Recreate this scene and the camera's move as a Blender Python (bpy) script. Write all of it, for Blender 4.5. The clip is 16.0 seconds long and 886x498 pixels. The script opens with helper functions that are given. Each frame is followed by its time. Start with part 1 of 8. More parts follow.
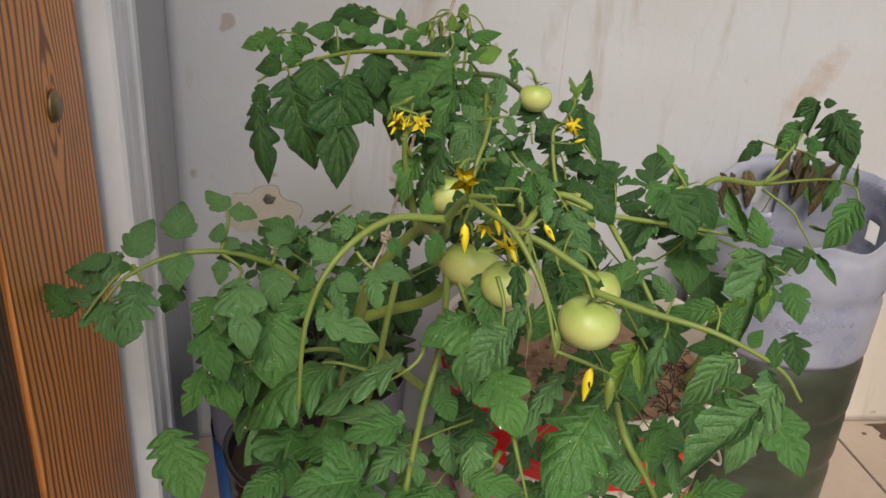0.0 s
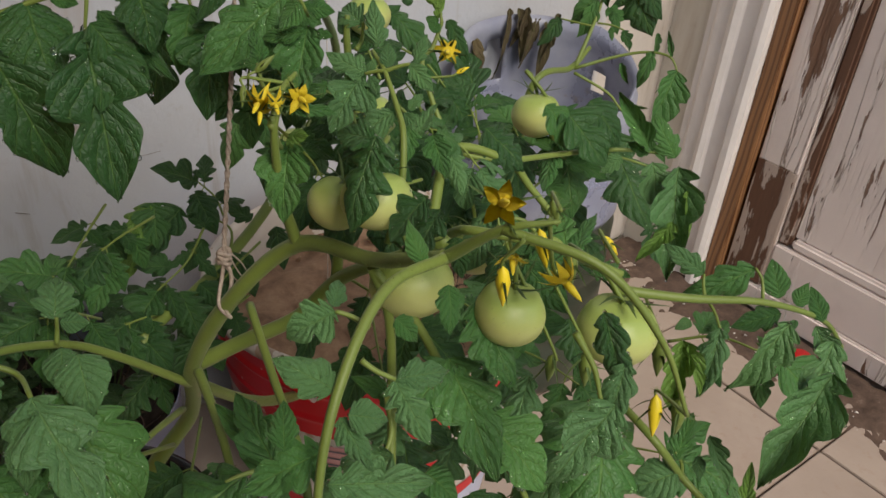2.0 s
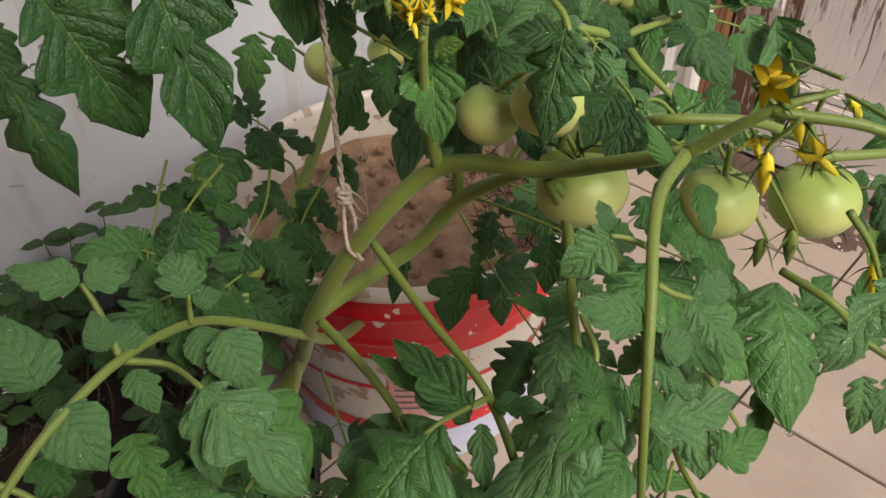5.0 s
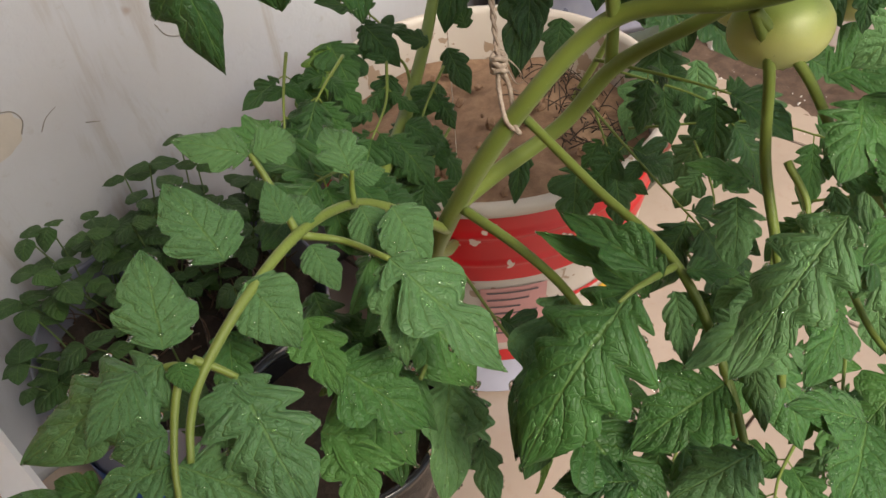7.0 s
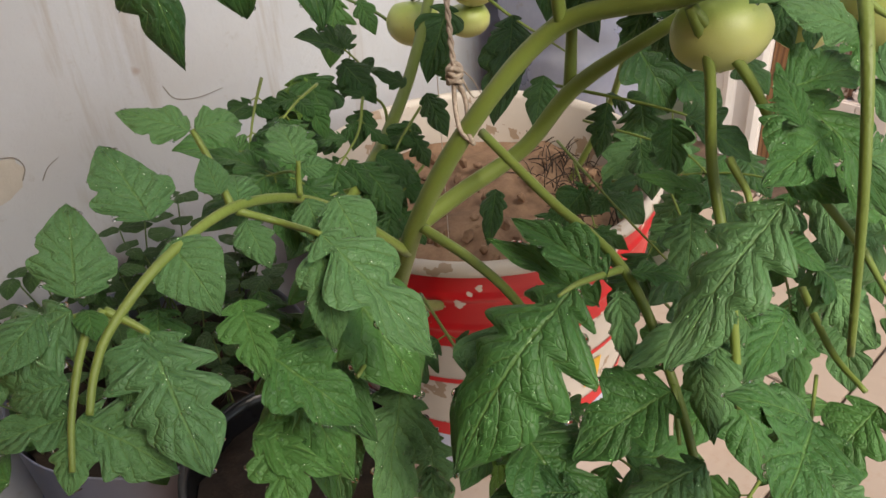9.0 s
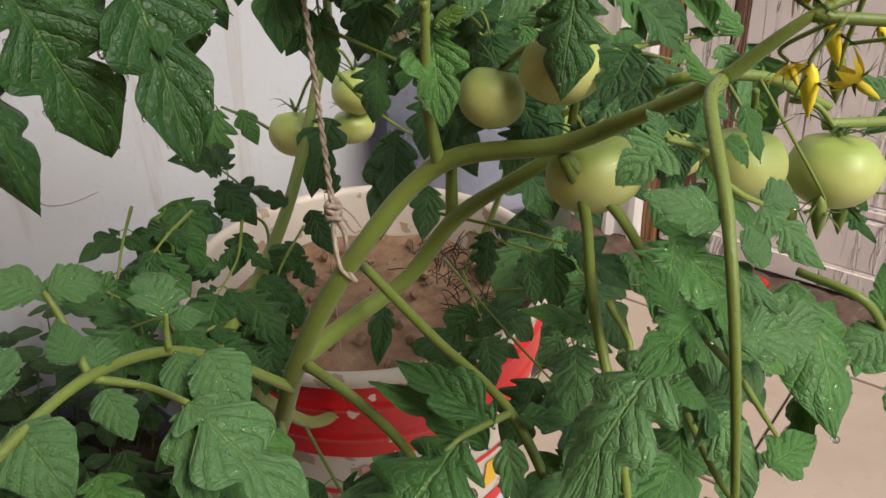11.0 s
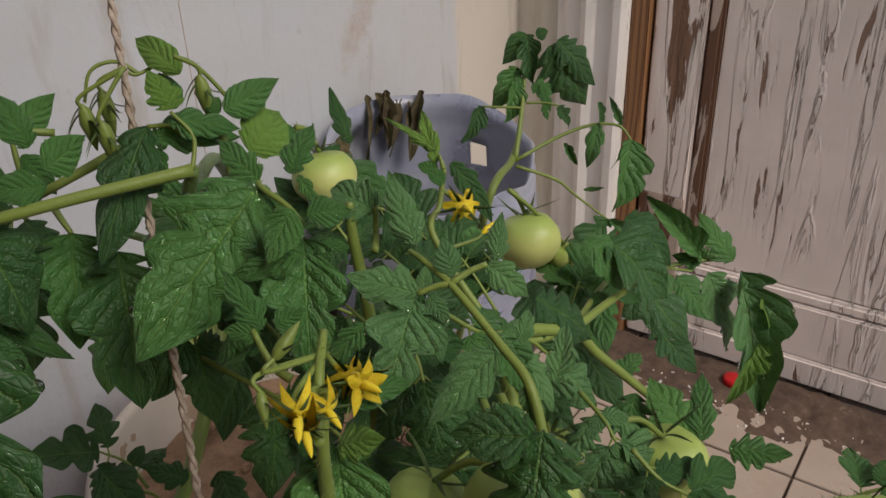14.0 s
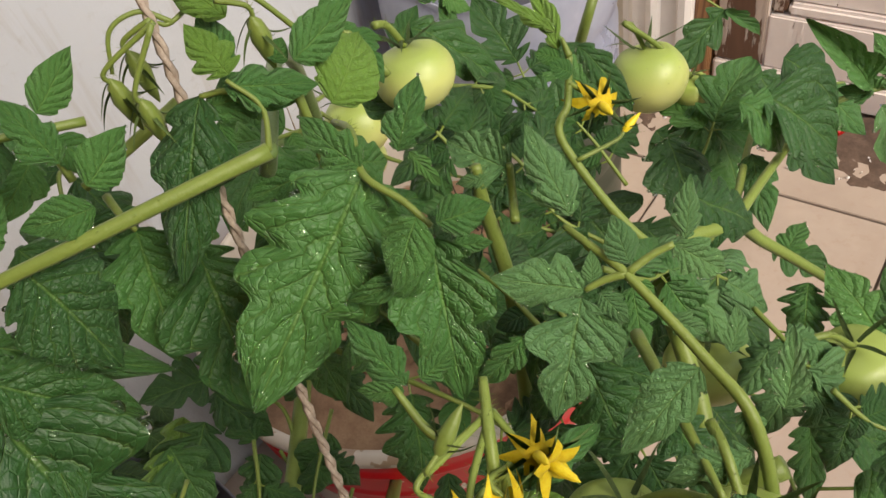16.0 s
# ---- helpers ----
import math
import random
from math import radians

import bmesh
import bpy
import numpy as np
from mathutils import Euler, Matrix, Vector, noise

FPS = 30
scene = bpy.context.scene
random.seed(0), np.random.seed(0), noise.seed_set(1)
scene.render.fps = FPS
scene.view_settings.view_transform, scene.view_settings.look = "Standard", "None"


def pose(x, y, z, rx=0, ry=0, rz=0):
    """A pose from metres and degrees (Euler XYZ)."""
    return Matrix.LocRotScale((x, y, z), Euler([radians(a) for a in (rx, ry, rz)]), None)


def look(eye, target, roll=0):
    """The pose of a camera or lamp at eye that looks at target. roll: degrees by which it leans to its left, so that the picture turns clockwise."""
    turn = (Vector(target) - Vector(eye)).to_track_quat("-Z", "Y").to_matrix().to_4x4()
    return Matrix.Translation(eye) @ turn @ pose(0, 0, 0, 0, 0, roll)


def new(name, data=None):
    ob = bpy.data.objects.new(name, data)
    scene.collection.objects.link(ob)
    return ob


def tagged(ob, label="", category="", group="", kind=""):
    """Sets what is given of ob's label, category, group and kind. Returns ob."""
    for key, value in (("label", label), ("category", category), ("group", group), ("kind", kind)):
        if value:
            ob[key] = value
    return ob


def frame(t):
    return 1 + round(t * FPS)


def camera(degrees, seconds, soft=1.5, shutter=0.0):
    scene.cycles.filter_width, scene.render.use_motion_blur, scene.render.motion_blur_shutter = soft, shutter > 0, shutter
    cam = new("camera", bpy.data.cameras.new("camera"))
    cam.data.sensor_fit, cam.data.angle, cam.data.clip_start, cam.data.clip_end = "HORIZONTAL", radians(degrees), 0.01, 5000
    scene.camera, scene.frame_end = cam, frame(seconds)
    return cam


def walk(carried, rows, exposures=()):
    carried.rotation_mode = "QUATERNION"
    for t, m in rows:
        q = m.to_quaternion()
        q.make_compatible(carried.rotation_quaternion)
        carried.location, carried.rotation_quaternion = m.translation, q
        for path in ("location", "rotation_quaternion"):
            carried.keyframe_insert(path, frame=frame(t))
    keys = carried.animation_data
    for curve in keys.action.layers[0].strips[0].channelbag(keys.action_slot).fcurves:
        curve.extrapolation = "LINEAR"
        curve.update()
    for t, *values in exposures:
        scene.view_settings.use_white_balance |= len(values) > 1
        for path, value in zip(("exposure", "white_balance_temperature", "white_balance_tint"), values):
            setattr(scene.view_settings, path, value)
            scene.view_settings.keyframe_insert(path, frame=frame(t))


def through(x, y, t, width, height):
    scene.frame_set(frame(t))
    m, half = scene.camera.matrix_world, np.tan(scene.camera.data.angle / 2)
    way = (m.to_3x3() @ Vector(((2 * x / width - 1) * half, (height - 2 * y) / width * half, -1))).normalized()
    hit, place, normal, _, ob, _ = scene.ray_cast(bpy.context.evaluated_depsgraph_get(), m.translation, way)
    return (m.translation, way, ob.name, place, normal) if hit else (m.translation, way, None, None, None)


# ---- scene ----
EXPOSURES = [(0, 0.44, 7300, 10), (1.5, 0.08, 7150, 10), (2.5, 0.34, 6950, 10), (3, 0.45, 7000, 10), (5.5, 0.70, 7200, 10), (7, 0.90, 7350, 10), (11, 0.75, 7100, 10), (12.5, 0.52, 7000, 11), (13, 0.36, 7000, 12), (13.5, 0.04, 6950, 12), (14, 0.02, 7000, 11), (14.5, 0.25, 7150, 10), (15.2, 0.53, 7400, 10), (16, 0.78, 7500, 10)]
cam = camera(57.66, 16.0)
PATH = [
    (0, (-0.0877, -0.6749, 0.9012), (-0.0215, -0.2252, 0.693), 3.84),
    (0.5, (-0.1189, -0.6052, 0.9155), (0.0484, -0.1798, 0.7129), 8.60),
    (1, (-0.15, -0.5247, 0.9067), (0.0712, -0.1245, 0.7045), 9.32),
    (1.5, (-0.1811, -0.4509, 0.8968), (0.0701, -0.0838, 0.6685), 6.83),
    (2, (-0.1972, -0.4202, 0.8878), (0.0702, -0.0949, 0.6183), 4.84),
    (2.5, (-0.2271, -0.3911, 0.8908), (0.0638, -0.1136, 0.5936), 1.79),
    (3, (-0.2517, -0.3617, 0.8827), (0.0389, -0.0906, 0.5793), 0.56),
    (3.2, (-0.2542, -0.3537, 0.8787), (0.0348, -0.0849, 0.5717), 0.35),
    (5.3, (-0.2617, -0.3032, 0.8681), (0.0068, -0.0363, 0.5415), -2.13),
    (5.5, (-0.2674, -0.2937, 0.864), (-0.0003, -0.0332, 0.5313), -2.86),
    (6, (-0.2883, -0.2788, 0.8615), (-0.0211, -0.0181, 0.5289), -6.93),
    (6.5, (-0.301, -0.2697, 0.8383), (-0.0416, -0.0066, 0.5014), -7.37),
    (7, (-0.3186, -0.2635, 0.8219), (-0.0669, 0.0041, 0.4827), -6.09),
    (7.5, (-0.3427, -0.2747, 0.8106), (-0.0868, 0.0122, 0.4909), -3.76),
    (8, (-0.3328, -0.2937, 0.7976), (-0.0643, 0.009, 0.5039), -4.28),
    (8.2, (-0.3256, -0.3079, 0.7874), (-0.0543, -0.0043, 0.4971), -4.36),
    (10.3, (-0.3108, -0.3135, 0.7654), (-0.0139, -0.006, 0.5058), -3.65),
    (10.5, (-0.3043, -0.3071, 0.7722), (0.003, -0.0085, 0.5146), -2.91),
    (11, (-0.2906, -0.2997, 0.7942), (0.0459, -0.0241, 0.5477), -1.91),
    (11.5, (-0.2669, -0.2922, 0.7965), (0.0883, -0.0307, 0.5612), -1.29),
    (12, (-0.2653, -0.2886, 0.796), (0.0936, -0.0291, 0.5639), -1.92),
    (12.5, (-0.2514, -0.2798, 0.8277), (0.1157, -0.0203, 0.6087), -2.08),
    (13, (-0.203, -0.2583, 0.8526), (0.181, 0.0084, 0.6756), -1.41),
    (13.5, (-0.1706, -0.2442, 0.856), (0.2141, 0.0207, 0.6775), -0.84),
    (14, (-0.154, -0.2169, 0.8717), (0.2008, 0.0432, 0.6341), -2.10),
    (14.5, (-0.1358, -0.1788, 0.8695), (0.1971, 0.0847, 0.6055), -3.21),
    (15, (-0.1142, -0.1575, 0.8869), (0.1874, 0.1028, 0.5849), -5.79),
    (15.5, (-0.0957, -0.1492, 0.8886), (0.1692, 0.0968, 0.5431), -10.49),
    (16, (-0.0934, -0.1445, 0.8938), (0.1559, 0.1, 0.5359), -13.90),
]
walk(cam, [(t, look(e, g, r)) for t, e, g, r in PATH], EXPOSURES)
# ---- world and sun ----
world = bpy.data.worlds.new("sky")
scene.world = world
world.use_nodes = True
_n, _l = world.node_tree.nodes, world.node_tree.links
_n.clear()
_sky = _n.new("ShaderNodeTexSky")
_sky.sky_type = "NISHITA"
_sky.sun_disc = False
_sky.sun_elevation, _sky.sun_rotation = radians(45), radians(184)
_bg = _n.new("ShaderNodeBackground")
_bg.inputs["Strength"].default_value = 0.105
_out = _n.new("ShaderNodeOutputWorld")
_l.new(_sky.outputs["Color"], _bg.inputs["Color"])
_l.new(_bg.outputs["Background"], _out.inputs["Surface"])
sun = new("sun", bpy.data.lights.new("sun", "SUN"))
sun.data.energy, sun.data.angle, sun.data.color = 2.25, radians(28), (1.0, 0.95, 0.88)
sun.matrix_world = look((-0.14, -2.4, 2.8), (0.2, 0.0, 0.4))


# ---- materials ----
def material(name, rough=0.6, metal=0.0):
    m = bpy.data.materials.new(name)
    m.use_nodes = True
    b = m.node_tree.nodes["Principled BSDF"]
    b.inputs["Roughness"].default_value = rough
    b.inputs["Metallic"].default_value = metal
    return m, m.node_tree.nodes, m.node_tree.links, b


def ramp(n, l, fac, stops, kind="LINEAR"):
    r = n.new("ShaderNodeValToRGB")
    r.color_ramp.interpolation = kind
    while len(r.color_ramp.elements) < len(stops):
        r.color_ramp.elements.new(0.5)
    for e, (p, c) in zip(r.color_ramp.elements, stops):
        e.position, e.color = p, (*c, 1) if len(c) == 3 else c
    l.new(fac, r.inputs["Fac"])
    return r.outputs["Color"]


def grey(v):
    return (v, v, v)


def coords(n, l, space="Object", scale=(1, 1, 1)):
    t = n.new("ShaderNodeTexCoord")
    m = n.new("ShaderNodeMapping")
    m.inputs["Scale"].default_value = scale
    l.new(t.outputs[space], m.inputs["Vector"])
    return m.outputs["Vector"]


def noisy(n, l, vec, scale, detail=4, rough=0.6, distort=0.0):
    t = n.new("ShaderNodeTexNoise")
    t.inputs["Scale"].default_value, t.inputs["Detail"].default_value = scale, detail
    t.inputs["Roughness"].default_value, t.inputs["Distortion"].default_value = rough, distort
    l.new(vec, t.inputs["Vector"])
    return t.outputs["Fac"]


def mix(n, l, fac, a, b, kind="MIX"):
    m = n.new("ShaderNodeMix")
    m.data_type, m.blend_type = "RGBA", kind
    for sock, v in ((m.inputs[0], fac), (m.inputs[6], a), (m.inputs[7], b)):
        if isinstance(v, (int, float)):
            sock.default_value = v
        elif isinstance(v, tuple):
            sock.default_value = (*v, 1)
        else:
            l.new(v, sock)
    return m.outputs[2]


def calc(n, l, op, a, b=0.0, c=0.0):
    m = n.new("ShaderNodeMath")
    m.operation = op
    for sock, v in zip(m.inputs, (a, b, c)):
        if isinstance(v, (int, float)):
            sock.default_value = v
        else:
            l.new(v, sock)
    return m.outputs[0]


def bump(n, l, b, height, strength=0.3, dist=0.002):
    k = n.new("ShaderNodeBump")
    k.inputs["Strength"].default_value, k.inputs["Distance"].default_value = strength, dist
    l.new(height, k.inputs["Height"])
    l.new(k.outputs["Normal"], b.inputs["Normal"])


def random_of(n):
    return n.new("ShaderNodeObjectInfo").outputs["Random"]


def plaster(name, base, stain, warm, cream=None, smear=None):
    """Old distempered plaster: cool white with stains, chips and hairline cracks."""
    m, n, l, b = material(name, 0.75)
    v = coords(n, l)
    broad = noisy(n, l, v, 3.0, 5, 0.6)
    fine = noisy(n, l, v, 45, 6, 0.7)
    col = mix(n, l, ramp(n, l, broad, [(0.4, grey(0)), (0.72, grey(0.75))]), base, warm)
    if cream:  # a warmer coat of paint from here on along the wall
        sep = n.new("ShaderNodeSeparateXYZ")
        l.new(v, sep.inputs[0])
        run = calc(n, l, "ADD", calc(n, l, "SUBTRACT", sep.outputs[0], cream), calc(n, l, "MULTIPLY", broad, 0.05))
        col = mix(n, l, ramp(n, l, run, [(0.0, grey(0)), (0.014, grey(0.9))]), col, (0.55, 0.49, 0.43))
        u = calc(n, l, "SUBTRACT", sep.outputs[0], smear[0])
        w = calc(n, l, "SUBTRACT", sep.outputs[2], smear[1])
        across = calc(n, l, "MULTIPLY", calc(n, l, "SUBTRACT", u, calc(n, l, "MULTIPLY", w, 0.62)), 34.0)
        along = calc(n, l, "MULTIPLY", w, 15.0)
        d = calc(n, l, "ADD", calc(n, l, "MULTIPLY", across, across), calc(n, l, "MULTIPLY", along, along))
        d = calc(n, l, "ADD", calc(n, l, "MULTIPLY", d, 0.25), fine)
        col = mix(n, l, ramp(n, l, d, [(0.42, grey(0.5)), (0.80, grey(0))]), col, (0.33, 0.21, 0.14))
    streak = noisy(n, l, coords(n, l, "Object", (14, 14, 2.2)), 1.0, 5, 0.65, 0.6)
    col = mix(n, l, ramp(n, l, streak, [(0.555, grey(0)), (0.74, grey(0.75))]), col, stain)
    col = mix(n, l, ramp(n, l, fine, [(0.60, grey(0)), (0.74, grey(0.35))]), col, stain)
    pits = noisy(n, l, v, 18, 2, 0.5)
    col = mix(n, l, ramp(n, l, pits, [(0.72, grey(0)), (0.76, grey(0.6))]), col, (0.28, 0.20, 0.15))
    l.new(col, b.inputs["Base Color"])
    bump(n, l, b, calc(n, l, "ADD", fine, calc(n, l, "MULTIPLY", broad, 2.0)), 0.5, 0.003)
    return m


MAT_WALL = plaster("white_plaster", (0.455, 0.475, 0.52), (0.30, 0.24, 0.19), (0.44, 0.43, 0.425), 1.206, (0.97, 0.649))
MAT_WALL_WARM = plaster("cream_plaster", (0.64, 0.60, 0.53), (0.45, 0.37, 0.29), (0.58, 0.52, 0.44))


def peeling(name, paint, wood, amount, axis=2, fineness=26, stretch=0.16, lips=0.0):
    """Flaking oil paint over weathered wood, the flakes drawn out along the grain."""
    m, n, l, b = material(name, 0.55)
    sc = [1, 1, 1]
    sc[axis] = stretch
    v = coords(n, l, "Object", tuple(sc))
    flake = noisy(n, l, v, fineness, 7, 0.62, 0.4)
    area = noisy(n, l, coords(n, l), 4.0, 3, 0.5)
    f = calc(n, l, "ADD", calc(n, l, "MULTIPLY", flake, 0.75), calc(n, l, "MULTIPLY", area, 0.35))
    mask = ramp(n, l, f, [(amount, grey(0)), (amount + 0.012, grey(1))])
    grain = noisy(n, l, v, 90, 6, 0.7)
    bare = mix(n, l, grain, wood, tuple(c * 0.42 for c in wood))
    grime = noisy(n, l, coords(n, l), 9, 5, 0.6)
    coat = mix(n, l, ramp(n, l, grime, [(0.4, grey(0)), (0.75, grey(0.7))]), paint, tuple(c * 0.80 for c in paint))
    soft = ramp(n, l, f, [(amount - 0.06, grey(1)), (amount, grey(0.8)), (amount + 0.012, grey(0))])
    if lips:  # long torn lips of paint standing off the wood, in clusters
        tear = noisy(n, l, coords(n, l, "Object", (1, 1, 0.10)), 20, 4, 0.55, 0.7)
        rag = calc(n, l, "ADD", tear, calc(n, l, "MULTIPLY", noisy(n, l, coords(n, l, "Object", (1, 1, 0.3)), 130, 3, 0.6), 0.06))
        where = ramp(n, l, noisy(n, l, coords(n, l, "Object", (1, 1, 0.4)), 6, 3, 0.6), [(0.44, grey(0)), (0.60, grey(1))])
        slit = calc(n, l, "MULTIPLY", ramp(n, l, rag, [(0.560, grey(0)), (0.564, grey(1)), (0.570, grey(1)), (0.575, grey(0))]), where)
        lip = calc(n, l, "MULTIPLY", ramp(n, l, rag, [(0.525, grey(0)), (0.558, grey(1)), (0.564, grey(0))]), where)
        mask = calc(n, l, "MAXIMUM", mask, calc(n, l, "MULTIPLY", slit, lips))
        soft = calc(n, l, "SUBTRACT", calc(n, l, "MULTIPLY_ADD", lip, 1.8, soft), slit)
    l.new(mix(n, l, mask, coat, bare), b.inputs["Base Color"])
    l.new(calc(n, l, "MULTIPLY_ADD", mask, 0.3, 0.45), b.inputs["Roughness"])
    bump(n, l, b, calc(n, l, "ADD", soft, calc(n, l, "MULTIPLY", grain, 0.25)), 0.9, 0.003)
    return m


MAT_DOOR = peeling("flaking_cream_paint", (0.86, 0.765, 0.72), (0.30, 0.17, 0.11), 0.645, lips=0.7)
MAT_PANEL = peeling("heavily_flaking_cream_paint", (0.86, 0.765, 0.72), (0.36, 0.23, 0.17), 0.655, 2, 60, 0.11, 0.75)
MAT_DOOR_BARE = peeling("mostly_bare_brown_wood", (0.52, 0.42, 0.36), (0.20, 0.10, 0.06), 0.50)
MAT_CASING = peeling("chipped_white_paint", (0.84, 0.79, 0.76), (0.22, 0.13, 0.09), 0.70)
MAT_CASING_COOL = peeling("old_white_paint", (0.80, 0.82, 0.86), (0.18, 0.15, 0.13), 0.74)


def timber(name, light, dark, knot=None):
    """Stained softwood with strong growth lines along z, bending round a knot."""
    m, n, l, b = material(name, 0.45)
    sep = n.new("ShaderNodeSeparateXYZ")
    l.new(coords(n, l), sep.inputs[0])
    wander = noisy(n, l, coords(n, l, "Object", (6, 6, 1.5)), 1.0, 3, 0.5)
    across, gap = calc(n, l, "ADD", sep.outputs[0], sep.outputs[1]), 620.0
    if knot:  # the growth lines part round the knot
        q = calc(n, l, "SUBTRACT", sep.outputs[1], knot[0])
        h = calc(n, l, "MULTIPLY", calc(n, l, "SUBTRACT", sep.outputs[2], knot[1]), 0.34)
        r2 = calc(n, l, "ADD", calc(n, l, "ADD", calc(n, l, "MULTIPLY", q, q), calc(n, l, "MULTIPLY", h, h)), 0.00012)
        across, gap = calc(n, l, "SUBTRACT", q, calc(n, l, "MULTIPLY", q, calc(n, l, "DIVIDE", 0.00060, r2))), 540.0
    phase = calc(n, l, "ADD", calc(n, l, "MULTIPLY", across, gap), calc(n, l, "MULTIPLY", wander, 42.0))
    wave = calc(n, l, "MULTIPLY_ADD", calc(n, l, "SINE", phase), 0.5, 0.5)
    fine = noisy(n, l, coords(n, l, "Object", (60, 60, 3)), 6, 5, 0.6)
    wear = noisy(n, l, coords(n, l), 7, 4, 0.6)
    col = mix(n, l, ramp(n, l, wave, [(0.45, grey(0)), (0.98, grey(1))]), light, dark)
    col = mix(n, l, calc(n, l, "MULTIPLY", fine, 0.22), col, tuple(c * 0.5 for c in dark))
    col = mix(n, l, ramp(n, l, wear, [(0.55, grey(0)), (0.75, grey(0.5))]), col, (0.10, 0.05, 0.03))
    l.new(col, b.inputs["Base Color"])
    bump(n, l, b, calc(n, l, "ADD", wave, fine), 0.35, 0.002)
    return m


MAT_POST = timber("orange_stained_pine", (0.86, 0.36, 0.11), (0.24, 0.065, 0.018), (0.058, 0.699))
MAT_STRIP = timber("bare_orange_wood", (0.34, 0.17, 0.075), (0.18, 0.08, 0.035))
MAT_DARKWOOD = timber("dark_weathered_wood", (0.13, 0.075, 0.05), (0.05, 0.028, 0.02))


def tiles_mat():
    m, n, l, b = material("beige_floor_tile", 0.4)
    v = coords(n, l)
    a = noisy(n, l, v, 5, 5, 0.6)
    f = noisy(n, l, v, 60, 5, 0.7)
    col = ramp(n, l, a, [(0.3, (0.36, 0.285, 0.235)), (0.7, (0.46, 0.375, 0.315))])
    col = mix(n, l, ramp(n, l, f, [(0.55, grey(0)), (0.75, grey(0.6))]), col, (0.36, 0.25, 0.18))
    dirt = noisy(n, l, v, 2.3, 6, 0.7)
    col = mix(n, l, ramp(n, l, dirt, [(0.55, grey(0)), (0.75, grey(0.55))]), col, (0.30, 0.20, 0.14))
    col = mix(n, l, calc(n, l, "MULTIPLY", random_of(n), 0.25), col, (0.42, 0.33, 0.27))
    l.new(col, b.inputs["Base Color"])
    bump(n, l, b, f, 0.15, 0.001)
    return m


def speckled(name, stops, scale, rough=0.95, depth=0.004, strength=0.8, second=6):
    m, n, l, b = material(name, rough)
    v = coords(n, l)
    a = noisy(n, l, v, scale, 6, 0.7)
    c = noisy(n, l, v, second, 4, 0.6)
    l.new(ramp(n, l, calc(n, l, "ADD", calc(n, l, "MULTIPLY", a, 0.65), calc(n, l, "MULTIPLY", c, 0.35)), stops), b.inputs["Base Color"])
    bump(n, l, b, a, strength, depth)
    return m


MAT_TILE = tiles_mat()
MAT_GROUT = speckled("grimy_grout", [(0.3, (0.06, 0.045, 0.035)), (0.7, (0.17, 0.13, 0.10))], 60)
MAT_SAND = speckled("damp_sandy_soil", [(0.35, (0.12, 0.07, 0.042)), (0.5, (0.24, 0.145, 0.09)), (0.65, (0.34, 0.23, 0.145))], 28)
MAT_SOIL = speckled("dark_potting_soil", [(0.3, (0.012, 0.009, 0.007)), (0.55, (0.045, 0.03, 0.022)), (0.75, (0.10, 0.068, 0.045))], 70)
MAT_DIRT = speckled("loose_debris", [(0.3, (0.04, 0.025, 0.02)), (0.6, (0.14, 0.09, 0.065)), (0.75, (0.40, 0.32, 0.27))], 55)
MAT_GAP = speckled("crumbling_grey_putty", [(0.35, (0.02, 0.018, 0.016)), (0.5, (0.12, 0.11, 0.10)), (0.7, (0.36, 0.35, 0.34))], 45)
MAT_CONCRETE = speckled("bare_render", [(0.3, (0.40, 0.36, 0.31)), (0.7, (0.50, 0.46, 0.41))], 40, 0.9, 0.002, 0.5)


def plastic(name, col, rough=0.4, chips=None, amount=0.66, scale=30, through=0.0):
    m, n, l, b = material(name, rough)
    v = coords(n, l)
    g = noisy(n, l, v, 9, 5, 0.65)
    c = mix(n, l, ramp(n, l, g, [(0.4, grey(0)), (0.75, grey(0.5))]), col, tuple(k * 0.72 for k in col))
    if chips:
        f = noisy(n, l, v, scale, 3, 0.55)
        mask = ramp(n, l, f, [(amount, grey(0)), (amount + 0.01, grey(1))])
        c = mix(n, l, mask, c, chips)
        bump(n, l, b, mask, 0.3, 0.0006)
    l.new(c, b.inputs["Base Color"])
    b.inputs["Transmission Weight"].default_value = through
    return m


MAT_BK_WHITE = plastic("dirty_white_plastic", (0.56, 0.50, 0.44), 0.45, (0.34, 0.25, 0.18), 0.60)
MAT_BK_RED = plastic("chipped_red_print", (0.58, 0.012, 0.018), 0.35, (0.66, 0.56, 0.50), 0.665)
MAT_BK_LILAC = plastic("lilac_white_print", (0.50, 0.52, 0.66), 0.4)
MAT_PINK = plastic("pink_print", (0.55, 0.27, 0.26), 0.45)
MAT_YELLOW_PRINT = plastic("yellow_print", (0.75, 0.42, 0.03), 0.4)
MAT_BLUE_PRINT = plastic("blue_print", (0.02, 0.14, 0.48), 0.4)
MAT_BLACK = plastic("glossy_black_film", (0.016, 0.016, 0.018), 0.22)
MAT_GREYFILM = plastic("grey_plastic_film", (0.24, 0.25, 0.32), 0.35)
MAT_INK = plastic("print_ink", (0.10, 0.08, 0.09), 0.5)
MAT_CAP = plastic("red_cap_plastic", (0.55, 0.012, 0.015), 0.3)
MAT_BRASS, *_r = material("dull_brass", 0.45, 0.8)
_r[-1].inputs["Base Color"].default_value = (0.25, 0.19, 0.10, 1)


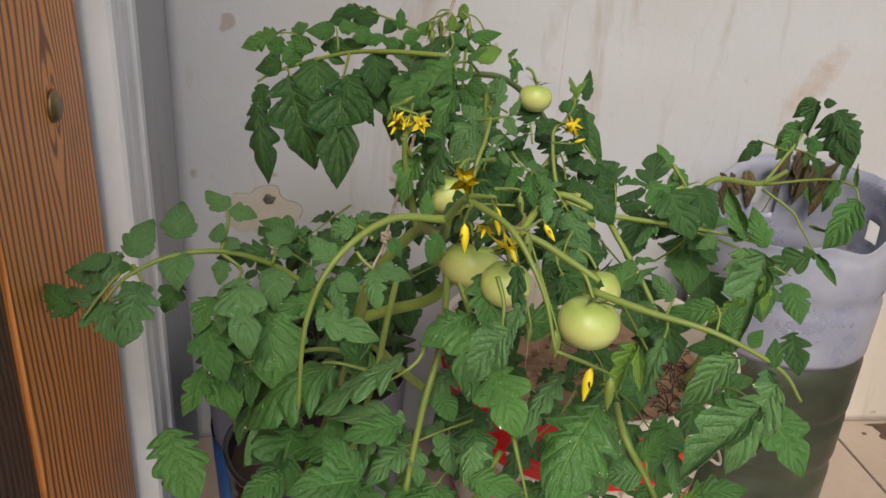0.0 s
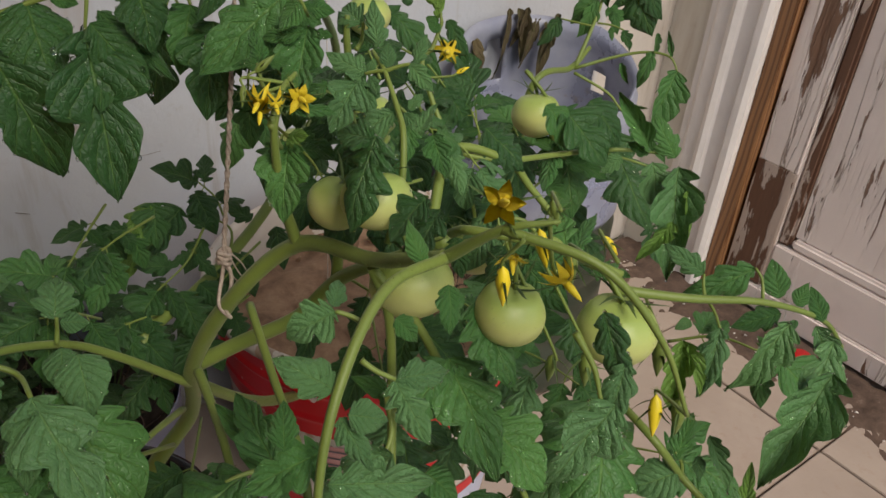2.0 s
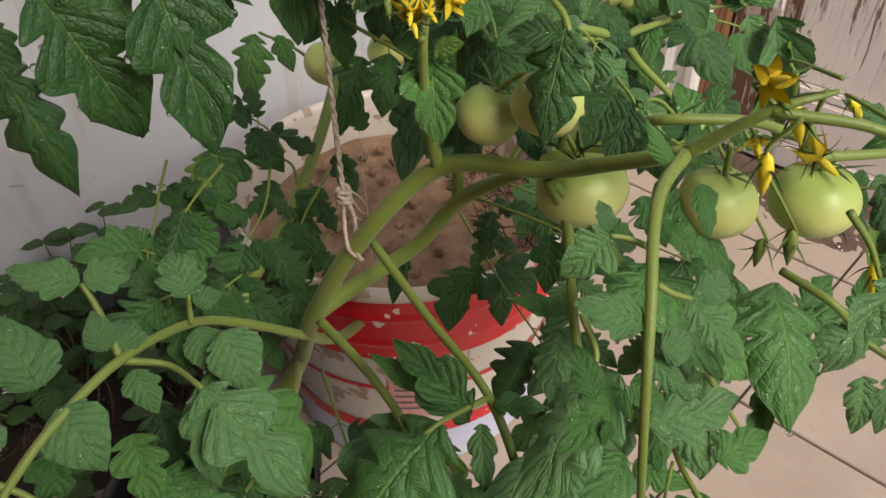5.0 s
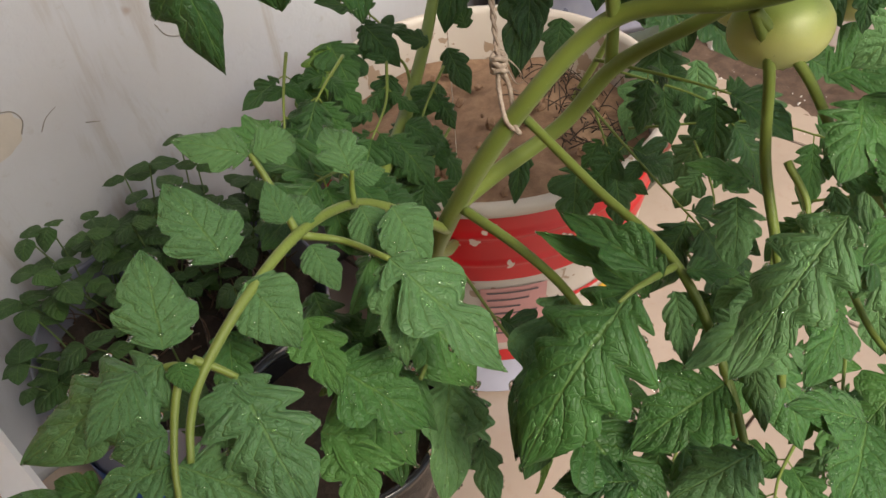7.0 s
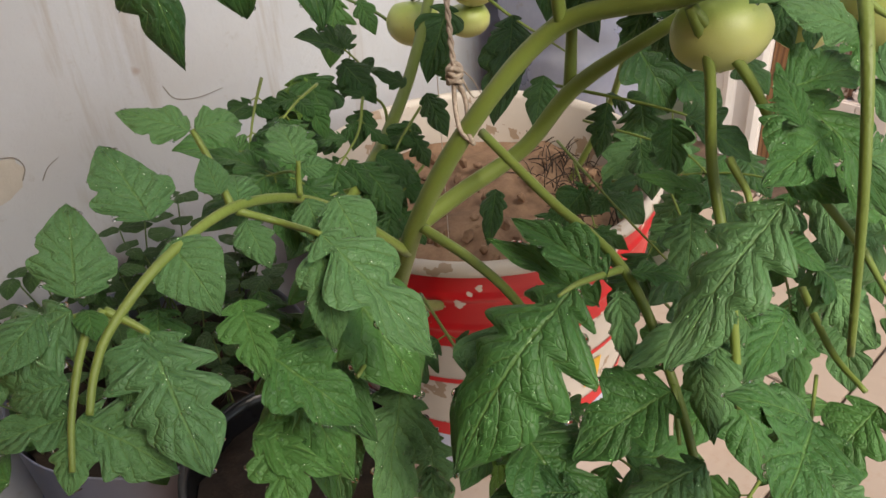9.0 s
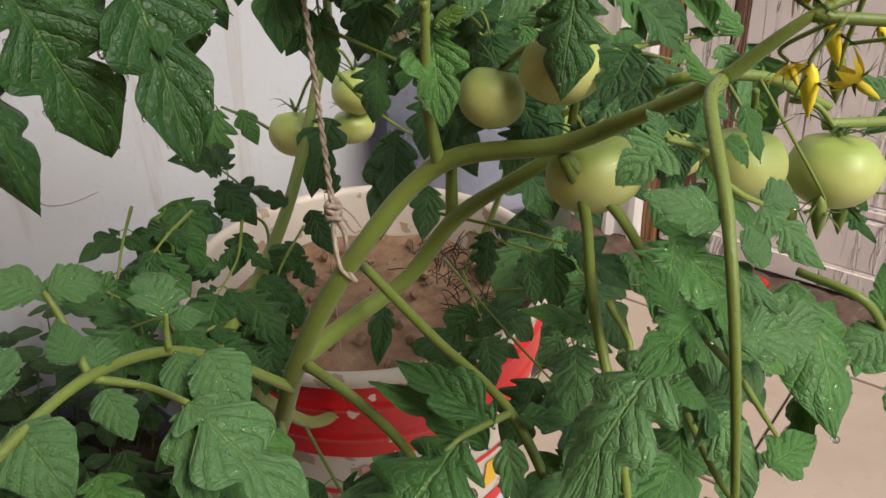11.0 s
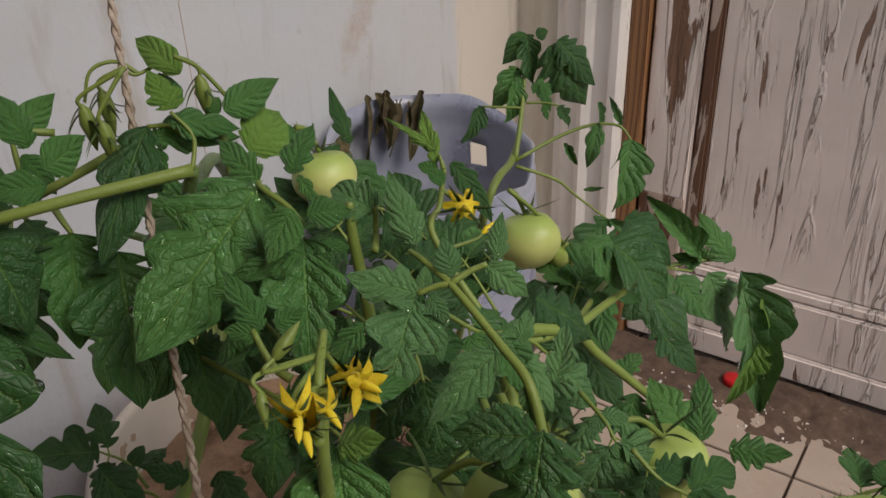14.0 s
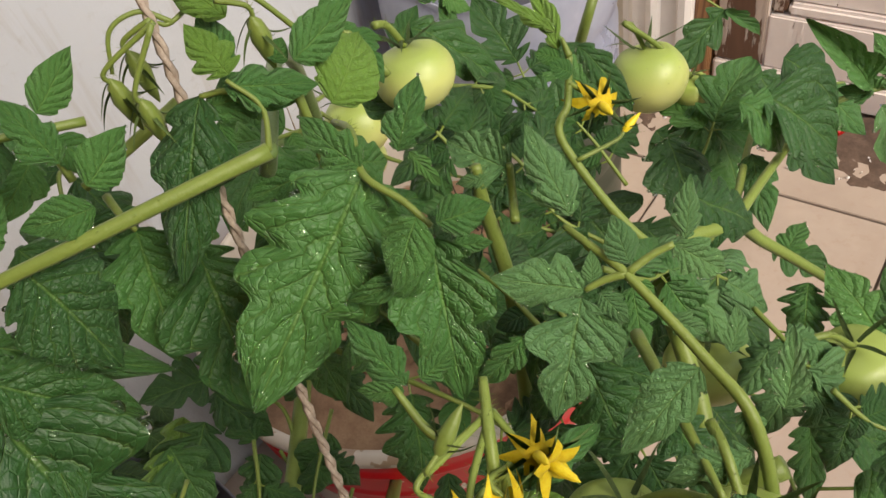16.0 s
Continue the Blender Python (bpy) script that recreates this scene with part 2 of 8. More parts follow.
def jug_mat():
    """Cloudy blue polycarbonate, scuffed, with soil stains."""
    m, n, l, b = material("scuffed_blue_polycarbonate", 0.22)
    v = coords(n, l)
    g = noisy(n, l, v, 7, 6, 0.65)
    c = mix(n, l, ramp(n, l, g, [(0.42, grey(0)), (0.62, grey(1))]), (0.35, 0.375, 0.51), (0.50, 0.52, 0.62))
    d = noisy(n, l, v, 20, 5, 0.7)
    c = mix(n, l, ramp(n, l, d, [(0.66, grey(0)), (0.74, grey(0.7))]), c, (0.30, 0.24, 0.20))
    l.new(c, b.inputs["Base Color"])
    l.new(calc(n, l, "MULTIPLY_ADD", g, 0.4, 0.1), b.inputs["Roughness"])
    b.inputs["Transmission Weight"].default_value = 0.4
    bump(n, l, b, g, 0.2, 0.003)
    return m


MAT_JUG = jug_mat()
MAT_JUG_LOW = speckled("dark_wet_soil_behind_plastic", [(0.35, (0.018, 0.025, 0.016)), (0.6, (0.045, 0.055, 0.036)), (0.75, (0.09, 0.09, 0.07))], 14, 0.35, 0.001, 0.3)


def leaf_mat(name, top, young, gloss=0.36):
    """Tomato leaf: pale midrib and slanting side veins from the blade's own uv, quilted between them, glossy where wet."""
    m, n, l, b = material(name, gloss)
    uv = n.new("ShaderNodeTexCoord").outputs["UV"]
    sep = n.new("ShaderNodeSeparateXYZ")
    l.new(uv, sep.inputs[0])
    ax = calc(n, l, "ABSOLUTE", calc(n, l, "SUBTRACT", sep.outputs[0], 0.5))
    wob = noisy(n, l, coords(n, l, "UV", (3, 5, 1)), 3, 3, 0.5)
    slant = calc(n, l, "SUBTRACT", sep.outputs[1], calc(n, l, "MULTIPLY", ax, 0.58))
    def veins(count, bend, thin):
        ph = calc(n, l, "FRACT", calc(n, l, "ADD", calc(n, l, "MULTIPLY", slant, count), calc(n, l, "MULTIPLY", wob, bend)))
        side = calc(n, l, "ABSOLUTE", calc(n, l, "SUBTRACT", ph, 0.5))
        return side, ramp(n, l, side, [(0.0, grey(0.9)), (thin, grey(0.55)), (thin * 3.2, grey(0))])
    side, vein = veins(6.5, 0.5, 0.022)
    rib = ramp(n, l, ax, [(0.0, grey(1)), (0.010, grey(0.9)), (0.024, grey(0))])
    lines = calc(n, l, "MAXIMUM", vein, rib)
    cell = n.new("ShaderNodeTexVoronoi")
    cell.feature = "DISTANCE_TO_EDGE"
    cell.inputs["Scale"].default_value = 1.0
    l.new(coords(n, l, "UV", (13, 21, 1)), cell.inputs["Vector"])
    net = ramp(n, l, cell.outputs["Distance"], [(0.0, grey(0)), (0.07, grey(0.6)), (0.3, grey(1))])
    tone = noisy(n, l, coords(n, l), 30, 4, 0.6)
    mott = noisy(n, l, coords(n, l, "UV", (4, 6, 1)), 1.6, 5, 0.65)
    col = mix(n, l, ramp(n, l, tone, [(0.35, grey(0)), (0.7, grey(1))]), tuple(c * 0.74 for c in top), top)
    col = mix(n, l, ramp(n, l, mott, [(0.42, grey(0)), (0.75, grey(0.5))]), col, tuple(c * 1.25 for c in top))
    col = mix(n, l, calc(n, l, "MULTIPLY", calc(n, l, "POWER", random_of(n), 2.2), 0.8), col, young)
    col = mix(n, l, calc(n, l, "MULTIPLY", calc(n, l, "SUBTRACT", 1.0, net), 0.22), col, tuple(c * 1.45 for c in young))
    col = mix(n, l, calc(n, l, "MULTIPLY", lines, 0.55), col, tuple(c * 0.55 + d * 0.45 for c, d in zip((0.19, 0.31, 0.075), young)))
    l.new(col, b.inputs["Base Color"])
    wet = noisy(n, l, coords(n, l, "UV", (5, 8, 1)), 1.0, 4, 0.6)
    glint = noisy(n, l, coords(n, l, "UV", (60, 95, 1)), 1.0, 2, 0.6)
    l.new(calc(n, l, "MULTIPLY_ADD", glint, 0.22, calc(n, l, "MULTIPLY_ADD", wet, 0.70, gloss - 0.28)), b.inputs["Roughness"])
    b.inputs["Specular IOR Level"].default_value = 0.5
    hgt = calc(n, l, "SUBTRACT", calc(n, l, "MULTIPLY", net, 0.42), calc(n, l, "MULTIPLY", lines, 0.9))
    pucker = calc(n, l, "MULTIPLY", ramp(n, l, side, [(0.0, grey(0)), (0.4, grey(1))]), calc(n, l, "MULTIPLY_ADD", wob, 1.2, 0.2))
    bump(n, l, b, calc(n, l, "ADD", calc(n, l, "ADD", hgt, pucker), calc(n, l, "MULTIPLY", glint, 0.25)), 0.65, 0.0017)
    t = n.new("ShaderNodeBsdfTranslucent")
    l.new(mix(n, l, 0.5, col, (0.20, 0.34, 0.03)), t.inputs["Color"])
    s = n.new("ShaderNodeMixShader")
    s.inputs[0].default_value = 0.09
    l.new(b.outputs[0], s.inputs[1])
    l.new(t.outputs[0], s.inputs[2])
    l.new(s.outputs[0], n["Material Output"].inputs["Surface"])
    return m


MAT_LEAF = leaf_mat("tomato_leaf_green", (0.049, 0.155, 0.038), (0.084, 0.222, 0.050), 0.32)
# Deep leaf green whose colour also holds the shade among inner and rear foliage.
MAT_LEAF_DARK = leaf_mat("dark_wet_shaded_leaf", (0.022, 0.081, 0.021), (0.042, 0.130, 0.029), 0.30)
MAT_LEAF_YOUNG = leaf_mat("young_tomato_leaf", (0.115, 0.24, 0.036), (0.155, 0.29, 0.046))
# Grey-green, lifted so that its colour carries the wet sheen of the broad leaf.
MAT_LEAF_GREY = leaf_mat("greygreen_sheen_leaf", (0.082, 0.200, 0.072), (0.113, 0.250, 0.083), 0.36)
MAT_SEEDLING = leaf_mat("seedling_leaf", (0.030, 0.082, 0.020), (0.050, 0.125, 0.026), 0.36)
MAT_DRY = leaf_mat("withered_leaf", (0.075, 0.055, 0.032), (0.16, 0.12, 0.06), 0.8)


def stem_mat(name, a, c):
    m, n, l, b = material(name, 0.5)
    v = coords(n, l)
    f = noisy(n, l, v, 60, 4, 0.6)
    h = noisy(n, l, v, 9, 3, 0.5)
    col = mix(n, l, ramp(n, l, h, [(0.35, grey(0)), (0.65, grey(1))]), a, c)
    col = mix(n, l, calc(n, l, "MULTIPLY", f, 0.3), col, tuple(k * 0.5 for k in a))
    l.new(col, b.inputs["Base Color"])
    bump(n, l, b, noisy(n, l, v, 500, 2, 0.6), 0.35, 0.0008)
    b.inputs["Sheen Weight"].default_value = 0.08
    return m


MAT_STEM = stem_mat("hairy_green_stem", (0.145, 0.205, 0.036), (0.205, 0.275, 0.052))
MAT_STEM_DARK = stem_mat("dark_green_stem", (0.085, 0.155, 0.04), (0.13, 0.20, 0.05))


def fruit_mat():
    m, n, l, b = material("unripe_tomato_skin", 0.36)
    sep = n.new("ShaderNodeSeparateXYZ")
    l.new(n.new("ShaderNodeTexCoord").outputs["Generated"], sep.inputs[0])
    f = noisy(n, l, coords(n, l), 40, 4, 0.6)
    col = ramp(n, l, calc(n, l, "ADD", sep.outputs[2], calc(n, l, "MULTIPLY", f, 0.25)), [(0.15, (0.62, 0.62, 0.26)), (0.65, (0.53, 0.57, 0.20)), (1.1, (0.34, 0.44, 0.11))])
    l.new(col, b.inputs["Base Color"])
    b.inputs["Subsurface Weight"].default_value = 0.15
    b.inputs["Subsurface Radius"].default_value = (0.006, 0.006, 0.002)
    b.inputs["Coat Weight"].default_value = 0.06
    bump(n, l, b, f, 0.22, 0.0008)
    return m


MAT_FRUIT = fruit_mat()
MAT_PETAL = stem_mat("yellow_petal", (0.84, 0.62, 0.015), (0.90, 0.74, 0.04))
MAT_TWINE, _n2, _l2, _b2 = material("jute_twine", 0.9)
_tv = noisy(_n2, _l2, coords(_n2, _l2), 300, 4, 0.7)
_l2.new(ramp(_n2, _l2, _tv, [(0.3, (0.26, 0.20, 0.16)), (0.7, (0.52, 0.43, 0.36))]), _b2.inputs["Base Color"])
bump(_n2, _l2, _b2, _tv, 0.8, 0.001)
MAT_WATER, _n3, _l3, _b3 = material("clear_water", 0.02)
_b3.inputs["Transmission Weight"].default_value = 1.0
_b3.inputs["IOR"].default_value = 1.33


# ---- mesh helpers ----
def part(name, bm, mat, parent=None, label="", smooth=False, m=None):
    """Links a bmesh as one mesh object, under a thing or a part if one is given."""
    me = bpy.data.meshes.new(name)
    bm.normal_update()
    bm.to_mesh(me)
    bm.free()
    if smooth:
        for p in me.polygons:
            p.use_smooth = True
    return link(name, me, mat, parent, label, m)


def link(name, me, mat, parent=None, label="", m=None):
    if mat is not None and not me.materials:
        me.materials.append(mat)
    ob = new(name, me)
    if m is not None:
        ob.matrix_basis = m
    if parent is not None:
        ob.parent = parent
    if label:
        ob["label"] = label
    return ob


def thing(name, label, category, at=(0, 0, 0), group="", kind=""):
    return tagged(new(name), label, category, group, kind) if at == (0, 0, 0) else _placed(tagged(new(name), label, category, group, kind), at)


def _placed(ob, at):
    ob.location = at
    return ob


def box(x0, y0, z0, x1, y1, z1, bevel=0.0):
    bm = bmesh.new()
    bmesh.ops.create_cube(bm, size=1)
    for v in bm.verts:
        v.co = Vector((x0 + (v.co.x + 0.5) * (x1 - x0), y0 + (v.co.y + 0.5) * (y1 - y0), z0 + (v.co.z + 0.5) * (z1 - z0)))
    if bevel:
        bmesh.ops.bevel(bm, geom=bm.edges[:], offset=bevel, segments=2, affect="EDGES")
    return bm


def lathe(profile, n=64, wob=0.0, seed=0):
    """A surface of revolution about z from (r, z) pairs."""
    bm = bmesh.new()
    rings = []
    for k, (r, z) in enumerate(profile):
        ring = []
        for i in range(n):
            a = 2 * math.pi * i / n
            q = r * (1 + wob * noise.noise((math.cos(a) * 1.7, math.sin(a) * 1.7, z * 5 + seed)))
            ring.append(bm.verts.new((q * math.cos(a), q * math.sin(a), z)))
        rings.append(ring)
    for a, b in zip(rings, rings[1:]):
        for i in range(n):
            bm.faces.new((a[i], a[(i + 1) % n], b[(i + 1) % n], b[i]))
    return bm


def spline(pts, per=8):
    """Points of a smooth curve through pts."""
    p = [Vector(q) for q in pts]
    if len(p) == 2:
        return [p[0].lerp(p[1], i / per) for i in range(per + 1)]
    e = [p[0] * 2 - p[1]] + p + [p[-1] * 2 - p[-2]]
    out = []
    for i in range(1, len(e) - 2):
        a, b, c, d = e[i - 1 : i + 3]
        for k in range(per):
            t = k / per
            out.append(0.5 * ((2 * b) + (c - a) * t + (2 * a - 5 * b + 4 * c - d) * t * t + (3 * b - a - 3 * c + d) * t**3))
    return out + [p[-1]]


def tube(pts, r0, r1, n=8, per=8, bm=None, swell=0.0, hairs=0, seed=0):
    """A tapering tube along a smooth curve, with short hairs where asked."""
    bm = bm or bmesh.new()
    rng = random.Random(seed)
    c = spline(pts, per)
    side = Vector((0.3, 0.5, 0.81))
    prev = None
    for i, p in enumerate(c):
        d = (c[min(i + 1, len(c) - 1)] - c[max(i - 1, 0)]).normalized()
        side = (side - d * side.dot(d)).normalized()
        up = d.cross(side)
        t = i / (len(c) - 1)
        r = r0 + (r1 - r0) * t
        if swell:
            r *= 1 + swell * noise.noise(p * 25)
        ring = [bm.verts.new(p + (side * math.cos(2 * math.pi * k / n) + up * math.sin(2 * math.pi * k / n)) * r * (1 + 0.05 * (k % 2))) for k in range(n)]
        if prev:
            for k in range(n):
                bm.faces.new((prev[k], prev[(k + 1) % n], ring[(k + 1) % n], ring[k]))
        else:
            bm.faces.new(ring[::-1])
        prev = ring
        for _ in range(hairs):
            a = rng.uniform(0, 6.283)
            o = side * math.cos(a) + up * math.sin(a)
            q = p + d * rng.uniform(-0.5, 0.5) * r
            w = d.cross(o) * 0.00012
            bm.faces.new((bm.verts.new(q + o * r * 0.9 - w), bm.verts.new(q + o * r * 0.9 + w), bm.verts.new(q + o * (r + rng.uniform(0.0010, 0.0024)) + d * rng.uniform(-0.0006, 0.0012))))
    bm.faces.new(prev)
    return bm


def aim(base, way, up, size):
    """A pose at base whose y runs along way and whose z leans to up, scaled by size (x, y, z)."""
    y = Vector(way).normalized()
    z = Vector(up) - y * Vector(up).dot(y)
    if z.length < 1e-4:
        z = Vector((0.3, -1, 0.2)) - y * Vector((0.3, -1, 0.2)).dot(y)
    z.normalize()
    x = y.cross(z)
    return Matrix.Translation(base) @ Matrix((x, y, z)).transposed().to_4x4() @ Matrix.Diagonal((*size, 1))


# ---- structure ----
BACK, RIGHT, LEFT = 0.49, 1.05, -0.320


def structure(name, bm, mat, label, category="wall", smooth=False):
    return tagged(part(name, bm, mat, None, "", smooth), label, category, "", "structure")


def grid_wall(w, h, nx, nz, amp, seed):
    """An upright sheet in x and z with a slightly uneven face, and thickness behind it."""
    bm = bmesh.new()
    vs = [[bm.verts.new((w * i / nx, amp * noise.fractal((w * i / nx * 3 + seed, h * j / nz * 3, seed), 0.8, 2, 4), h * j / nz)) for i in range(nx + 1)] for j in range(nz + 1)]
    for j in range(nz):
        for i in range(nx):
            bm.faces.new((vs[j][i], vs[j][i + 1], vs[j + 1][i + 1], vs[j + 1][i]))
    ext = bmesh.ops.extrude_face_region(bm, geom=bm.faces[:])
    for v in ext["geom"]:
        if isinstance(v, bmesh.types.BMVert):
            v.co.y = 0.15
    bmesh.ops.recalc_face_normals(bm, faces=bm.faces)
    return bm


wall_back = structure("wall_back", grid_wall(RIGHT - LEFT, 2.6, 90, 160, 0.004, 3), MAT_WALL, "stained old white plaster wall with fine cracks", smooth=True)
wall_back.location = (LEFT, BACK, 0)
bm = box(RIGHT, 0.405, 0, RIGHT + 0.15, BACK + 0.15, 2.6)
structure("wall_right", bm, MAT_WALL_WARM, "narrow cream plaster wall beside the peeling door")
bm = box(LEFT - 0.15, 0.30, 0, LEFT, BACK + 0.15, 2.6)
structure("wall_left", bm, MAT_WALL, "narrow white plaster return beside the door frame")

ground = structure("ground", box(-30, -30, -0.12, 30, 30, -0.006), MAT_GROUT, "grimy ground and grout under the tiles", "ground")


def floor_tiles():
    floor = tagged(new("floor"), "beige ceramic floor tiles with dark joints", "floor", "", "structure")
    s = 0.33
    bm = box(-s / 2 + 0.002, -s / 2 + 0.002, -0.01, s / 2 - 0.002, s / 2 - 0.002, 0, 0.0012)
    me = bpy.data.meshes.new("tile")
    bm.to_mesh(me)
    bm.free()
    me.materials.append(MAT_TILE)
    rng = random.Random(5)
    for i in range(-4, 7):
        for j in range(-10, 3):
            x, y = 0.02 + i * s, 0.06 + j * s
            if x > RIGHT + s or y > BACK + s:
                continue
            t = link("tile", me, None, floor)
            t.location = (x, y, rng.uniform(-0.0012, 0))
            t.rotation_euler = (rng.uniform(-0.002, 0.002), rng.uniform(-0.002, 0.002), 0)


def moulding(profile, z0, z1):
    """An upright strip whose cross-section is a closed outline in x and y."""
    bm = bmesh.new()
    nz = 40
    rows = []
    for j in range(nz + 1):
        z = z0 + (z1 - z0) * j / nz
        rows.append([bm.verts.new((x + 0.0008 * noise.noise((x * 40, y * 40, z * 9)), y + 0.0008 * noise.noise((x * 40 + 9, y * 40, z * 9)), z)) for x, y in profile])
    k = len(profile)
    for a, b in zip(rows, rows[1:]):
        for i in range(k):
            bm.faces.new((a[i], a[(i + 1) % k], b[(i + 1) % k], b[i]))
    bm.faces.new(rows[0][::-1])
    bm.faces.new(rows[-1])
    bmesh.ops.recalc_face_normals(bm, faces=bm.faces)
    return bm


def right_door():
    """The casing, the bare stop and the panelled door on the side of the recess."""
    prof = [(0.05, 0.255), (-0.018, 0.255), (-0.024, 0.262), (-0.024, 0.272), (-0.016, 0.277), (-0.016, 0.300), (-0.021, 0.304), (-0.025, 0.312), (-0.021, 0.320), (-0.014, 0.324), (-0.014, 0.345), (-0.008, 0.352), (-0.008, 0.362), (0.05, 0.362)]
    structure("door_casing_right", moulding([(RIGHT + x, 0.286 + (y - 0.255) * 1.16) for x, y in prof], 0.0, 2.15), MAT_CASING, "moulded white door casing with chipped paint", "casing")
    structure("door_stop", box(RIGHT - 0.004, 0.257, 0, RIGHT + 0.05, 0.2855, 2.12, 0.002), MAT_STRIP, "bare orange-brown wooden door stop", "door frame")
    door = tagged(new("door_1"), "closed panelled door with cream paint flaking off brown wood", "door", "", "structure")
    x = RIGHT + 0.012
    part("stile", box(x, 0.172, 0.06, x + 0.04, 0.253, 2.08, 0.003), MAT_DOOR, door)
    part("stile", box(x, -0.72, 0.06, x + 0.04, -0.60, 2.08, 0.003), MAT_DOOR, door)
    part("bottom_rail", box(x, -0.60, 0.06, x + 0.04, 0.172, 0.155, 0.003), MAT_DOOR, door)
    part("middle_rail", box(x, -0.60, 0.95, x + 0.04, 0.172, 1.06, 0.003), MAT_DOOR, door)
    part("top_rail", box(x, -0.60, 1.97, x + 0.04, 0.172, 2.08, 0.003), MAT_DOOR, door)
    for z0, z1 in ((0.155, 0.95), (1.06, 1.97)):
        part("panel", box(x + 0.014, -0.575, z0 + 0.02, x + 0.03, 0.150, z1 - 0.02, 0.004), MAT_PANEL, door, "cream panel with heavy vertical flaking")
        for y0, y1 in ((0.148, 0.1715), (-0.5995, -0.576)):
            part("bead", box(x + 0.004, y0, z0 + 0.002, x + 0.028, y1, z1 - 0.002, 0.005), MAT_DOOR_BARE, door, "bare brown wooden bead")
        for q0, q1 in ((z0, z0 + 0.022), (z1 - 0.022, z1)):
            part("bead", box(x + 0.005, -0.574, q0 + 0.001, x + 0.028, 0.146, q1 - 0.001, 0.005), MAT_DOOR, door)
    part("weather_board", box(x - 0.006, -0.72, 0.012, x + 0.04, 0.253, 0.0595, 0.004), MAT_DOOR, door, "cream bottom board with worn edge")
    part("bare_foot", box(x - 0.002, 0.174, 0.062, x + 0.03, 0.2515, 0.295, 0.002), MAT_DOOR_BARE, door, "bare brown wood at the foot of the stile")
    structure("door_head", box(RIGHT - 0.01, -0.75, 2.12, RIGHT + 0.05, 0.2855, 2.2, 0.003), MAT_CASING, "white painted door head", "casing")
    structure("wall_over_door", box(RIGHT, -0.75, 2.2, RIGHT + 0.15, 0.405, 2.6), MAT_WALL_WARM, "cream plaster over the door")
    structure("door_back", box(RIGHT + 0.06, -0.75, 0, RIGHT + 0.15, 0.405, 2.2), MAT_DARKWOOD, "dark reveal behind the door", "wall")


def left_frame():
    """The white casing and the stained pine jamb on the other side of the recess."""
    prof = [(-0.06, 0.176), (0.004, 0.176), (0.008, 0.181), (0.008, 0.197), (0.003, 0.201), (0.003, 0.214), (0.007, 0.219), (0.007, 0.243), (0.003, 0.247), (0.003, 0.262), (0.008, 0.267), (0.008, 0.284), (0.002, 0.290), (-0.06, 0.290)]
    structure("door_casing_left", moulding([(LEFT + x, y + 0.010) for x, y in prof], 0.0, 2.15), MAT_CASING_COOL, "cool white painted casing with cracked edges", "casing")
    post = tagged(part("jamb_post", box(LEFT - 0.09, -0.096, 0, LEFT - 0.016, 0.160, 2.15, 0.004), MAT_POST), "orange-stained pine jamb with strong grain", "door frame", "", "structure")
    bm = bmesh.new()
    bmesh.ops.create_cone(bm, cap_ends=True, segments=28, radius1=0.0155, radius2=0.013, depth=0.006)
    bmesh.ops.bevel(bm, geom=[e for e in bm.edges if e.calc_face_angle(0) > 0.5], offset=0.0012, segments=2, affect="EDGES")
    part("bolt_cover", bm, MAT_BRASS, post, "round dull brass bolt cover", True, Matrix.Translation((LEFT - 0.014, 0.058, 0.699)) @ Matrix.Rotation(radians(90), 4, "Y"))
    structure("frame_gap", box(LEFT - 0.085, 0.1605, 0, LEFT - 0.024, 0.1855, 2.15, 0.003), MAT_GAP, "crumbling grey putty in the gap beside the jamb", "door frame")
    structure("door_stile_left", box(LEFT - 0.09, -0.205, 0, LEFT - 0.018, -0.0965, 2.1, 0.004), MAT_DARKWOOD, "dark worn wooden stile beside the pine jamb", "door")
    # The leaf's unseen outer length is added to cut light from the left.
    structure("door_leaf_left", box(LEFT - 0.10, -0.95, 0.02, LEFT - 0.055, -0.2055, 2.1, 0.004), MAT_DARKWOOD, "dark weathered wooden door leaf, lengthened out of view to shade the lower left", "door")
    structure("wall_over_left_door", box(LEFT - 0.2, -0.55, 2.15, LEFT - 0.0, 0.29, 2.6), MAT_WALL, "white plaster over the timber door")


right_door()
left_frame()
def wall_y(x, z):
    return BACK + 0.004 * noise.fractal(((x - LEFT) * 3 + 3, z * 3, 3), 0.8, 2, 4)


def lost_plaster(cx, cz, rx, rz, proud, seed):
    """A thin uneven scab that follows the wall, and the points along its edge."""
    bm = bmesh.new()
    rows, edge = [], []
    for j in range(1, 7):
        ring = []
        for k in range(48):
            a = 6.2832 * k / 48
            q = (1 + 0.42 * noise.noise((math.cos(a) * 1.5, math.sin(a) * 1.5, seed)) + 0.16 * noise.noise((math.cos(a) * 6, math.sin(a) * 6, seed))) * j / 6
            x, z = cx + rx * q * math.cos(a), cz + rz * q * math.sin(a)
            ring.append(bm.verts.new((x, wall_y(x, z) - proud * (1 if j < 6 else 0.1), z)))
            if j == 6:
                edge.append((x, z))
        rows.append(ring)
    bm.faces.new(rows[0])
    for p, q in zip(rows, rows[1:]):
        for k in range(48):
            bm.faces.new((p[k], p[(k + 1) % 48], q[(k + 1) % 48], q[k]))
    bmesh.ops.recalc_face_normals(bm, faces=bm.faces)
    return bm, edge


bm, _edge = lost_plaster(-0.205, 0.425, 0.052, 0.040, 0.0011, 4.0)
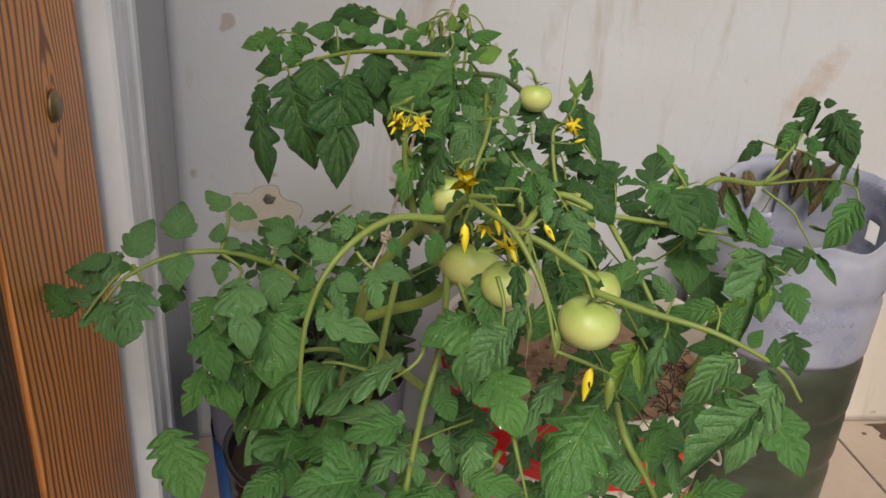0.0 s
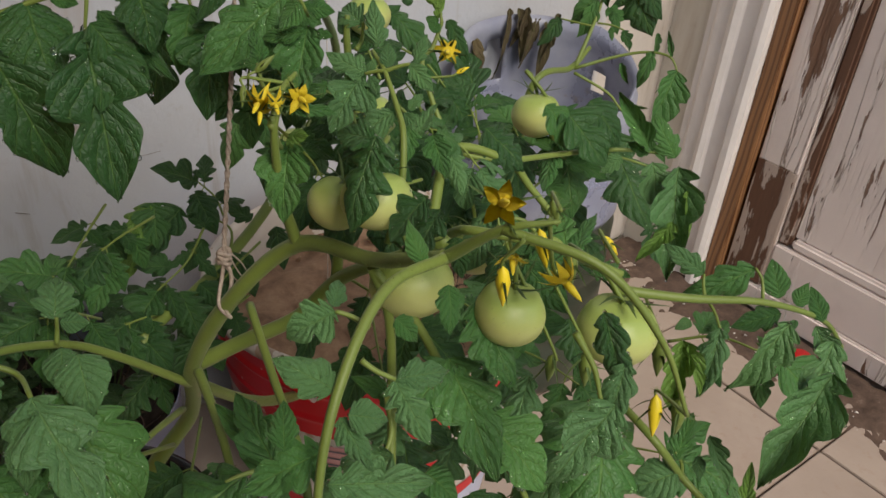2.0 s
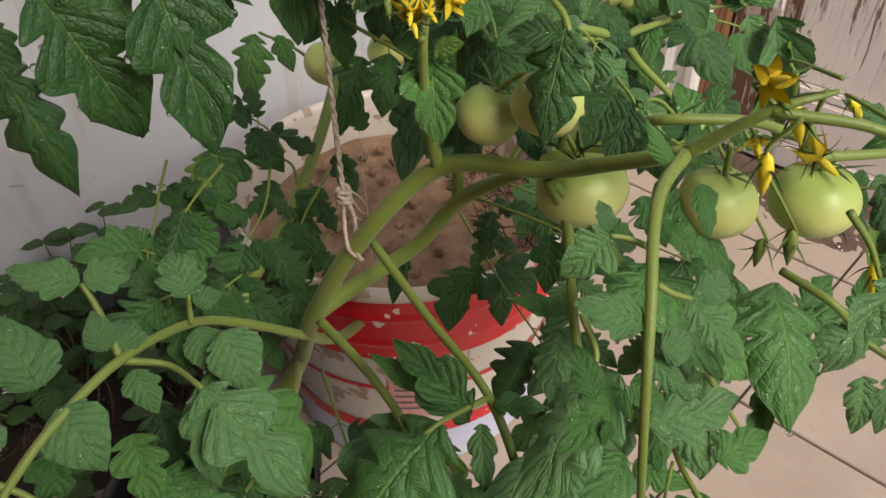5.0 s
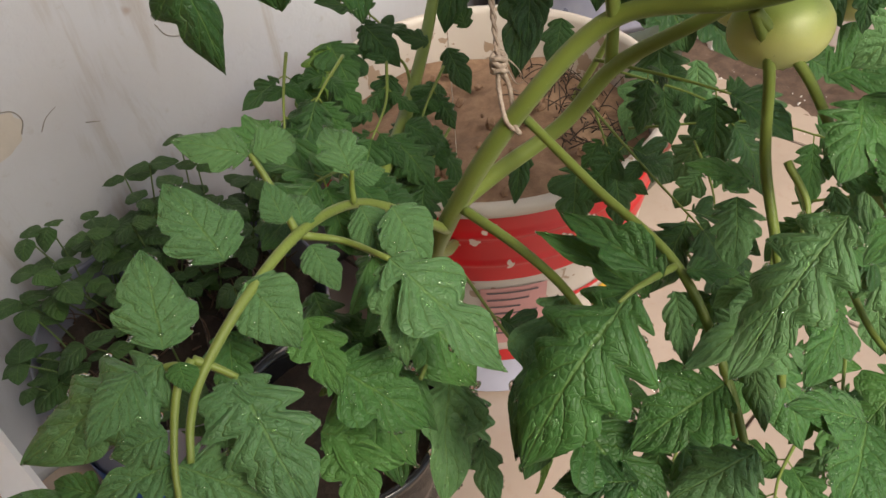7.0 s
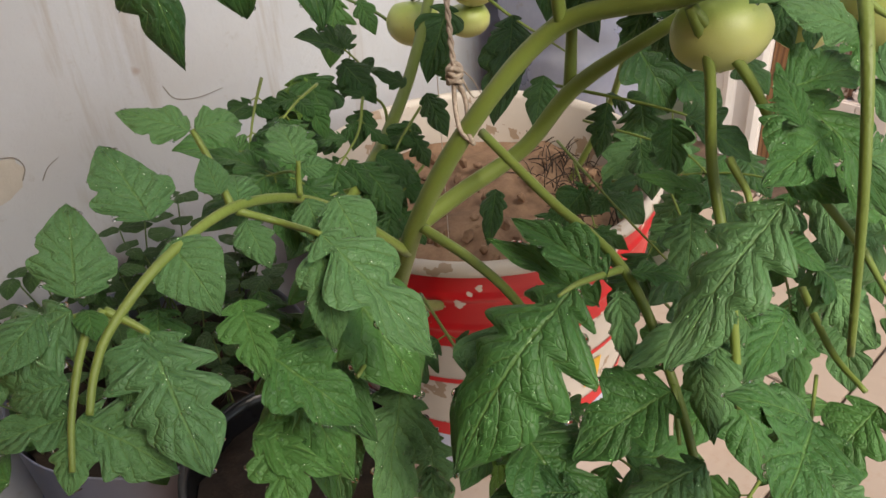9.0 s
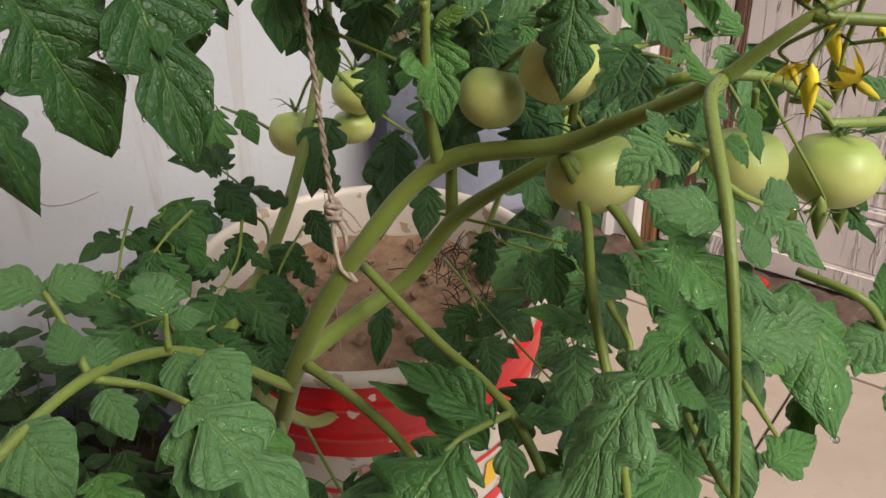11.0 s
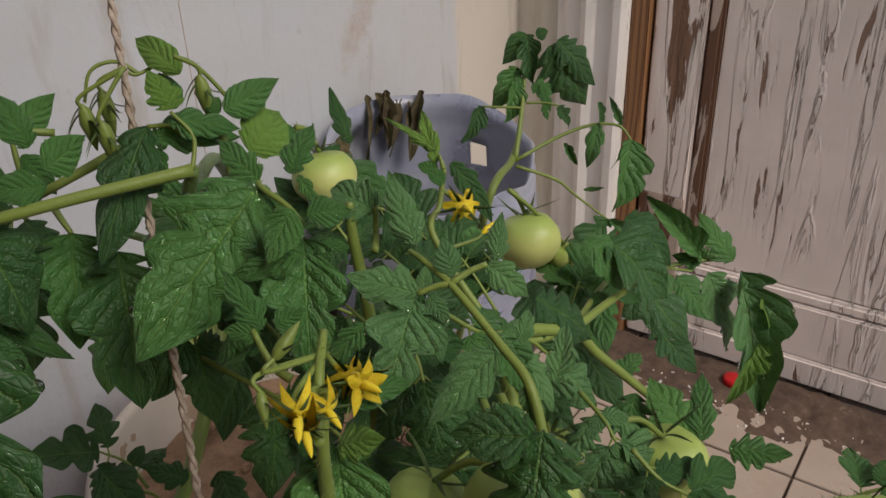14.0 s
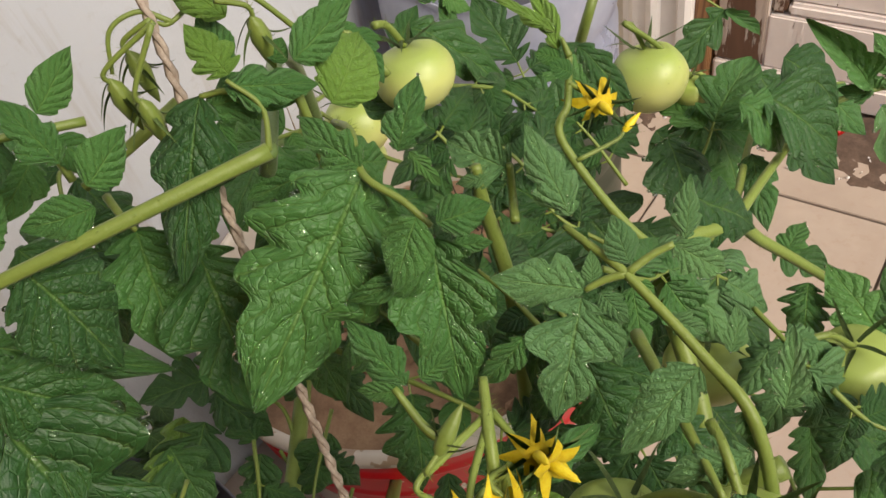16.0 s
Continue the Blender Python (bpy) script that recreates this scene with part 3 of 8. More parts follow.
_patch = structure("wall_patch", bm, MAT_CONCRETE, "chipped patch showing pale tan render", "wall", True)
bm, _ = lost_plaster(-0.188, 0.444, 0.010, 0.0085, 0.0020, 2.0)
part("grey_chip", bm, MAT_GAP, _patch, "grey chip of bare cement", True)


def wall_crack(pts):
    part("crack", tube([(x - LEFT, wall_y(x, z) - BACK - 0.0006, z) for x, z in pts], 0.0006, 0.0003, 5, 5), MAT_CRACK, wall_back, "hairline crack in the plaster")


MAT_CRACK = speckled("dark_crack", [(0.3, (0.16, 0.14, 0.12)), (0.7, (0.32, 0.29, 0.26))], 80)
wall_crack([_edge[k] for k in (46, 0, 2, 4, 6, 8, 10, 12, 14, 16, 18)])
wall_crack([(0.021, 0.454), (0.031, 0.437), (0.056, 0.429), (0.089, 0.429)])
wall_crack([(-0.127, 0.405), (-0.118, 0.416), (-0.105, 0.422)])
wall_crack([(-0.084, 0.392), (-0.070, 0.386)])


# ---- containers ----
def paint_bucket():
    b = thing("paint_bucket", "large white plastic bucket with chipped red band, filled with sandy soil", "bucket", (0.258, 0.258, 0))
    R, H, r = 0.200, 0.338, 0.162
    def rad(z):
        return r + (R - r) * z / H
    prof = [(0.0, 0.0), (r - 0.004, 0.0), (r, 0.006)]
    prof += [(rad(z), z) for z in (0.03, 0.08, 0.13, 0.18, 0.235)]
    prof += [(rad(0.266), 0.266), (rad(0.296), 0.296), (rad(0.326), 0.326), (R + 0.006, 0.328), (R + 0.007, 0.336), (R + 0.002, 0.341), (R - 0.004, 0.340), (R - 0.006, 0.332), (R - 0.012, 0.24)]
    part("body", lathe(prof, 96), MAT_BK_WHITE, b, "white plastic body with stained inner wall", True)
    def band(name, z0, z1, mat, label, out=0.0012, a0=0.0, a1=6.2832, n=96):
        bm = bmesh.new()
        rows = []
        steps = max(2, int((z1 - z0) / 0.0022))
        for j in range(steps + 1):
            z = z0 + (z1 - z0) * j / steps
            extra = 0.0022 * max(0, 1 - abs(z - 0.255) / 0.006) + 0.003 * max(0, 1 - abs(z - 0.297) / 0.007)
            rows.append([bm.verts.new(((rad(z) + extra + out) * math.cos(a0 + (a1 - a0) * i / n), (rad(z) + extra + out) * math.sin(a0 + (a1 - a0) * i / n), z)) for i in range(n + 1)])
        for p, q in zip(rows, rows[1:]):
            for i in range(n):
                bm.faces.new((p[i], p[i + 1], q[i + 1], q[i]))
        return part(name, bm, mat, b, label, True)
    band("red_band", 0.228, 0.3255, MAT_BK_RED, "chipped red printed band")
    band("red_line", 0.170, 0.177, MAT_BK_RED, "thin red printed line")
    band("red_stripe", 0.078, 0.100, MAT_BK_RED, "red printed stripe")
    band("lilac_band", 0.008, 0.0775, MAT_BK_LILAC, "lilac printed foot band")
    band("label_panel", 0.115, 0.215, MAT_PINK, "pink printed text panel", 0.0018, radians(218), radians(240), 16)
    for k in range(7):
        band("text_bar", 0.206 - 0.012 * k, 0.209 - 0.012 * k, MAT_INK, "", 0.0025, radians(220), radians(237 - 3 * (k % 3)), 10)
    for a, mat in ((262, MAT_YELLOW_PRINT), (292, MAT_BLUE_PRINT), (300, MAT_YELLOW_PRINT)):
        band("print_patch", 0.120, 0.160, mat, "", 0.002, radians(a), radians(a + 7), 6)
    # soil: sand on one side, dark and twiggy on the other
    bm = bmesh.new()
    rings = [[bm.verts.new((0, 0, 0.277))] * 48]
    for k in range(1, 15):
        q = (R - 0.011) * k / 14
        rings.append([bm.verts.new((q * math.cos(6.2832 * i / 48), q * math.sin(6.2832 * i / 48), 0.272 + 0.016 * noise.fractal((q * math.cos(6.2832 * i / 48) * 14, q * math.sin(6.2832 * i / 48) * 14, 2), 0.9, 2, 4))) for i in range(48)])
    for p, q in zip(rings, rings[1:]):
        for i in range(48):
            f = [p[i], q[i], q[(i + 1) % 48], p[(i + 1) % 48]]
            bm.faces.new(list(dict.fromkeys(f)))
    tagged(part("sandy_soil", bm, MAT_SAND, b, "damp sandy soil", True), "", "", "", "stuff")
    rng = random.Random(3)
    bm = bmesh.new()
    for _ in range(60):
        a, q = rng.uniform(0, 6.28), rng.uniform(0.02, 0.17)
        bmesh.ops.create_icosphere(bm, subdivisions=1, radius=rng.uniform(0.003, 0.011), matrix=Matrix.Translation((q * math.cos(a), q * math.sin(a), 0.280)) @ Euler((rng.random() * 6, rng.random() * 6, 0)).to_matrix().to_4x4() @ Matrix.Diagonal((1, 0.7, 0.6, 1)))
    for v in bm.verts:
        v.co += noise.noise_vector(v.co * 120) * 0.002
    tagged(part("clod_layer", bm, MAT_SAND, b), "", "", "", "stuff")
    bm = bmesh.new()
    for _ in range(130):
        a, q = rng.uniform(-1.3, 0.4), rng.uniform(0.09, 0.175)
        p = Vector((q * math.cos(a), q * math.sin(a), 0.274))
        d = Vector((rng.uniform(-1, 1), rng.uniform(-1, 1), rng.uniform(0.1, 0.9))).normalized() * rng.uniform(0.015, 0.045)
        tube([p, p + d * 0.5 + Vector((0, 0, 0.004)), p + d], 0.0009, 0.0005, 4, 3, bm)
    tagged(part("root_litter", bm, MAT_SOIL, b, "tangle of thin dark dead roots"), "", "", "", "stuff")
    # wire handle hanging down on one side
    pts = [(math.cos(a) * (R + 0.009), math.sin(a) * (R + 0.009), 0.311 - 0.13 * math.sin((a + 1.2) / 2.0 * math.pi) if a < 0.8 else 0.311) for a in [-1.2 + 0.1 * k for k in range(21)]]
    part("handle", tube(pts, 0.0022, 0.0022, 6, 3), MAT_BK_WHITE, b, "thin white handle hanging down", True)


def black_pot():
    b = thing("nursery_pot", "glossy black plastic pot with wrinkled film", "plant pot", (-0.125, 0.088, 0))
    prof = [(0.0, 0.0), (0.062, 0.0), (0.066, 0.006)]
    for k in range(1, 26):
        z = 0.292 * k / 25
        prof.append((0.066 + 0.020 * z / 0.292 + 0.0022 * math.sin(k * 2.4), z))
    prof += [(0.089, 0.294), (0.090, 0.302), (0.085, 0.303), (0.083, 0.292), (0.080, 0.23)]
    part("body", lathe(prof, 72, 0.06, 4), MAT_BLACK, b, "", True)
    bm = lathe([(0.0, 0.282), (0.03, 0.285), (0.055, 0.280), (0.082, 0.274)], 40)
    for v in bm.verts:
        v.co.z += 0.007 * noise.noise(v.co * 60)
    tagged(part("soil", bm, MAT_SOIL, b, "", True), "", "", "", "stuff")


def seedling_tub():
    b = thing("seedling_tub", "grey film-lined tub of dark soil against the wall", "plant tub", (-0.125, 0.325, 0))
    prof = [(0, 0), (0.125, 0), (0.13, 0.006), (0.135, 0.1), (0.141, 0.19), (0.145, 0.256), (0.1462, 0.260), (0.1450, 0.2615), (0.1435, 0.257), (0.138, 0.18)]
    part("body", lathe(prof, 72, 0.035, 9), MAT_GREYFILM, b, "", True)
    bm = lathe([(0.137, 0.03), (0.142, 0.16)], 60, 0.035, 9)
    bmesh.ops.delete(bm, geom=[f for f in bm.faces if f.calc_center_median().x > -0.02], context="FACES")
    part("blue_print", bm, MAT_BLUE_PRINT, b, "blue printed side", True)
    bm = bmesh.new()
    bmesh.ops.create_grid(bm, x_segments=46, y_segments=46, size=0.14)
    bmesh.ops.delete(bm, geom=[v for v in bm.verts if v.co.xy.length > 0.139], context="VERTS")
    for v in bm.verts:
        v.co.z = 0.222 + 0.02 * noise.fractal(v.co * 22, 0.9, 2, 4)
    tagged(part("soil", bm, MAT_SOIL, b, "", True), "", "", "", "stuff")
    rng = random.Random(8)
    bm = bmesh.new()
    for _ in range(160):
        p = Vector((rng.uniform(-0.12, 0.12), rng.uniform(-0.12, 0.12), 0.225))
        if p.xy.length > 0.132:
            continue
        d = Vector((rng.uniform(-1, 1), rng.uniform(-1, 1), rng.uniform(0.2, 1.4))).normalized() * rng.uniform(0.012, 0.05)
        tube([p, p + d * 0.6 + Vector((0.004, 0, 0)), p + d], 0.0011, 0.0005, 4, 2, bm)
    tagged(part("stalk_litter", bm, MAT_DARKWOOD, b, "thin dark dead stalks"), "", "", "", "stuff")


def water_jug():
    b = thing("cut_water_jug", "cut-open scuffed blue plastic water jug used as planter", "jug", (0.588, 0.343, 0))
    R = 0.134
    n = 96
    prof = [(0.0, 0.0), (0.112, 0.0), (R - 0.004, 0.01), (R, 0.025)]
    for k in range(1, 40):
        z = 0.025 + 0.487 * k / 39
        rib = 0.006 if (z % 0.098) < 0.016 else 0.0
        prof.append((R - rib, z))
    bm = lathe(prof, n, 0.012, 2)
    top = [v for v in bm.verts if v.co.z > 0.43]
    for v in top:  # the cut edge runs unevenly, higher at the back
        a = math.atan2(v.co.y, v.co.x)
        k = (v.co.z - 0.43) / 0.07
        v.co.z += k * (0.028 * math.sin(a + 0.67) + 0.012 * noise.noise((math.cos(a) * 2, math.sin(a) * 2, 0)))
        v.co.x *= 1 - 0.03 * k
        v.co.y *= 1 - 0.03 * k
    def gone(f):
        """Two broken holes under the cut edge."""
        c = f.calc_center_median()
        a = math.atan2(c.y, c.x)
        return any(((a - q) * 0.13 / w) ** 2 + ((c.z - z) / h) ** 2 < 1 for q, z, w, h in ((0.12, 0.455, 0.014, 0.020), (1.45, 0.47, 0.022, 0.036)))

    low = bm.copy()
    bmesh.ops.delete(bm, geom=[f for f in bm.faces if gone(f)], context="FACES")
    bmesh.ops.delete(bm, geom=[f for f in bm.faces if f.calc_center_median().z < 0.30], context="FACES")
    bmesh.ops.delete(low, geom=[f for f in low.faces if f.calc_center_median().z >= 0.30], context="FACES")
    part("filled_part", low, MAT_JUG_LOW, b, "lower part dark with soil behind the plastic", True)
    ob = part("body", bm, MAT_JUG, b, "", True)
    s = ob.modifiers.new("wall", "SOLIDIFY")
    s.thickness = 0.0025
    bm = lathe([(0, 0.275), (0.07, 0.28), (0.127, 0.262)], 40)
    for v in bm.verts:
        v.co.z += 0.01 * noise.noise(v.co * 40)
    tagged(part("soil", bm, MAT_SAND, b, "", True), "", "", "", "stuff")


paint_bucket()
black_pot()
seedling_tub()
water_jug()


# ---- plant pieces ----
def blade_mesh(name, mat, seed, sinuses=3, depth=0.5, width=0.62, bend=0.5, fold=0.25, curl=0.45, rows=56, cols=12, entire=False, twist=None):
    """A tomato leaflet of unit length along y: ovate, cut into a few round lobes by narrow notches that are deepest near the stalk,
    folded along the midrib, quilted between its veins and drooping towards the tip."""
    rng = random.Random(seed)
    bm = bmesh.new()
    uvl = bm.loops.layers.uv.new("UVMap")
    cuts = []
    for k in range(2):
        row = []
        for i in range(sinuses):
            c = 0.17 + 0.60 * (i + rng.uniform(-0.16, 0.16)) / max(1, sinuses - 0.35) + 0.03 * k
            row.append((c, depth * rng.uniform(0.65, 1.2) * (1.05 - 0.75 * c), rng.uniform(0.028, 0.05)))
        cuts.append(row)
    peak, phase = rng.uniform(0.50, 0.66), [rng.uniform(0, 6.28) for _ in range(4)]
    twist = rng.uniform(-0.3, 0.3) if twist is None else twist
    sway = rng.uniform(-0.10, 0.10)
    def half(s, k):
        w = 0.5 * width * s**peak * (1 - s) ** (0.72 if entire else 0.92) / 0.36 + 0.003
        if entire:
            return w * (1 + 0.03 * math.sin(9 * s + phase[k]))
        keep = 1.0
        for c, d, r in cuts[k]:
            q = (s - c) / (r if s < c else r * 2.1)  # steep on the stalk's side, sloping on the tip's side
            keep *= 1 - min(0.8, d) * math.exp(-abs(q) ** 1.5)
        tooth = 0.5 + 0.5 * math.sin(34 * s + phase[k] + 2.0 * math.sin(9 * s + phase[2 + k]))
        return w * keep * (0.965 + 0.06 * tooth * (1 - s * 0.4))
    grid = []
    for j in range(rows + 1):
        s = j / rows
        row = []
        for i in range(cols + 1):
            u = -1 + 2 * i / cols
            k = 0 if u < 0 else 1
            w = half(s, k)
            x = u * w
            sweep = 0 if entire else 0.30 * abs(u) ** 1.3 * w * (1 - s)
            y = s + sweep
            vein = math.cos(2 * math.pi * (6.5 * (s - 0.29 * abs(u)) + 0.15))
            pk = 0.0055 * vein * math.sin(math.pi * min(1, abs(u) * 1.15)) + 0.010 * noise.noise((x * 8 + seed, y * 8, 3.1))
            rim = 0.022 * abs(u) ** 3 * math.sin(13 * s + phase[k])
            z = fold * abs(x) + pk + rim + 0.045 * noise.noise((x * 2.6 + seed, y * 2.6, seed * 0.7)) - curl * abs(u) ** 2.4 * 0.24 * w / (0.5 * width)
            x += sway * s * s
            a = twist * s
            x, z = x * math.cos(a) - z * math.sin(a), x * math.sin(a) + z * math.cos(a)
            g = bend * y * (0.55 + 0.45 * y)  # the droop gathers towards the tip
            if abs(bend) > 0.02:
                yy = math.sin(g) / bend + z * math.sin(g)
                zz = (math.cos(g) - 1) / bend + z * math.cos(g)
            else:
                yy, zz = y, z
            row.append((bm.verts.new((x, yy, zz)), (u * 0.5 + 0.5, s)))
        grid.append(row)
    for a, b in zip(grid, grid[1:]):
        for i in range(cols):
            q = (a[i], a[i + 1], b[i + 1], b[i])
            f = bm.faces.new([v for v, _ in q])
            f.smooth = True
            for lp, (_, uv) in zip(f.loops, q):
                lp[uvl].uv = uv
    me = bpy.data.meshes.new(name)
    bm.normal_update()
    bm.to_mesh(me)
    bm.free()
    me.materials.append(mat)
    return me


def drop_mesh(blade, seed):
    """Rain drops of several sizes sitting on a blade."""
    rng = random.Random(seed)
    bm = bmesh.new()
    n = len(blade.vertices)
    for _ in range(100):
        v = blade.vertices[rng.randrange(n)]
        k = 0.007 + 0.022 * rng.random() ** 3
        z = v.normal.to_track_quat("Z", "Y").to_matrix().to_4x4()
        bmesh.ops.create_icosphere(bm, subdivisions=2 if k > 0.017 else 1, radius=k, matrix=Matrix.Translation(v.co) @ z @ Matrix.Diagonal((1, 1, 0.6, 1)))
    for f in bm.faces:
        f.smooth = True
    me = bpy.data.meshes.new("dew")
    bm.to_mesh(me)
    bm.free()
    me.materials.append(MAT_WATER)
    return me


DROPS = {}


def blades(mat, seed):
    """Leaflet meshes in five forms: broad and lobed, narrower, small with whole edges, oval with shallow notches, and limp."""
    big = [blade_mesh("leaflet", mat, seed + i, (3, 2, 3, 2, 3, 2)[i], 0.66 + 0.12 * (i % 2), 0.60 + 0.05 * (i % 3), (0.15, 0.45, 0.7, 0.3, 0.55, 0.9)[i], (0.18, 0.38, 0.05, 0.30, 0.24, 0.45)[i], (0.5, 0.15, 0.8, 0.3, 0.6, 0.2)[i]) for i in range(6)]
    mid = [blade_mesh("leaflet", mat, seed + 20 + i, 2, 0.52, 0.56 + 0.04 * (i % 2), 0.25 + 0.3 * (i % 3), 0.15 + 0.15 * (i % 3), 0.5, 40, 10) for i in range(4)]
    small = [blade_mesh("leaflet", mat, seed + 40 + i, 2, 0.2, 0.60, 0.5, 0.3, rows=14, cols=8, entire=True) for i in range(3)]
    oval = [blade_mesh("leaflet", mat, seed + 60 + i, 1 + i % 2, 0.22 + 0.12 * (i % 2), 0.62, 0.25 + 0.25 * i, 0.12 + 0.1 * i, 0.5, 40, 10) for i in range(4)]
    limp = [blade_mesh("leaflet", mat, seed + 80 + i, 2, 0.55, 0.42, 0.25 + 0.2 * i, 0.65 + 0.2 * (i % 2), -0.5 + 0.4 * i, 48, 10, twist=(-0.7, 0.5, 0.9, -0.4)[i]) for i in range(4)]
    return big, mid, small, oval, limp


SETS = {
    "green": blades(MAT_LEAF, 100),
    # darker copy of the leaflets, shade between leaves included in the colour
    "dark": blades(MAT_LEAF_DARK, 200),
    "young": blades(MAT_LEAF_YOUNG, 300),
    "grey": blades(MAT_LEAF_GREY, 400),
    "dry": blades(MAT_DRY, 500),
}
UP = Vector((0, 0, 1))


def leaflet(parent, base, tip, kind="green", size="big", wide=1.0, face=None, pick=0, drops=False):
    """One leaflet from its base to near its tip; face: which way its upper side looks."""
    base, tip = Vector(base), Vector(tip)
    way = tip - base
    meshes = SETS[kind][("big", "mid", "small", "oval", "limp").index(size)]
    s = way.length * 1.06
    me = meshes[pick % len(meshes)]
    m = aim(base, way + Vector(face or UP) * way.length * 0.10, face or UP, (s * wide, s, s))
    if drops:
        if me.name not in DROPS:
            DROPS[me.name] = drop_mesh(me, len(DROPS))
        wet = tagged(link("dew", DROPS[me.name], None, parent, "", m), "", "", "", "stuff")
        wet.visible_shadow = False
    return link("leaflet", me, None, parent, "", m)


def leaf(plant, pts, size, kind="green", pairs=3, seed=0, face=None, r=0.0024, hang=0.35, end=True, label="", spread=1.0):
    """A compound leaf: a rachis through pts with paired leaflets, small ones between, and a large one at the end."""
    rng = random.Random(seed)
    face = Vector(face or UP).normalized()
    piece = part("leaf", tube(pts, r, r * 0.55, 7, 8, None, 0.0), MAT_STEM, plant, label, True)
    c = spline(pts, 12)
    n = len(c) - 1
    def at(t):
        return c[max(0, min(n, round(t * n)))]
    down = Vector((0, 0, -1))
    for i in range(pairs):
        t = 0.98 - (0.86 - 0.30) * (pairs - 1 - i) / max(1, pairs - 1) - 0.12 if pairs > 1 else 0.7
        for side in (-1, 1):
            tt = t + rng.uniform(-0.025, 0.025)
            d = (at(tt + 0.06) - at(tt - 0.06)).normalized()
            out = d.cross(face).normalized() * side
            ln = size * (0.78 + 0.12 * i / pairs) * rng.uniform(0.85, 1.12)
            w = (out * spread + d * rng.uniform(0.35, 0.7) + down * hang * rng.uniform(0.6, 1.5)).normalized()
            b = at(tt)
            stalk = b + w * ln * 0.14
            part("stalk", tube([b, stalk], r * 0.5, r * 0.35, 5, 2), MAT_STEM, piece)
            leaflet(piece, stalk, stalk + (w + down * hang * 0.35).normalized() * ln, kind, "big" if i >= pairs - 2 else "mid", rng.uniform(0.88, 1.1), face + out * 0.35 * side * 0 + Vector((rng.uniform(-0.3, 0.3), rng.uniform(-0.3, 0.3), 0)), rng.randrange(9))
        if i < pairs - 1:
            for side in (-1, 1):
                if rng.random() < 0.75:
                    tt = t + 0.28 / pairs + rng.uniform(-0.03, 0.03)
                    d = (at(tt + 0.06) - at(tt - 0.06)).normalized()
                    w = (d.cross(face).normalized() * side + d * 0.5 + down * hang * 0.5).normalized()
                    leaflet(piece, at(tt), at(tt) + w * size * rng.uniform(0.28, 0.42), kind, "small", 1.0, face, rng.randrange(9))
    if end:
        d = (c[-1] - c[-4]).normalized()
        ln = size * rng.uniform(1.05, 1.25)
        leaflet(piece, c[-1], c[-1] + (d + down * hang * 0.8).normalized() * ln, kind, "big", 1.1, face, rng.randrange(9))
    return piece


def fruit_mesh(seed, flat=0.86, ribs=5):
    bm = bmesh.new()
    bmesh.ops.create_uvsphere(bm, u_segments=40, v_segments=24, radius=1)
    for v in bm.verts:
        a, h = math.atan2(v.co.y, v.co.x), v.co.z
        k = 1 - 0.05 * (0.5 + 0.5 * math.cos(ribs * a + seed)) * max(0, h + 0.2) + 0.03 * noise.noise(v.co * 1.3 + Vector((seed, 0, 0)))
        dip = -0.16 * max(0, h - 0.72) * 3.0
        v.co = Vector((v.co.x * k, v.co.y * k, h * flat + dip))
    for f in bm.faces:
        f.smooth = True
    me = bpy.data.meshes.new("tomato")
    bm.to_mesh(me)
    bm.free()
    me.materials.append(MAT_FRUIT)
    return me


FRUITS = [fruit_mesh(0), fruit_mesh(2, 0.92, 4), fruit_mesh(5, 0.8, 6)]


def sepal_mesh(name, mat, n, length, width, droop, lift, seed):
    """A star of narrow pointed pieces round z: a calyx or a flower's crown."""
    rng = random.Random(seed)
    bm = bmesh.new()
    for k in range(n):
        a = 6.2832 * k / n + rng.uniform(-0.15, 0.15)
        ln = length * rng.uniform(0.85, 1.15)
        cols = []
        for j in range(7):
            s = j / 6
            w = width * math.sin(math.pi * min(1, 0.22 + 0.78 * s)) * (1 - s * 0.3)
            q = 0.06 * length + ln * s
            z = lift * s * ln - droop * ln * s * s + 0.1 * length * math.sin(s * 3 + k)
            cols.append([bm.verts.new((q * math.cos(a) - e * w * math.sin(a), q * math.sin(a) + e * w * math.cos(a), z - abs(e) * w * 0.4)) for e in (-1, 0, 1)])
        for p, q in zip(cols, cols[1:]):
            for e in range(2):
                bm.faces.new((p[e], p[e + 1], q[e + 1], q[e])).smooth = True
    bmesh.ops.solidify(bm, geom=bm.faces[:], thickness=width * 0.12)
    me = bpy.data.meshes.new(name)
    bm.to_mesh(me)
    bm.free()
    me.materials.append(mat)
    return me


CALYX = [sepal_mesh("calyx", MAT_STEM_DARK, 6, 1.35, 0.095, 0.45, 0.70, 1), sepal_mesh("calyx", MAT_STEM_DARK, 5, 1.5, 0.09, 0.10, 0.55, 2)]
PETALS = [sepal_mesh("petals", MAT_PETAL, 6, 0.90, 0.27, 1.3, 0.30, 3), sepal_mesh("petals", MAT_PETAL, 5, 0.95, 0.31, 0.5, 0.85, 4)]


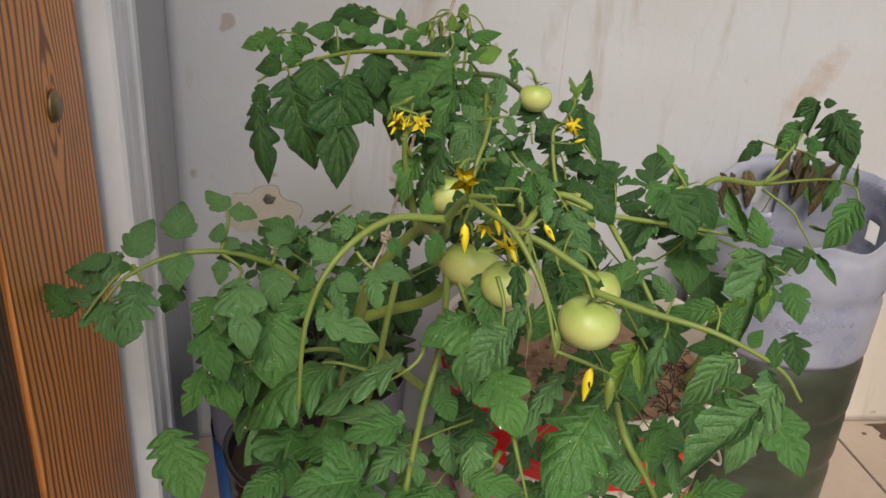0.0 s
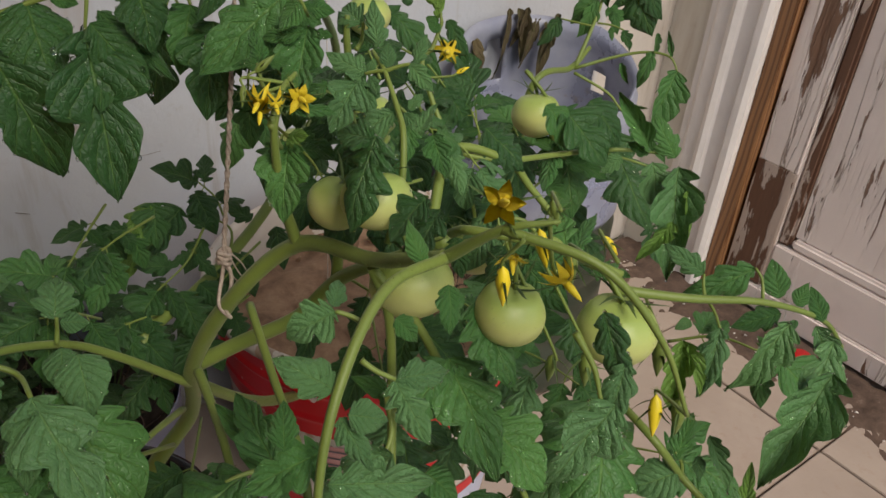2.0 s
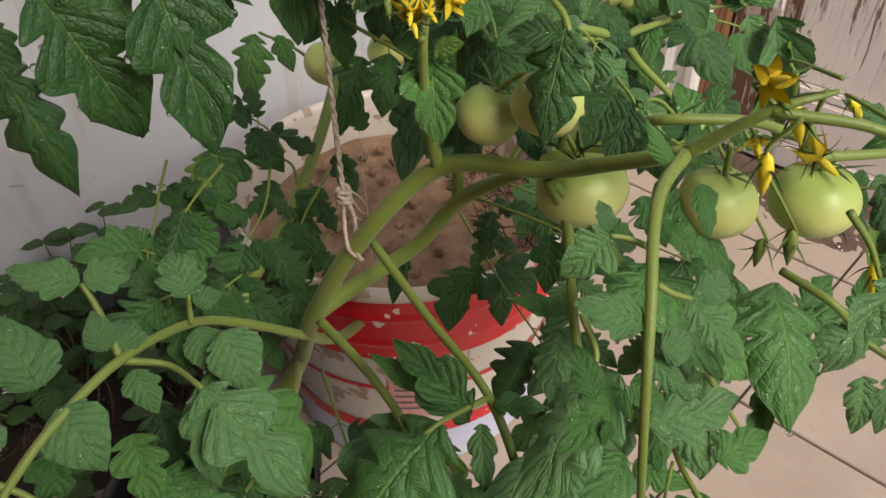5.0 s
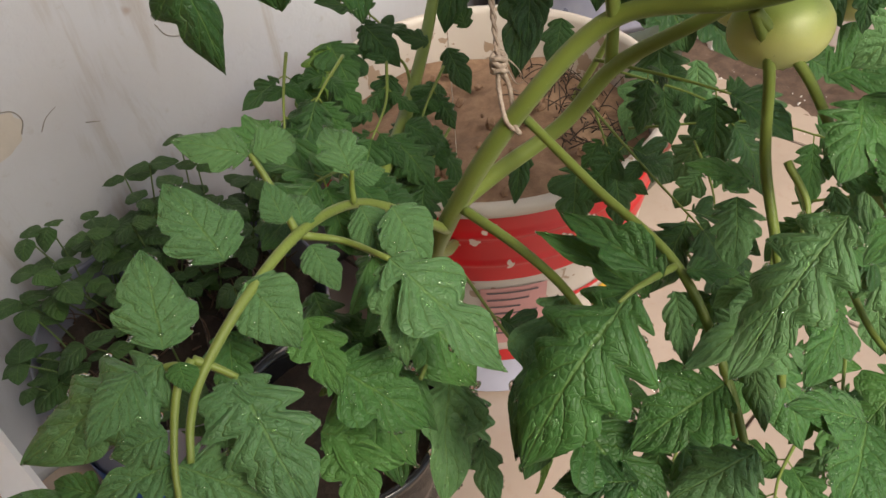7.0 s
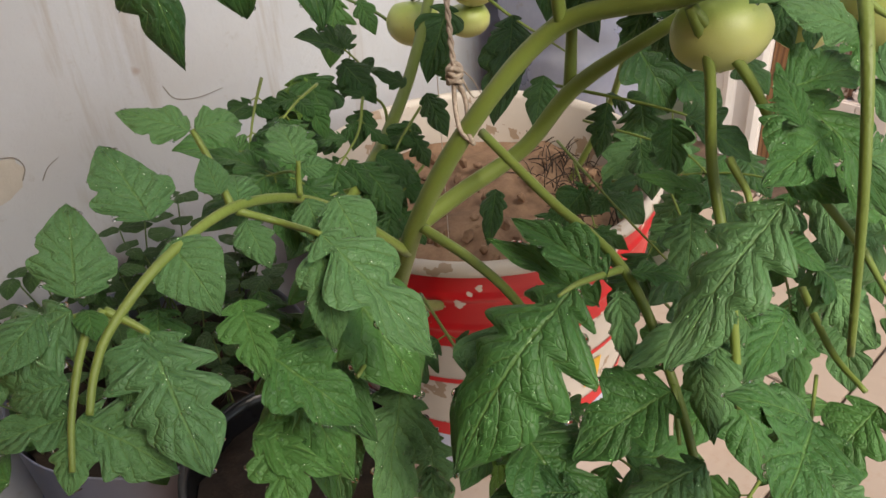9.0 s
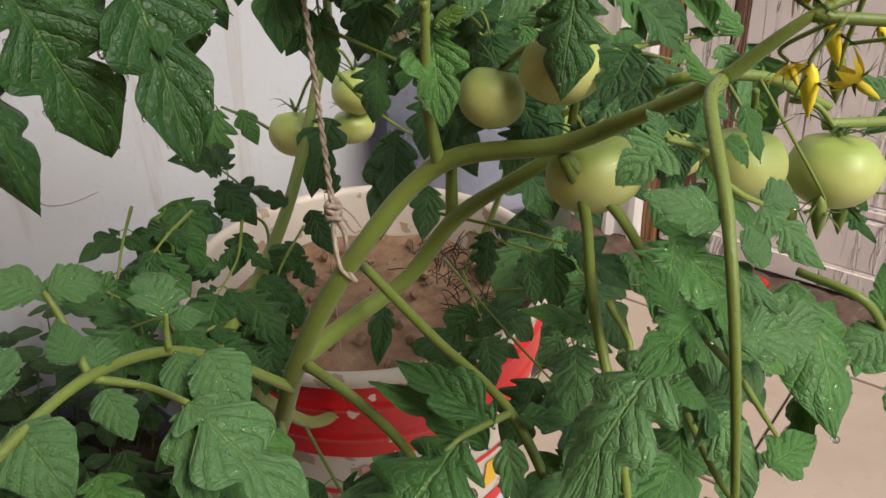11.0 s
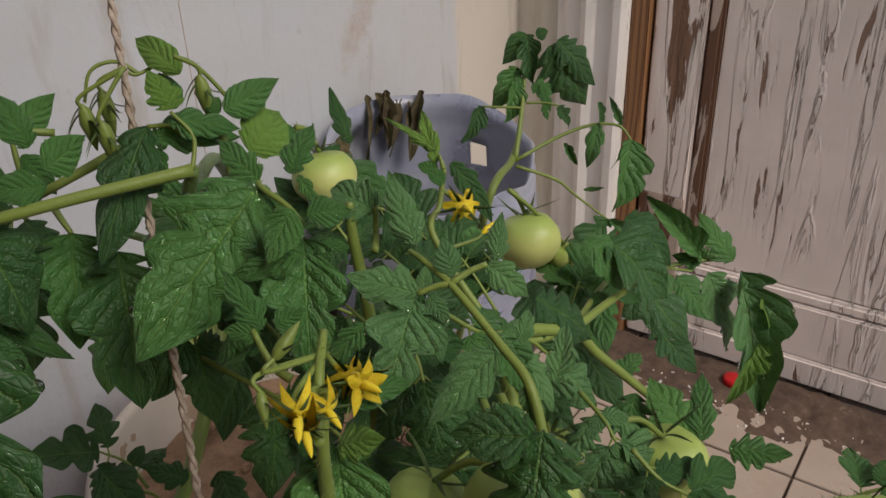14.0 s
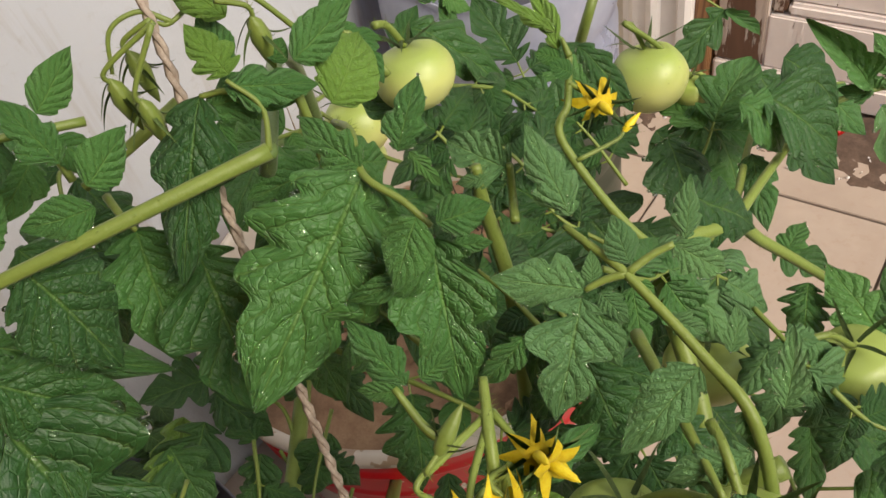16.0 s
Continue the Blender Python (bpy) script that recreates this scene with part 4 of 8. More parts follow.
def tomato(plant, centre, radius, axis=(0, 0, 1), stalk=None, pick=0, label="pale green unripe tomato with water drops"):
    """A hanging green tomato with its calyx, and its stalk up to the truss."""
    a = Vector(axis).normalized()
    q = a.to_track_quat("Z", "Y").to_matrix().to_4x4()
    t = link("tomato", FRUITS[pick % 3], None, plant, label, Matrix.Translation(centre) @ q @ Matrix.Diagonal((radius, radius, radius, 1)))
    link("calyx", CALYX[pick % 2], None, t, "dark green pointed calyx", Matrix.Translation((0, 0, 0.76)) @ Matrix.Diagonal((0.72, 0.72, 0.8, 1)))
    if stalk:
        top = Vector(centre) + a * radius * 0.75
        part("fruit_stalk", tube([top, (top + Vector(stalk)) / 2 + a * radius * 0.25, stalk], 0.0012, 0.0015, 7, 6, None, 0, 3), MAT_STEM, plant, "", True)
    rng = random.Random(pick * 7 + int(centre[0] * 1000))
    bm = bmesh.new()
    me = FRUITS[pick % 3]
    for _ in range(26):
        v = me.vertices[rng.randrange(len(me.vertices))]
        if v.co.z > 0.6:
            continue
        k = rng.uniform(0.018, 0.05)
        z = v.normal.to_track_quat("Z", "Y").to_matrix().to_4x4()
        bmesh.ops.create_icosphere(bm, subdivisions=2, radius=k, matrix=Matrix.Translation(v.co) @ z @ Matrix.Diagonal((1, 1, 0.55, 1)))
    for f in bm.faces:
        f.smooth = True
    if bm.verts:
        wet = tagged(part("dew", bm, MAT_WATER, t), "", "", "", "stuff")
        wet.visible_shadow = False
    else:
        bm.free()
    return t


def flower(plant, at, axis, size=0.012, pick=0, stalk=None):
    """A yellow tomato flower: swept-back petals, the cone of anthers and the green sepals behind."""
    a = Vector(axis).normalized()
    q = Matrix.Translation(at) @ a.to_track_quat("Z", "Y").to_matrix().to_4x4() @ Matrix.Diagonal((size, size, size, 1))
    f = link("flower", PETALS[pick % 2], None, plant, "yellow star-shaped tomato flower", q)
    bm = lathe([(0.0, 1.0), (0.10, 0.8), (0.17, 0.35), (0.15, 0.0), (0.0, -0.05)], 10)
    part("anther_cone", bm, MAT_PETAL, f, "", True)
    link("green_star", CALYX[pick % 2], None, f, "narrow green sepals", Matrix.Translation((0, 0, -0.18)) @ Matrix.Diagonal((0.9, 0.9, 0.7, 1)))
    if stalk:
        b = Vector(at) - a * size * 0.2
        part("flower_stalk", tube([b, b - a * 0.006, stalk], 0.0007, 0.0010, 6, 6, None, 0, 3), MAT_STEM, plant, "", True)
    return f


def bud(plant, at, axis, size=0.012, stalk=None, yellow=False):
    """A closed flower: a slim spindle in hairy sepals."""
    a = Vector(axis).normalized()
    q = Matrix.Translation(at) @ a.to_track_quat("Z", "Y").to_matrix().to_4x4()
    bm = lathe([(0.0, -0.2 * size), (0.16 * size, 0.0), (0.22 * size, 0.35 * size), (0.14 * size, 0.8 * size), (0.03 * size, 1.15 * size), (0, 1.2 * size)], 10, 0.2, 3)
    b = part("bud", bm, MAT_PETAL if yellow else MAT_STEM, plant, "closed yellow flower bud" if yellow else "closed green hairy flower bud", True, q)
    link("green_star", CALYX[1], None, b, "", Matrix.Diagonal((size * 0.55, size * 0.55, size * 1.1, 1)))
    if stalk:
        part("flower_stalk", tube([at, Vector(at) - a * 0.005, stalk], 0.0006, 0.0009, 6, 6, None, 0, 3), MAT_STEM, plant, "", True)


# ---- the main tomato plant ----
plant = thing("tomato_plant", "leafy tomato plant with green fruit and yellow flowers, tied with twine", "tomato plant")
part("main_stem", tube([(-0.112, 0.082, 0.270), (-0.088, 0.058, 0.370), (-0.058, 0.033, 0.440), (-0.065, -0.010, 0.525), (-0.048, -0.043, 0.592), (-0.021, -0.078, 0.642), (-0.011, -0.136, 0.662), (-0.013, -0.172, 0.683), (-0.017, -0.204, 0.704)], 0.0068, 0.003, 9, 9, None, 0.1, 6), MAT_STEM, plant, "thick hairy green stem", True)
part("side_stem", tube([(-0.063, -0.004, 0.518), (-0.035, -0.018, 0.535), (-0.002, -0.037, 0.556), (0.017, -0.058, 0.592), (0.025, -0.100, 0.628), (0.045, -0.130, 0.652)], 0.0056, 0.0036, 9, 9, None, 0.1, 5), MAT_STEM, plant, "", True)
part("truss", tube([(-0.017, -0.204, 0.704), (-0.010, -0.228, 0.728), (0.004, -0.243, 0.735)], 0.0028, 0.0009, 9, 9, None, 0.1, 5), MAT_STEM, plant, "", True)
part("truss", tube([(-0.010, -0.228, 0.728), (0.012, -0.262, 0.722), (0.028, -0.285, 0.695), (0.035, -0.300, 0.665)], 0.0022, 0.0008, 9, 9, None, 0.1, 5), MAT_STEM, plant, "", True)
part("stem", tube([(-0.021, -0.078, 0.642), (-0.030, -0.080, 0.675), (-0.036, -0.086, 0.716), (-0.030, -0.085, 0.733)], 0.0034, 0.0012, 9, 9, None, 0.1, 5), MAT_STEM, plant, "", True)
part("stem", tube([(0.018, -0.054, 0.590), (0.024, -0.050, 0.630), (0.033, -0.045, 0.699), (0.033, -0.040, 0.741), (0.034, -0.039, 0.753)], 0.0036, 0.0014, 9, 9, None, 0.1, 5), MAT_STEM, plant, "", True)
part("stem", tube([(0.030, -0.110, 0.635), (0.055, -0.100, 0.645), (0.090, -0.070, 0.671), (0.130, -0.080, 0.658), (0.146, -0.089, 0.638), (0.162, -0.110, 0.612), (0.173, -0.132, 0.589)], 0.0036, 0.0018, 9, 9, None, 0.1, 3), MAT_STEM, plant, "", True)
part("stem", tube([(-0.033, -0.034, 0.577), (-0.045, -0.090, 0.562), (-0.056, -0.144, 0.549), (-0.072, -0.184, 0.514), (-0.082, -0.210, 0.470)], 0.0027, 0.002, 9, 9, None, 0.1, 3), MAT_STEM, plant, "", True)
part("stem", tube([(-0.064, -0.014, 0.522), (-0.072, -0.060, 0.525), (-0.080, -0.098, 0.522), (-0.088, -0.130, 0.505)], 0.0031, 0.002, 9, 9, None, 0.1, 3), MAT_STEM, plant, "", True)
part("stem", tube([(-0.011, -0.139, 0.658), (-0.006, -0.148, 0.632), (-0.008, -0.157, 0.585), (-0.022, -0.180, 0.540), (-0.034, -0.200, 0.480)], 0.0028, 0.0022, 9, 9, None, 0.1, 3), MAT_STEM, plant, "", True)
part("stem", tube([(-0.011, -0.139, 0.658), (0.005, -0.160, 0.628), (0.018, -0.180, 0.590), (0.040, -0.215, 0.540)], 0.0027, 0.002, 9, 9, None, 0.1, 3), MAT_STEM, plant, "", True)
lf = part("leaf", tube([(-0.066, 0.000, 0.500), (-0.108, -0.008, 0.548), (-0.140, -0.014, 0.577), (-0.184, -0.034, 0.601), (-0.224, -0.049, 0.603), (-0.253, -0.057, 0.592), (-0.266, -0.063, 0.582), (-0.275, -0.071, 0.572)], 0.003, 0.0014, 8, 8, None, 0.06, 3), MAT_STEM, plant, "broad compound leaf with rain drops", True)
part("stalk", tube([(-0.185, -0.033, 0.600), (-0.181, -0.014, 0.616), (-0.181, -0.005, 0.627)], 0.0019, 0.0013, 6, 4), MAT_STEM, lf, "", True)
part("stalk", tube([(-0.184, -0.034, 0.599), (-0.168, -0.041, 0.588), (-0.167, -0.069, 0.593)], 0.0019, 0.0013, 6, 4), MAT_STEM, lf, "", True)
part("stalk", tube([(-0.143, -0.019, 0.582), (-0.141, -0.017, 0.590), (-0.140, -0.018, 0.599)], 0.0016, 0.0011, 6, 4), MAT_STEM, lf, "", True)
part("stalk", tube([(-0.252, -0.057, 0.591), (-0.259, -0.048, 0.595), (-0.267, -0.044, 0.594)], 0.0019, 0.0013, 6, 4), MAT_STEM, lf, "", True)
part("stalk", tube([(-0.253, -0.052, 0.596), (-0.248, -0.058, 0.591), (-0.244, -0.064, 0.586)], 0.0019, 0.0013, 6, 4), MAT_STEM, lf, "", True)
# the grey kind's paler colour stands for sheen on these leaflets
leaflet(lf, (-0.182, -0.005, 0.627), (-0.200, 0.015, 0.640), "grey", "oval", 1.10, (-0.100, -0.619, 0.779), 5, drops=True)
leaflet(lf, (-0.180, -0.006, 0.627), (-0.155, -0.010, 0.627), "grey", "oval", 1.10, (-0.100, -0.619, 0.779), 3, drops=True)
leaflet(lf, (-0.221, -0.036, 0.613), (-0.216, -0.007, 0.636), "grey", "oval", 1.37, (-0.100, -0.619, 0.779), 1, drops=True)
leaflet(lf, (-0.141, -0.018, 0.598), (-0.131, 0.003, 0.616), "grey", "mid", 1.43, (-0.100, -0.619, 0.779), 6, drops=True)
leaflet(lf, (-0.139, -0.018, 0.595), (-0.125, -0.022, 0.594), "grey", "oval", 1.43, (-0.100, -0.619, 0.779), 4, drops=True)
leaflet(lf, (-0.220, -0.045, 0.606), (-0.215, -0.071, 0.586), "grey", "oval", 1.23, (-0.100, -0.619, 0.779), 2, drops=True)
leaflet(lf, (-0.189, -0.033, 0.609), (-0.187, -0.019, 0.621), "grey", "oval", 1.30, (-0.100, -0.619, 0.779), 0, drops=True)
leaflet(lf, (-0.183, -0.038, 0.595), (-0.187, -0.054, 0.581), "grey", "oval", 1.30, (-0.100, -0.619, 0.779), 5, drops=True)
leaflet(lf, (-0.181, -0.032, 0.601), (-0.172, -0.019, 0.612), "grey", "oval", 1.43, (-0.100, -0.619, 0.779), 3, drops=True)
leaflet(lf, (-0.259, -0.044, 0.601), (-0.240, -0.020, 0.623), "grey", "oval", 1.30, (-0.100, -0.619, 0.779), 1, drops=True)
leaflet(lf, (-0.262, -0.047, 0.598), (-0.320, -0.037, 0.586), "grey", "big", 1.03, (-0.252, -0.453, 0.855), 2, drops=True)
leaflet(lf, (-0.272, -0.048, 0.604), (-0.297, -0.056, 0.594), "grey", "oval", 0.98, (-0.100, -0.619, 0.779), 4, drops=True)
leaflet(lf, (-0.275, -0.061, 0.581), (-0.295, -0.054, 0.584), "grey", "mid", 1.49, (-0.100, -0.619, 0.779), 2, drops=True)
leaflet(lf, (-0.258, -0.053, 0.600), (-0.263, -0.060, 0.593), "green", "oval", 1.62, (-0.100, -0.619, 0.779), 0, drops=True)
leaflet(lf, (-0.244, -0.064, 0.587), (-0.259, -0.104, 0.553), "grey", "big", 1.32, (-0.100, -0.619, 0.779), 0, drops=True)
leaflet(lf, (-0.247, -0.064, 0.586), (-0.265, -0.078, 0.573), "grey", "oval", 1.23, (-0.100, -0.619, 0.779), 3, drops=True)
leaflet(lf, (-0.167, -0.069, 0.593), (-0.160, -0.121, 0.552), "grey", "big", 0.95, (-0.100, -0.619, 0.779), 3, drops=True)
leaflet(lf, (-0.167, -0.066, 0.589), (-0.185, -0.098, 0.562), "grey", "mid", 0.91, (-0.100, -0.619, 0.779), 6, drops=True)
leaflet(lf, (-0.142, -0.022, 0.581), (-0.146, -0.040, 0.566), "grey", "oval", 1.43, (-0.100, -0.619, 0.779), 4, drops=True)
leaflet(lf, (-0.137, -0.039, 0.586), (-0.139, -0.066, 0.564), "grey", "oval", 1.17, (-0.100, -0.619, 0.779), 2, drops=True)
lf = part("leaf", tube([(-0.253, -0.052, 0.596), (-0.264, -0.055, 0.590), (-0.279, -0.068, 0.575), (-0.289, -0.082, 0.563)], 0.002, 0.0011, 7, 7, None, 0.0, 2), MAT_STEM, plant, "", True)
leaflet(lf, (-0.278, -0.064, 0.570), (-0.307, -0.058, 0.572), "grey", "big", 1.06, (-0.100, -0.619, 0.779), 1, drops=True)
leaflet(lf, (-0.278, -0.066, 0.569), (-0.259, -0.094, 0.549), "grey", "big", 1.18, (-0.100, -0.619, 0.779), 4, drops=True)
leaflet(lf, (-0.279, -0.067, 0.568), (-0.294, -0.080, 0.556), "grey", "big", 1.34, (-0.100, -0.619, 0.779), 0, drops=True)
leaflet(lf, (-0.305, -0.058, 0.553), (-0.335, -0.027, 0.574), "green", "big", 0.90, (-0.100, -0.619, 0.779), 2, drops=True)
leaflet(lf, (-0.302, -0.051, 0.562), (-0.315, -0.037, 0.571), "green", "mid", 1.30, (-0.100, -0.619, 0.779), 6, drops=True)
leaflet(lf, (-0.197, -0.054, 0.541), (-0.181, -0.094, 0.511), "green", "big", 1.06, (-0.100, -0.619, 0.779), 1, drops=True)
leaflet(lf, (-0.195, -0.039, 0.560), (-0.207, -0.064, 0.538), "green", "big", 1.12, (-0.100, -0.619, 0.779), 3, drops=True)
leaflet(lf, (-0.224, -0.020, 0.563), (-0.236, -0.039, 0.546), "green", "big", 1.23, (-0.100, -0.619, 0.779), 5, drops=True)
lf = part("leaf", tube([(-0.070, 0.010, 0.470), (-0.100, -0.030, 0.500), (-0.130, -0.055, 0.510), (-0.165, -0.075, 0.515)], 0.0026, 0.0010, 7, 7), MAT_STEM, plant, "", True)
leaflet(lf, (-0.168, -0.022, 0.526), (-0.165, -0.071, 0.470), "dark", "big", 0.86, (-0.198, -0.317, 0.927), 0, drops=True)
leaflet(lf, (-0.185, -0.039, 0.519), (-0.185, -0.088, 0.465), "green", "big", 0.86, (-0.179, -0.300, 0.937), 2, drops=True)
leaflet(lf, (-0.225, -0.107, 0.471), (-0.204, -0.161, 0.441), "green", "big", 1.20, (0.106, -0.439, 0.892), 4, drops=True)
leaflet(lf, (-0.149, -0.033, 0.560), (-0.141, -0.093, 0.499), "green", "big", 1.20, (0.066, -0.699, 0.712), 4, drops=True)
leaflet(lf, (-0.147, -0.015, 0.475), (-0.181, -0.059, 0.422), "dark", "big", 0.86, (-0.199, -0.289, 0.936), 1, drops=True)
lf = part("leaf", tube([(-0.080, -0.098, 0.522), (-0.085, -0.125, 0.508)], 0.0018, 0.0007, 7, 7), MAT_STEM, plant, "", True)
leaflet(lf, (-0.075, -0.094, 0.511), (-0.149, -0.116, 0.479), "grey", "big", 0.74, (-0.305, -0.213, 0.928), 3, drops=True)
lf = part("leaf", tube([(-0.056, -0.144, 0.549), (-0.085, -0.141, 0.556), (-0.098, -0.139, 0.555)], 0.002, 0.0008, 7, 7), MAT_STEM, plant, "", True)
leaflet(lf, (-0.087, -0.140, 0.554), (-0.170, -0.129, 0.511), "green", "big", 0.96, (-0.334, -0.178, 0.926), 2, drops=True)
leaflet(lf, (-0.071, -0.145, 0.552), (-0.068, -0.089, 0.564), "green", "big", 0.62, (-0.349, -0.167, 0.922), 1, drops=True)
leaflet(lf, (-0.071, -0.152, 0.549), (-0.094, -0.173, 0.536), "grey", "mid", 0.76, (-0.348, -0.157, 0.924), 6, drops=True)
leaflet(lf, (-0.060, -0.151, 0.552), (-0.040, -0.168, 0.551), "green", "mid", 0.90, (-0.360, -0.157, 0.919), 1, drops=True)
lf = part("leaf", tube([(-0.072, -0.184, 0.514), (-0.090, -0.200, 0.500)], 0.002, 0.0008, 7, 7), MAT_STEM, plant, "", True)
leaflet(lf, (-0.076, -0.186, 0.513), (-0.119, -0.165, 0.496), "green", "big", 1.20, (-0.322, -0.103, 0.941), 1, drops=True)
leaflet(lf, (-0.040, -0.205, 0.601), (-0.095, -0.190, 0.550), "grey", "big", 0.92, (-0.431, -0.091, 0.898), 0, drops=True)
leaflet(lf, (-0.084, -0.210, 0.490), (-0.124, -0.194, 0.480), "grey", "big", 1.20, (-0.301, -0.069, 0.951), 2, drops=True)
leaflet(lf, (-0.127, -0.175, 0.482), (-0.151, -0.146, 0.478), "dark", "big", 1.20, (-0.249, -0.116, 0.962), 3, drops=True)
leaflet(lf, (-0.061, -0.189, 0.526), (-0.076, -0.206, 0.496), "grey", "mid", 0.77, (-0.346, -0.101, 0.933), 4, drops=True)
lf = part("leaf", tube([(-0.017, -0.204, 0.704), (-0.055, -0.215, 0.708), (-0.088, -0.236, 0.690), (-0.105, -0.250, 0.655), (-0.110, -0.260, 0.600)], 0.0027, 0.0012, 8, 8, None, 0.05, 3), MAT_STEM, plant, "", True)
leaflet(lf, (-0.074, -0.210, 0.702), (-0.094, -0.209, 0.696), "grey", "big", 1.15, (-0.220, -0.659, 0.719), 5, drops=True)
leaflet(lf, (-0.074, -0.208, 0.703), (-0.066, -0.202, 0.711), "grey", "oval", 1.00, (-0.220, -0.659, 0.719), 3, drops=True)
leaflet(lf, (-0.089, -0.235, 0.689), (-0.102, -0.219, 0.700), "grey", "oval", 1.10, (-0.220, -0.659, 0.719), 1, drops=True)
leaflet(lf, (-0.087, -0.241, 0.681), (-0.073, -0.248, 0.678), "grey", "oval", 1.15, (-0.220, -0.659, 0.719), 6, drops=True)
leaflet(lf, (-0.065, -0.238, 0.685), (-0.065, -0.257, 0.668), "grey", "big", 1.05, (-0.220, -0.659, 0.719), 0, drops=True)
leaflet(lf, (-0.064, -0.238, 0.685), (-0.043, -0.246, 0.685), "grey", "mid", 1.00, (-0.220, -0.659, 0.719), 2, drops=True)
leaflet(lf, (-0.031, -0.206, 0.706), (-0.028, -0.193, 0.719), "green", "oval", 0.80, (-0.220, -0.659, 0.719), 0, drops=True)
leaflet(lf, (-0.024, -0.215, 0.699), (-0.029, -0.228, 0.685), "green", "oval", 1.00, (-0.220, -0.659, 0.719), 5, drops=True)
leaflet(lf, (-0.054, -0.221, 0.698), (-0.048, -0.231, 0.691), "green", "oval", 1.00, (-0.220, -0.659, 0.719), 3, drops=True)
leaflet(lf, (-0.108, -0.232, 0.667), (-0.103, -0.220, 0.679), "green", "oval", 1.00, (-0.220, -0.659, 0.719), 1, drops=True)
leaflet(lf, (-0.108, -0.238, 0.661), (-0.113, -0.242, 0.656), "green", "oval", 1.00, (-0.220, -0.659, 0.719), 6, drops=True)
leaflet(lf, (-0.088, -0.237, 0.677), (-0.086, -0.253, 0.663), "grey", "mid", 0.90, (-0.220, -0.659, 0.719), 4, drops=True)
leaflet(lf, (-0.099, -0.247, 0.658), (-0.063, -0.264, 0.654), "grey", "big", 0.80, (-0.220, -0.659, 0.719), 1, drops=True)
leaflet(lf, (-0.094, -0.235, 0.661), (-0.124, -0.230, 0.657), "green", "big", 1.00, (-0.220, -0.659, 0.719), 3, drops=True)
part("stalk", tube([(-0.075, -0.230, 0.693), (-0.071, -0.234, 0.689), (-0.065, -0.238, 0.685)], 0.0012, 0.0009, 6, 4), MAT_STEM, lf, "", True)
part("stalk", tube([(-0.065, -0.220, 0.697), (-0.069, -0.214, 0.700), (-0.074, -0.210, 0.702)], 0.0012, 0.0009, 6, 4), MAT_STEM, lf, "", True)
lf = part("leaf", tube([(-0.020, -0.170, 0.600), (-0.030, -0.187, 0.585), (-0.060, -0.190, 0.565)], 0.002, 0.0008, 7, 7), MAT_STEM, plant, "", True)
leaflet(lf, (0.006, -0.185, 0.625), (-0.002, -0.232, 0.587), "green", "big", 0.85, (-0.096, -0.499, 0.861), 3, drops=True)
leaflet(lf, (0.006, -0.186, 0.623), (-0.030, -0.197, 0.615), "green", "big", 1.20, (-0.096, -0.497, 0.862), 2, drops=True)
leaflet(lf, (0.016, -0.191, 0.661), (0.016, -0.220, 0.629), "green", "big", 1.20, (-0.112, -0.519, 0.847), 0, drops=True)
leaflet(lf, (0.023, -0.200, 0.587), (0.036, -0.237, 0.558), "green", "big", 1.20, (-0.109, -0.466, 0.878), 1, drops=True)
leaflet(lf, (-0.012, -0.197, 0.564), (-0.005, -0.215, 0.556), "green", "small", 1.20, (-0.073, -0.457, 0.886), 2)
leaflet(lf, (-0.040, -0.214, 0.552), (-0.081, -0.225, 0.551), "green", "mid", 0.99, (-0.046, -0.444, 0.895), 1, drops=True)
leaflet(lf, (-0.070, -0.244, 0.529), (-0.116, -0.254, 0.533), "green", "big", 1.20, (-0.017, -0.416, 0.909), 1, drops=True)
leaflet(lf, (-0.070, -0.244, 0.529), (-0.096, -0.225, 0.551), "green", "mid", 1.06, (-0.017, -0.416, 0.909), 1, drops=True)
leaflet(lf, (0.005, -0.243, 0.526), (0.039, -0.253, 0.525), "green", "mid", 1.20, (-0.088, -0.411, 0.907), 0, drops=True)
leaflet(lf, (0.013, -0.206, 0.541), (0.016, -0.235, 0.522), "dark", "mid", 1.20, (-0.094, -0.437, 0.894), 5, drops=True)
leaflet(lf, (-0.128, -0.172, 0.476), (-0.155, -0.193, 0.471), "green", "big", 1.20, (0.033, -0.420, 0.907), 6, drops=True)
lf = part("leaf", tube([(0.081, -0.219, 0.660), (0.112, -0.242, 0.657), (0.151, -0.262, 0.652), (0.188, -0.278, 0.636), (0.202, -0.288, 0.618)], 0.0027, 0.0010, 8, 8, None, 0.05, 3), MAT_STEM, plant, "limp compound leaf with drooping curled leaflets", True)
leaflet(lf, (0.130, -0.236, 0.662), (0.120, -0.217, 0.673), "grey", "mid", 0.80, (-0.628, -0.608, 0.486), 5, drops=True)
leaflet(lf, (0.117, -0.260, 0.648), (0.103, -0.273, 0.613), "grey", "limp", 0.75, (-0.628, -0.608, 0.486), 3, drops=True)
leaflet(lf, (0.153, -0.250, 0.666), (0.122, -0.234, 0.645), "green", "mid", 0.75, (-0.628, -0.608, 0.486), 1, drops=True)
leaflet(lf, (0.158, -0.265, 0.654), (0.159, -0.254, 0.671), "green", "oval", 1.10, (-0.628, -0.608, 0.486), 6, drops=True)
leaflet(lf, (0.169, -0.270, 0.648), (0.177, -0.270, 0.658), "green", "oval", 1.20, (-0.628, -0.608, 0.486), 4, drops=True)
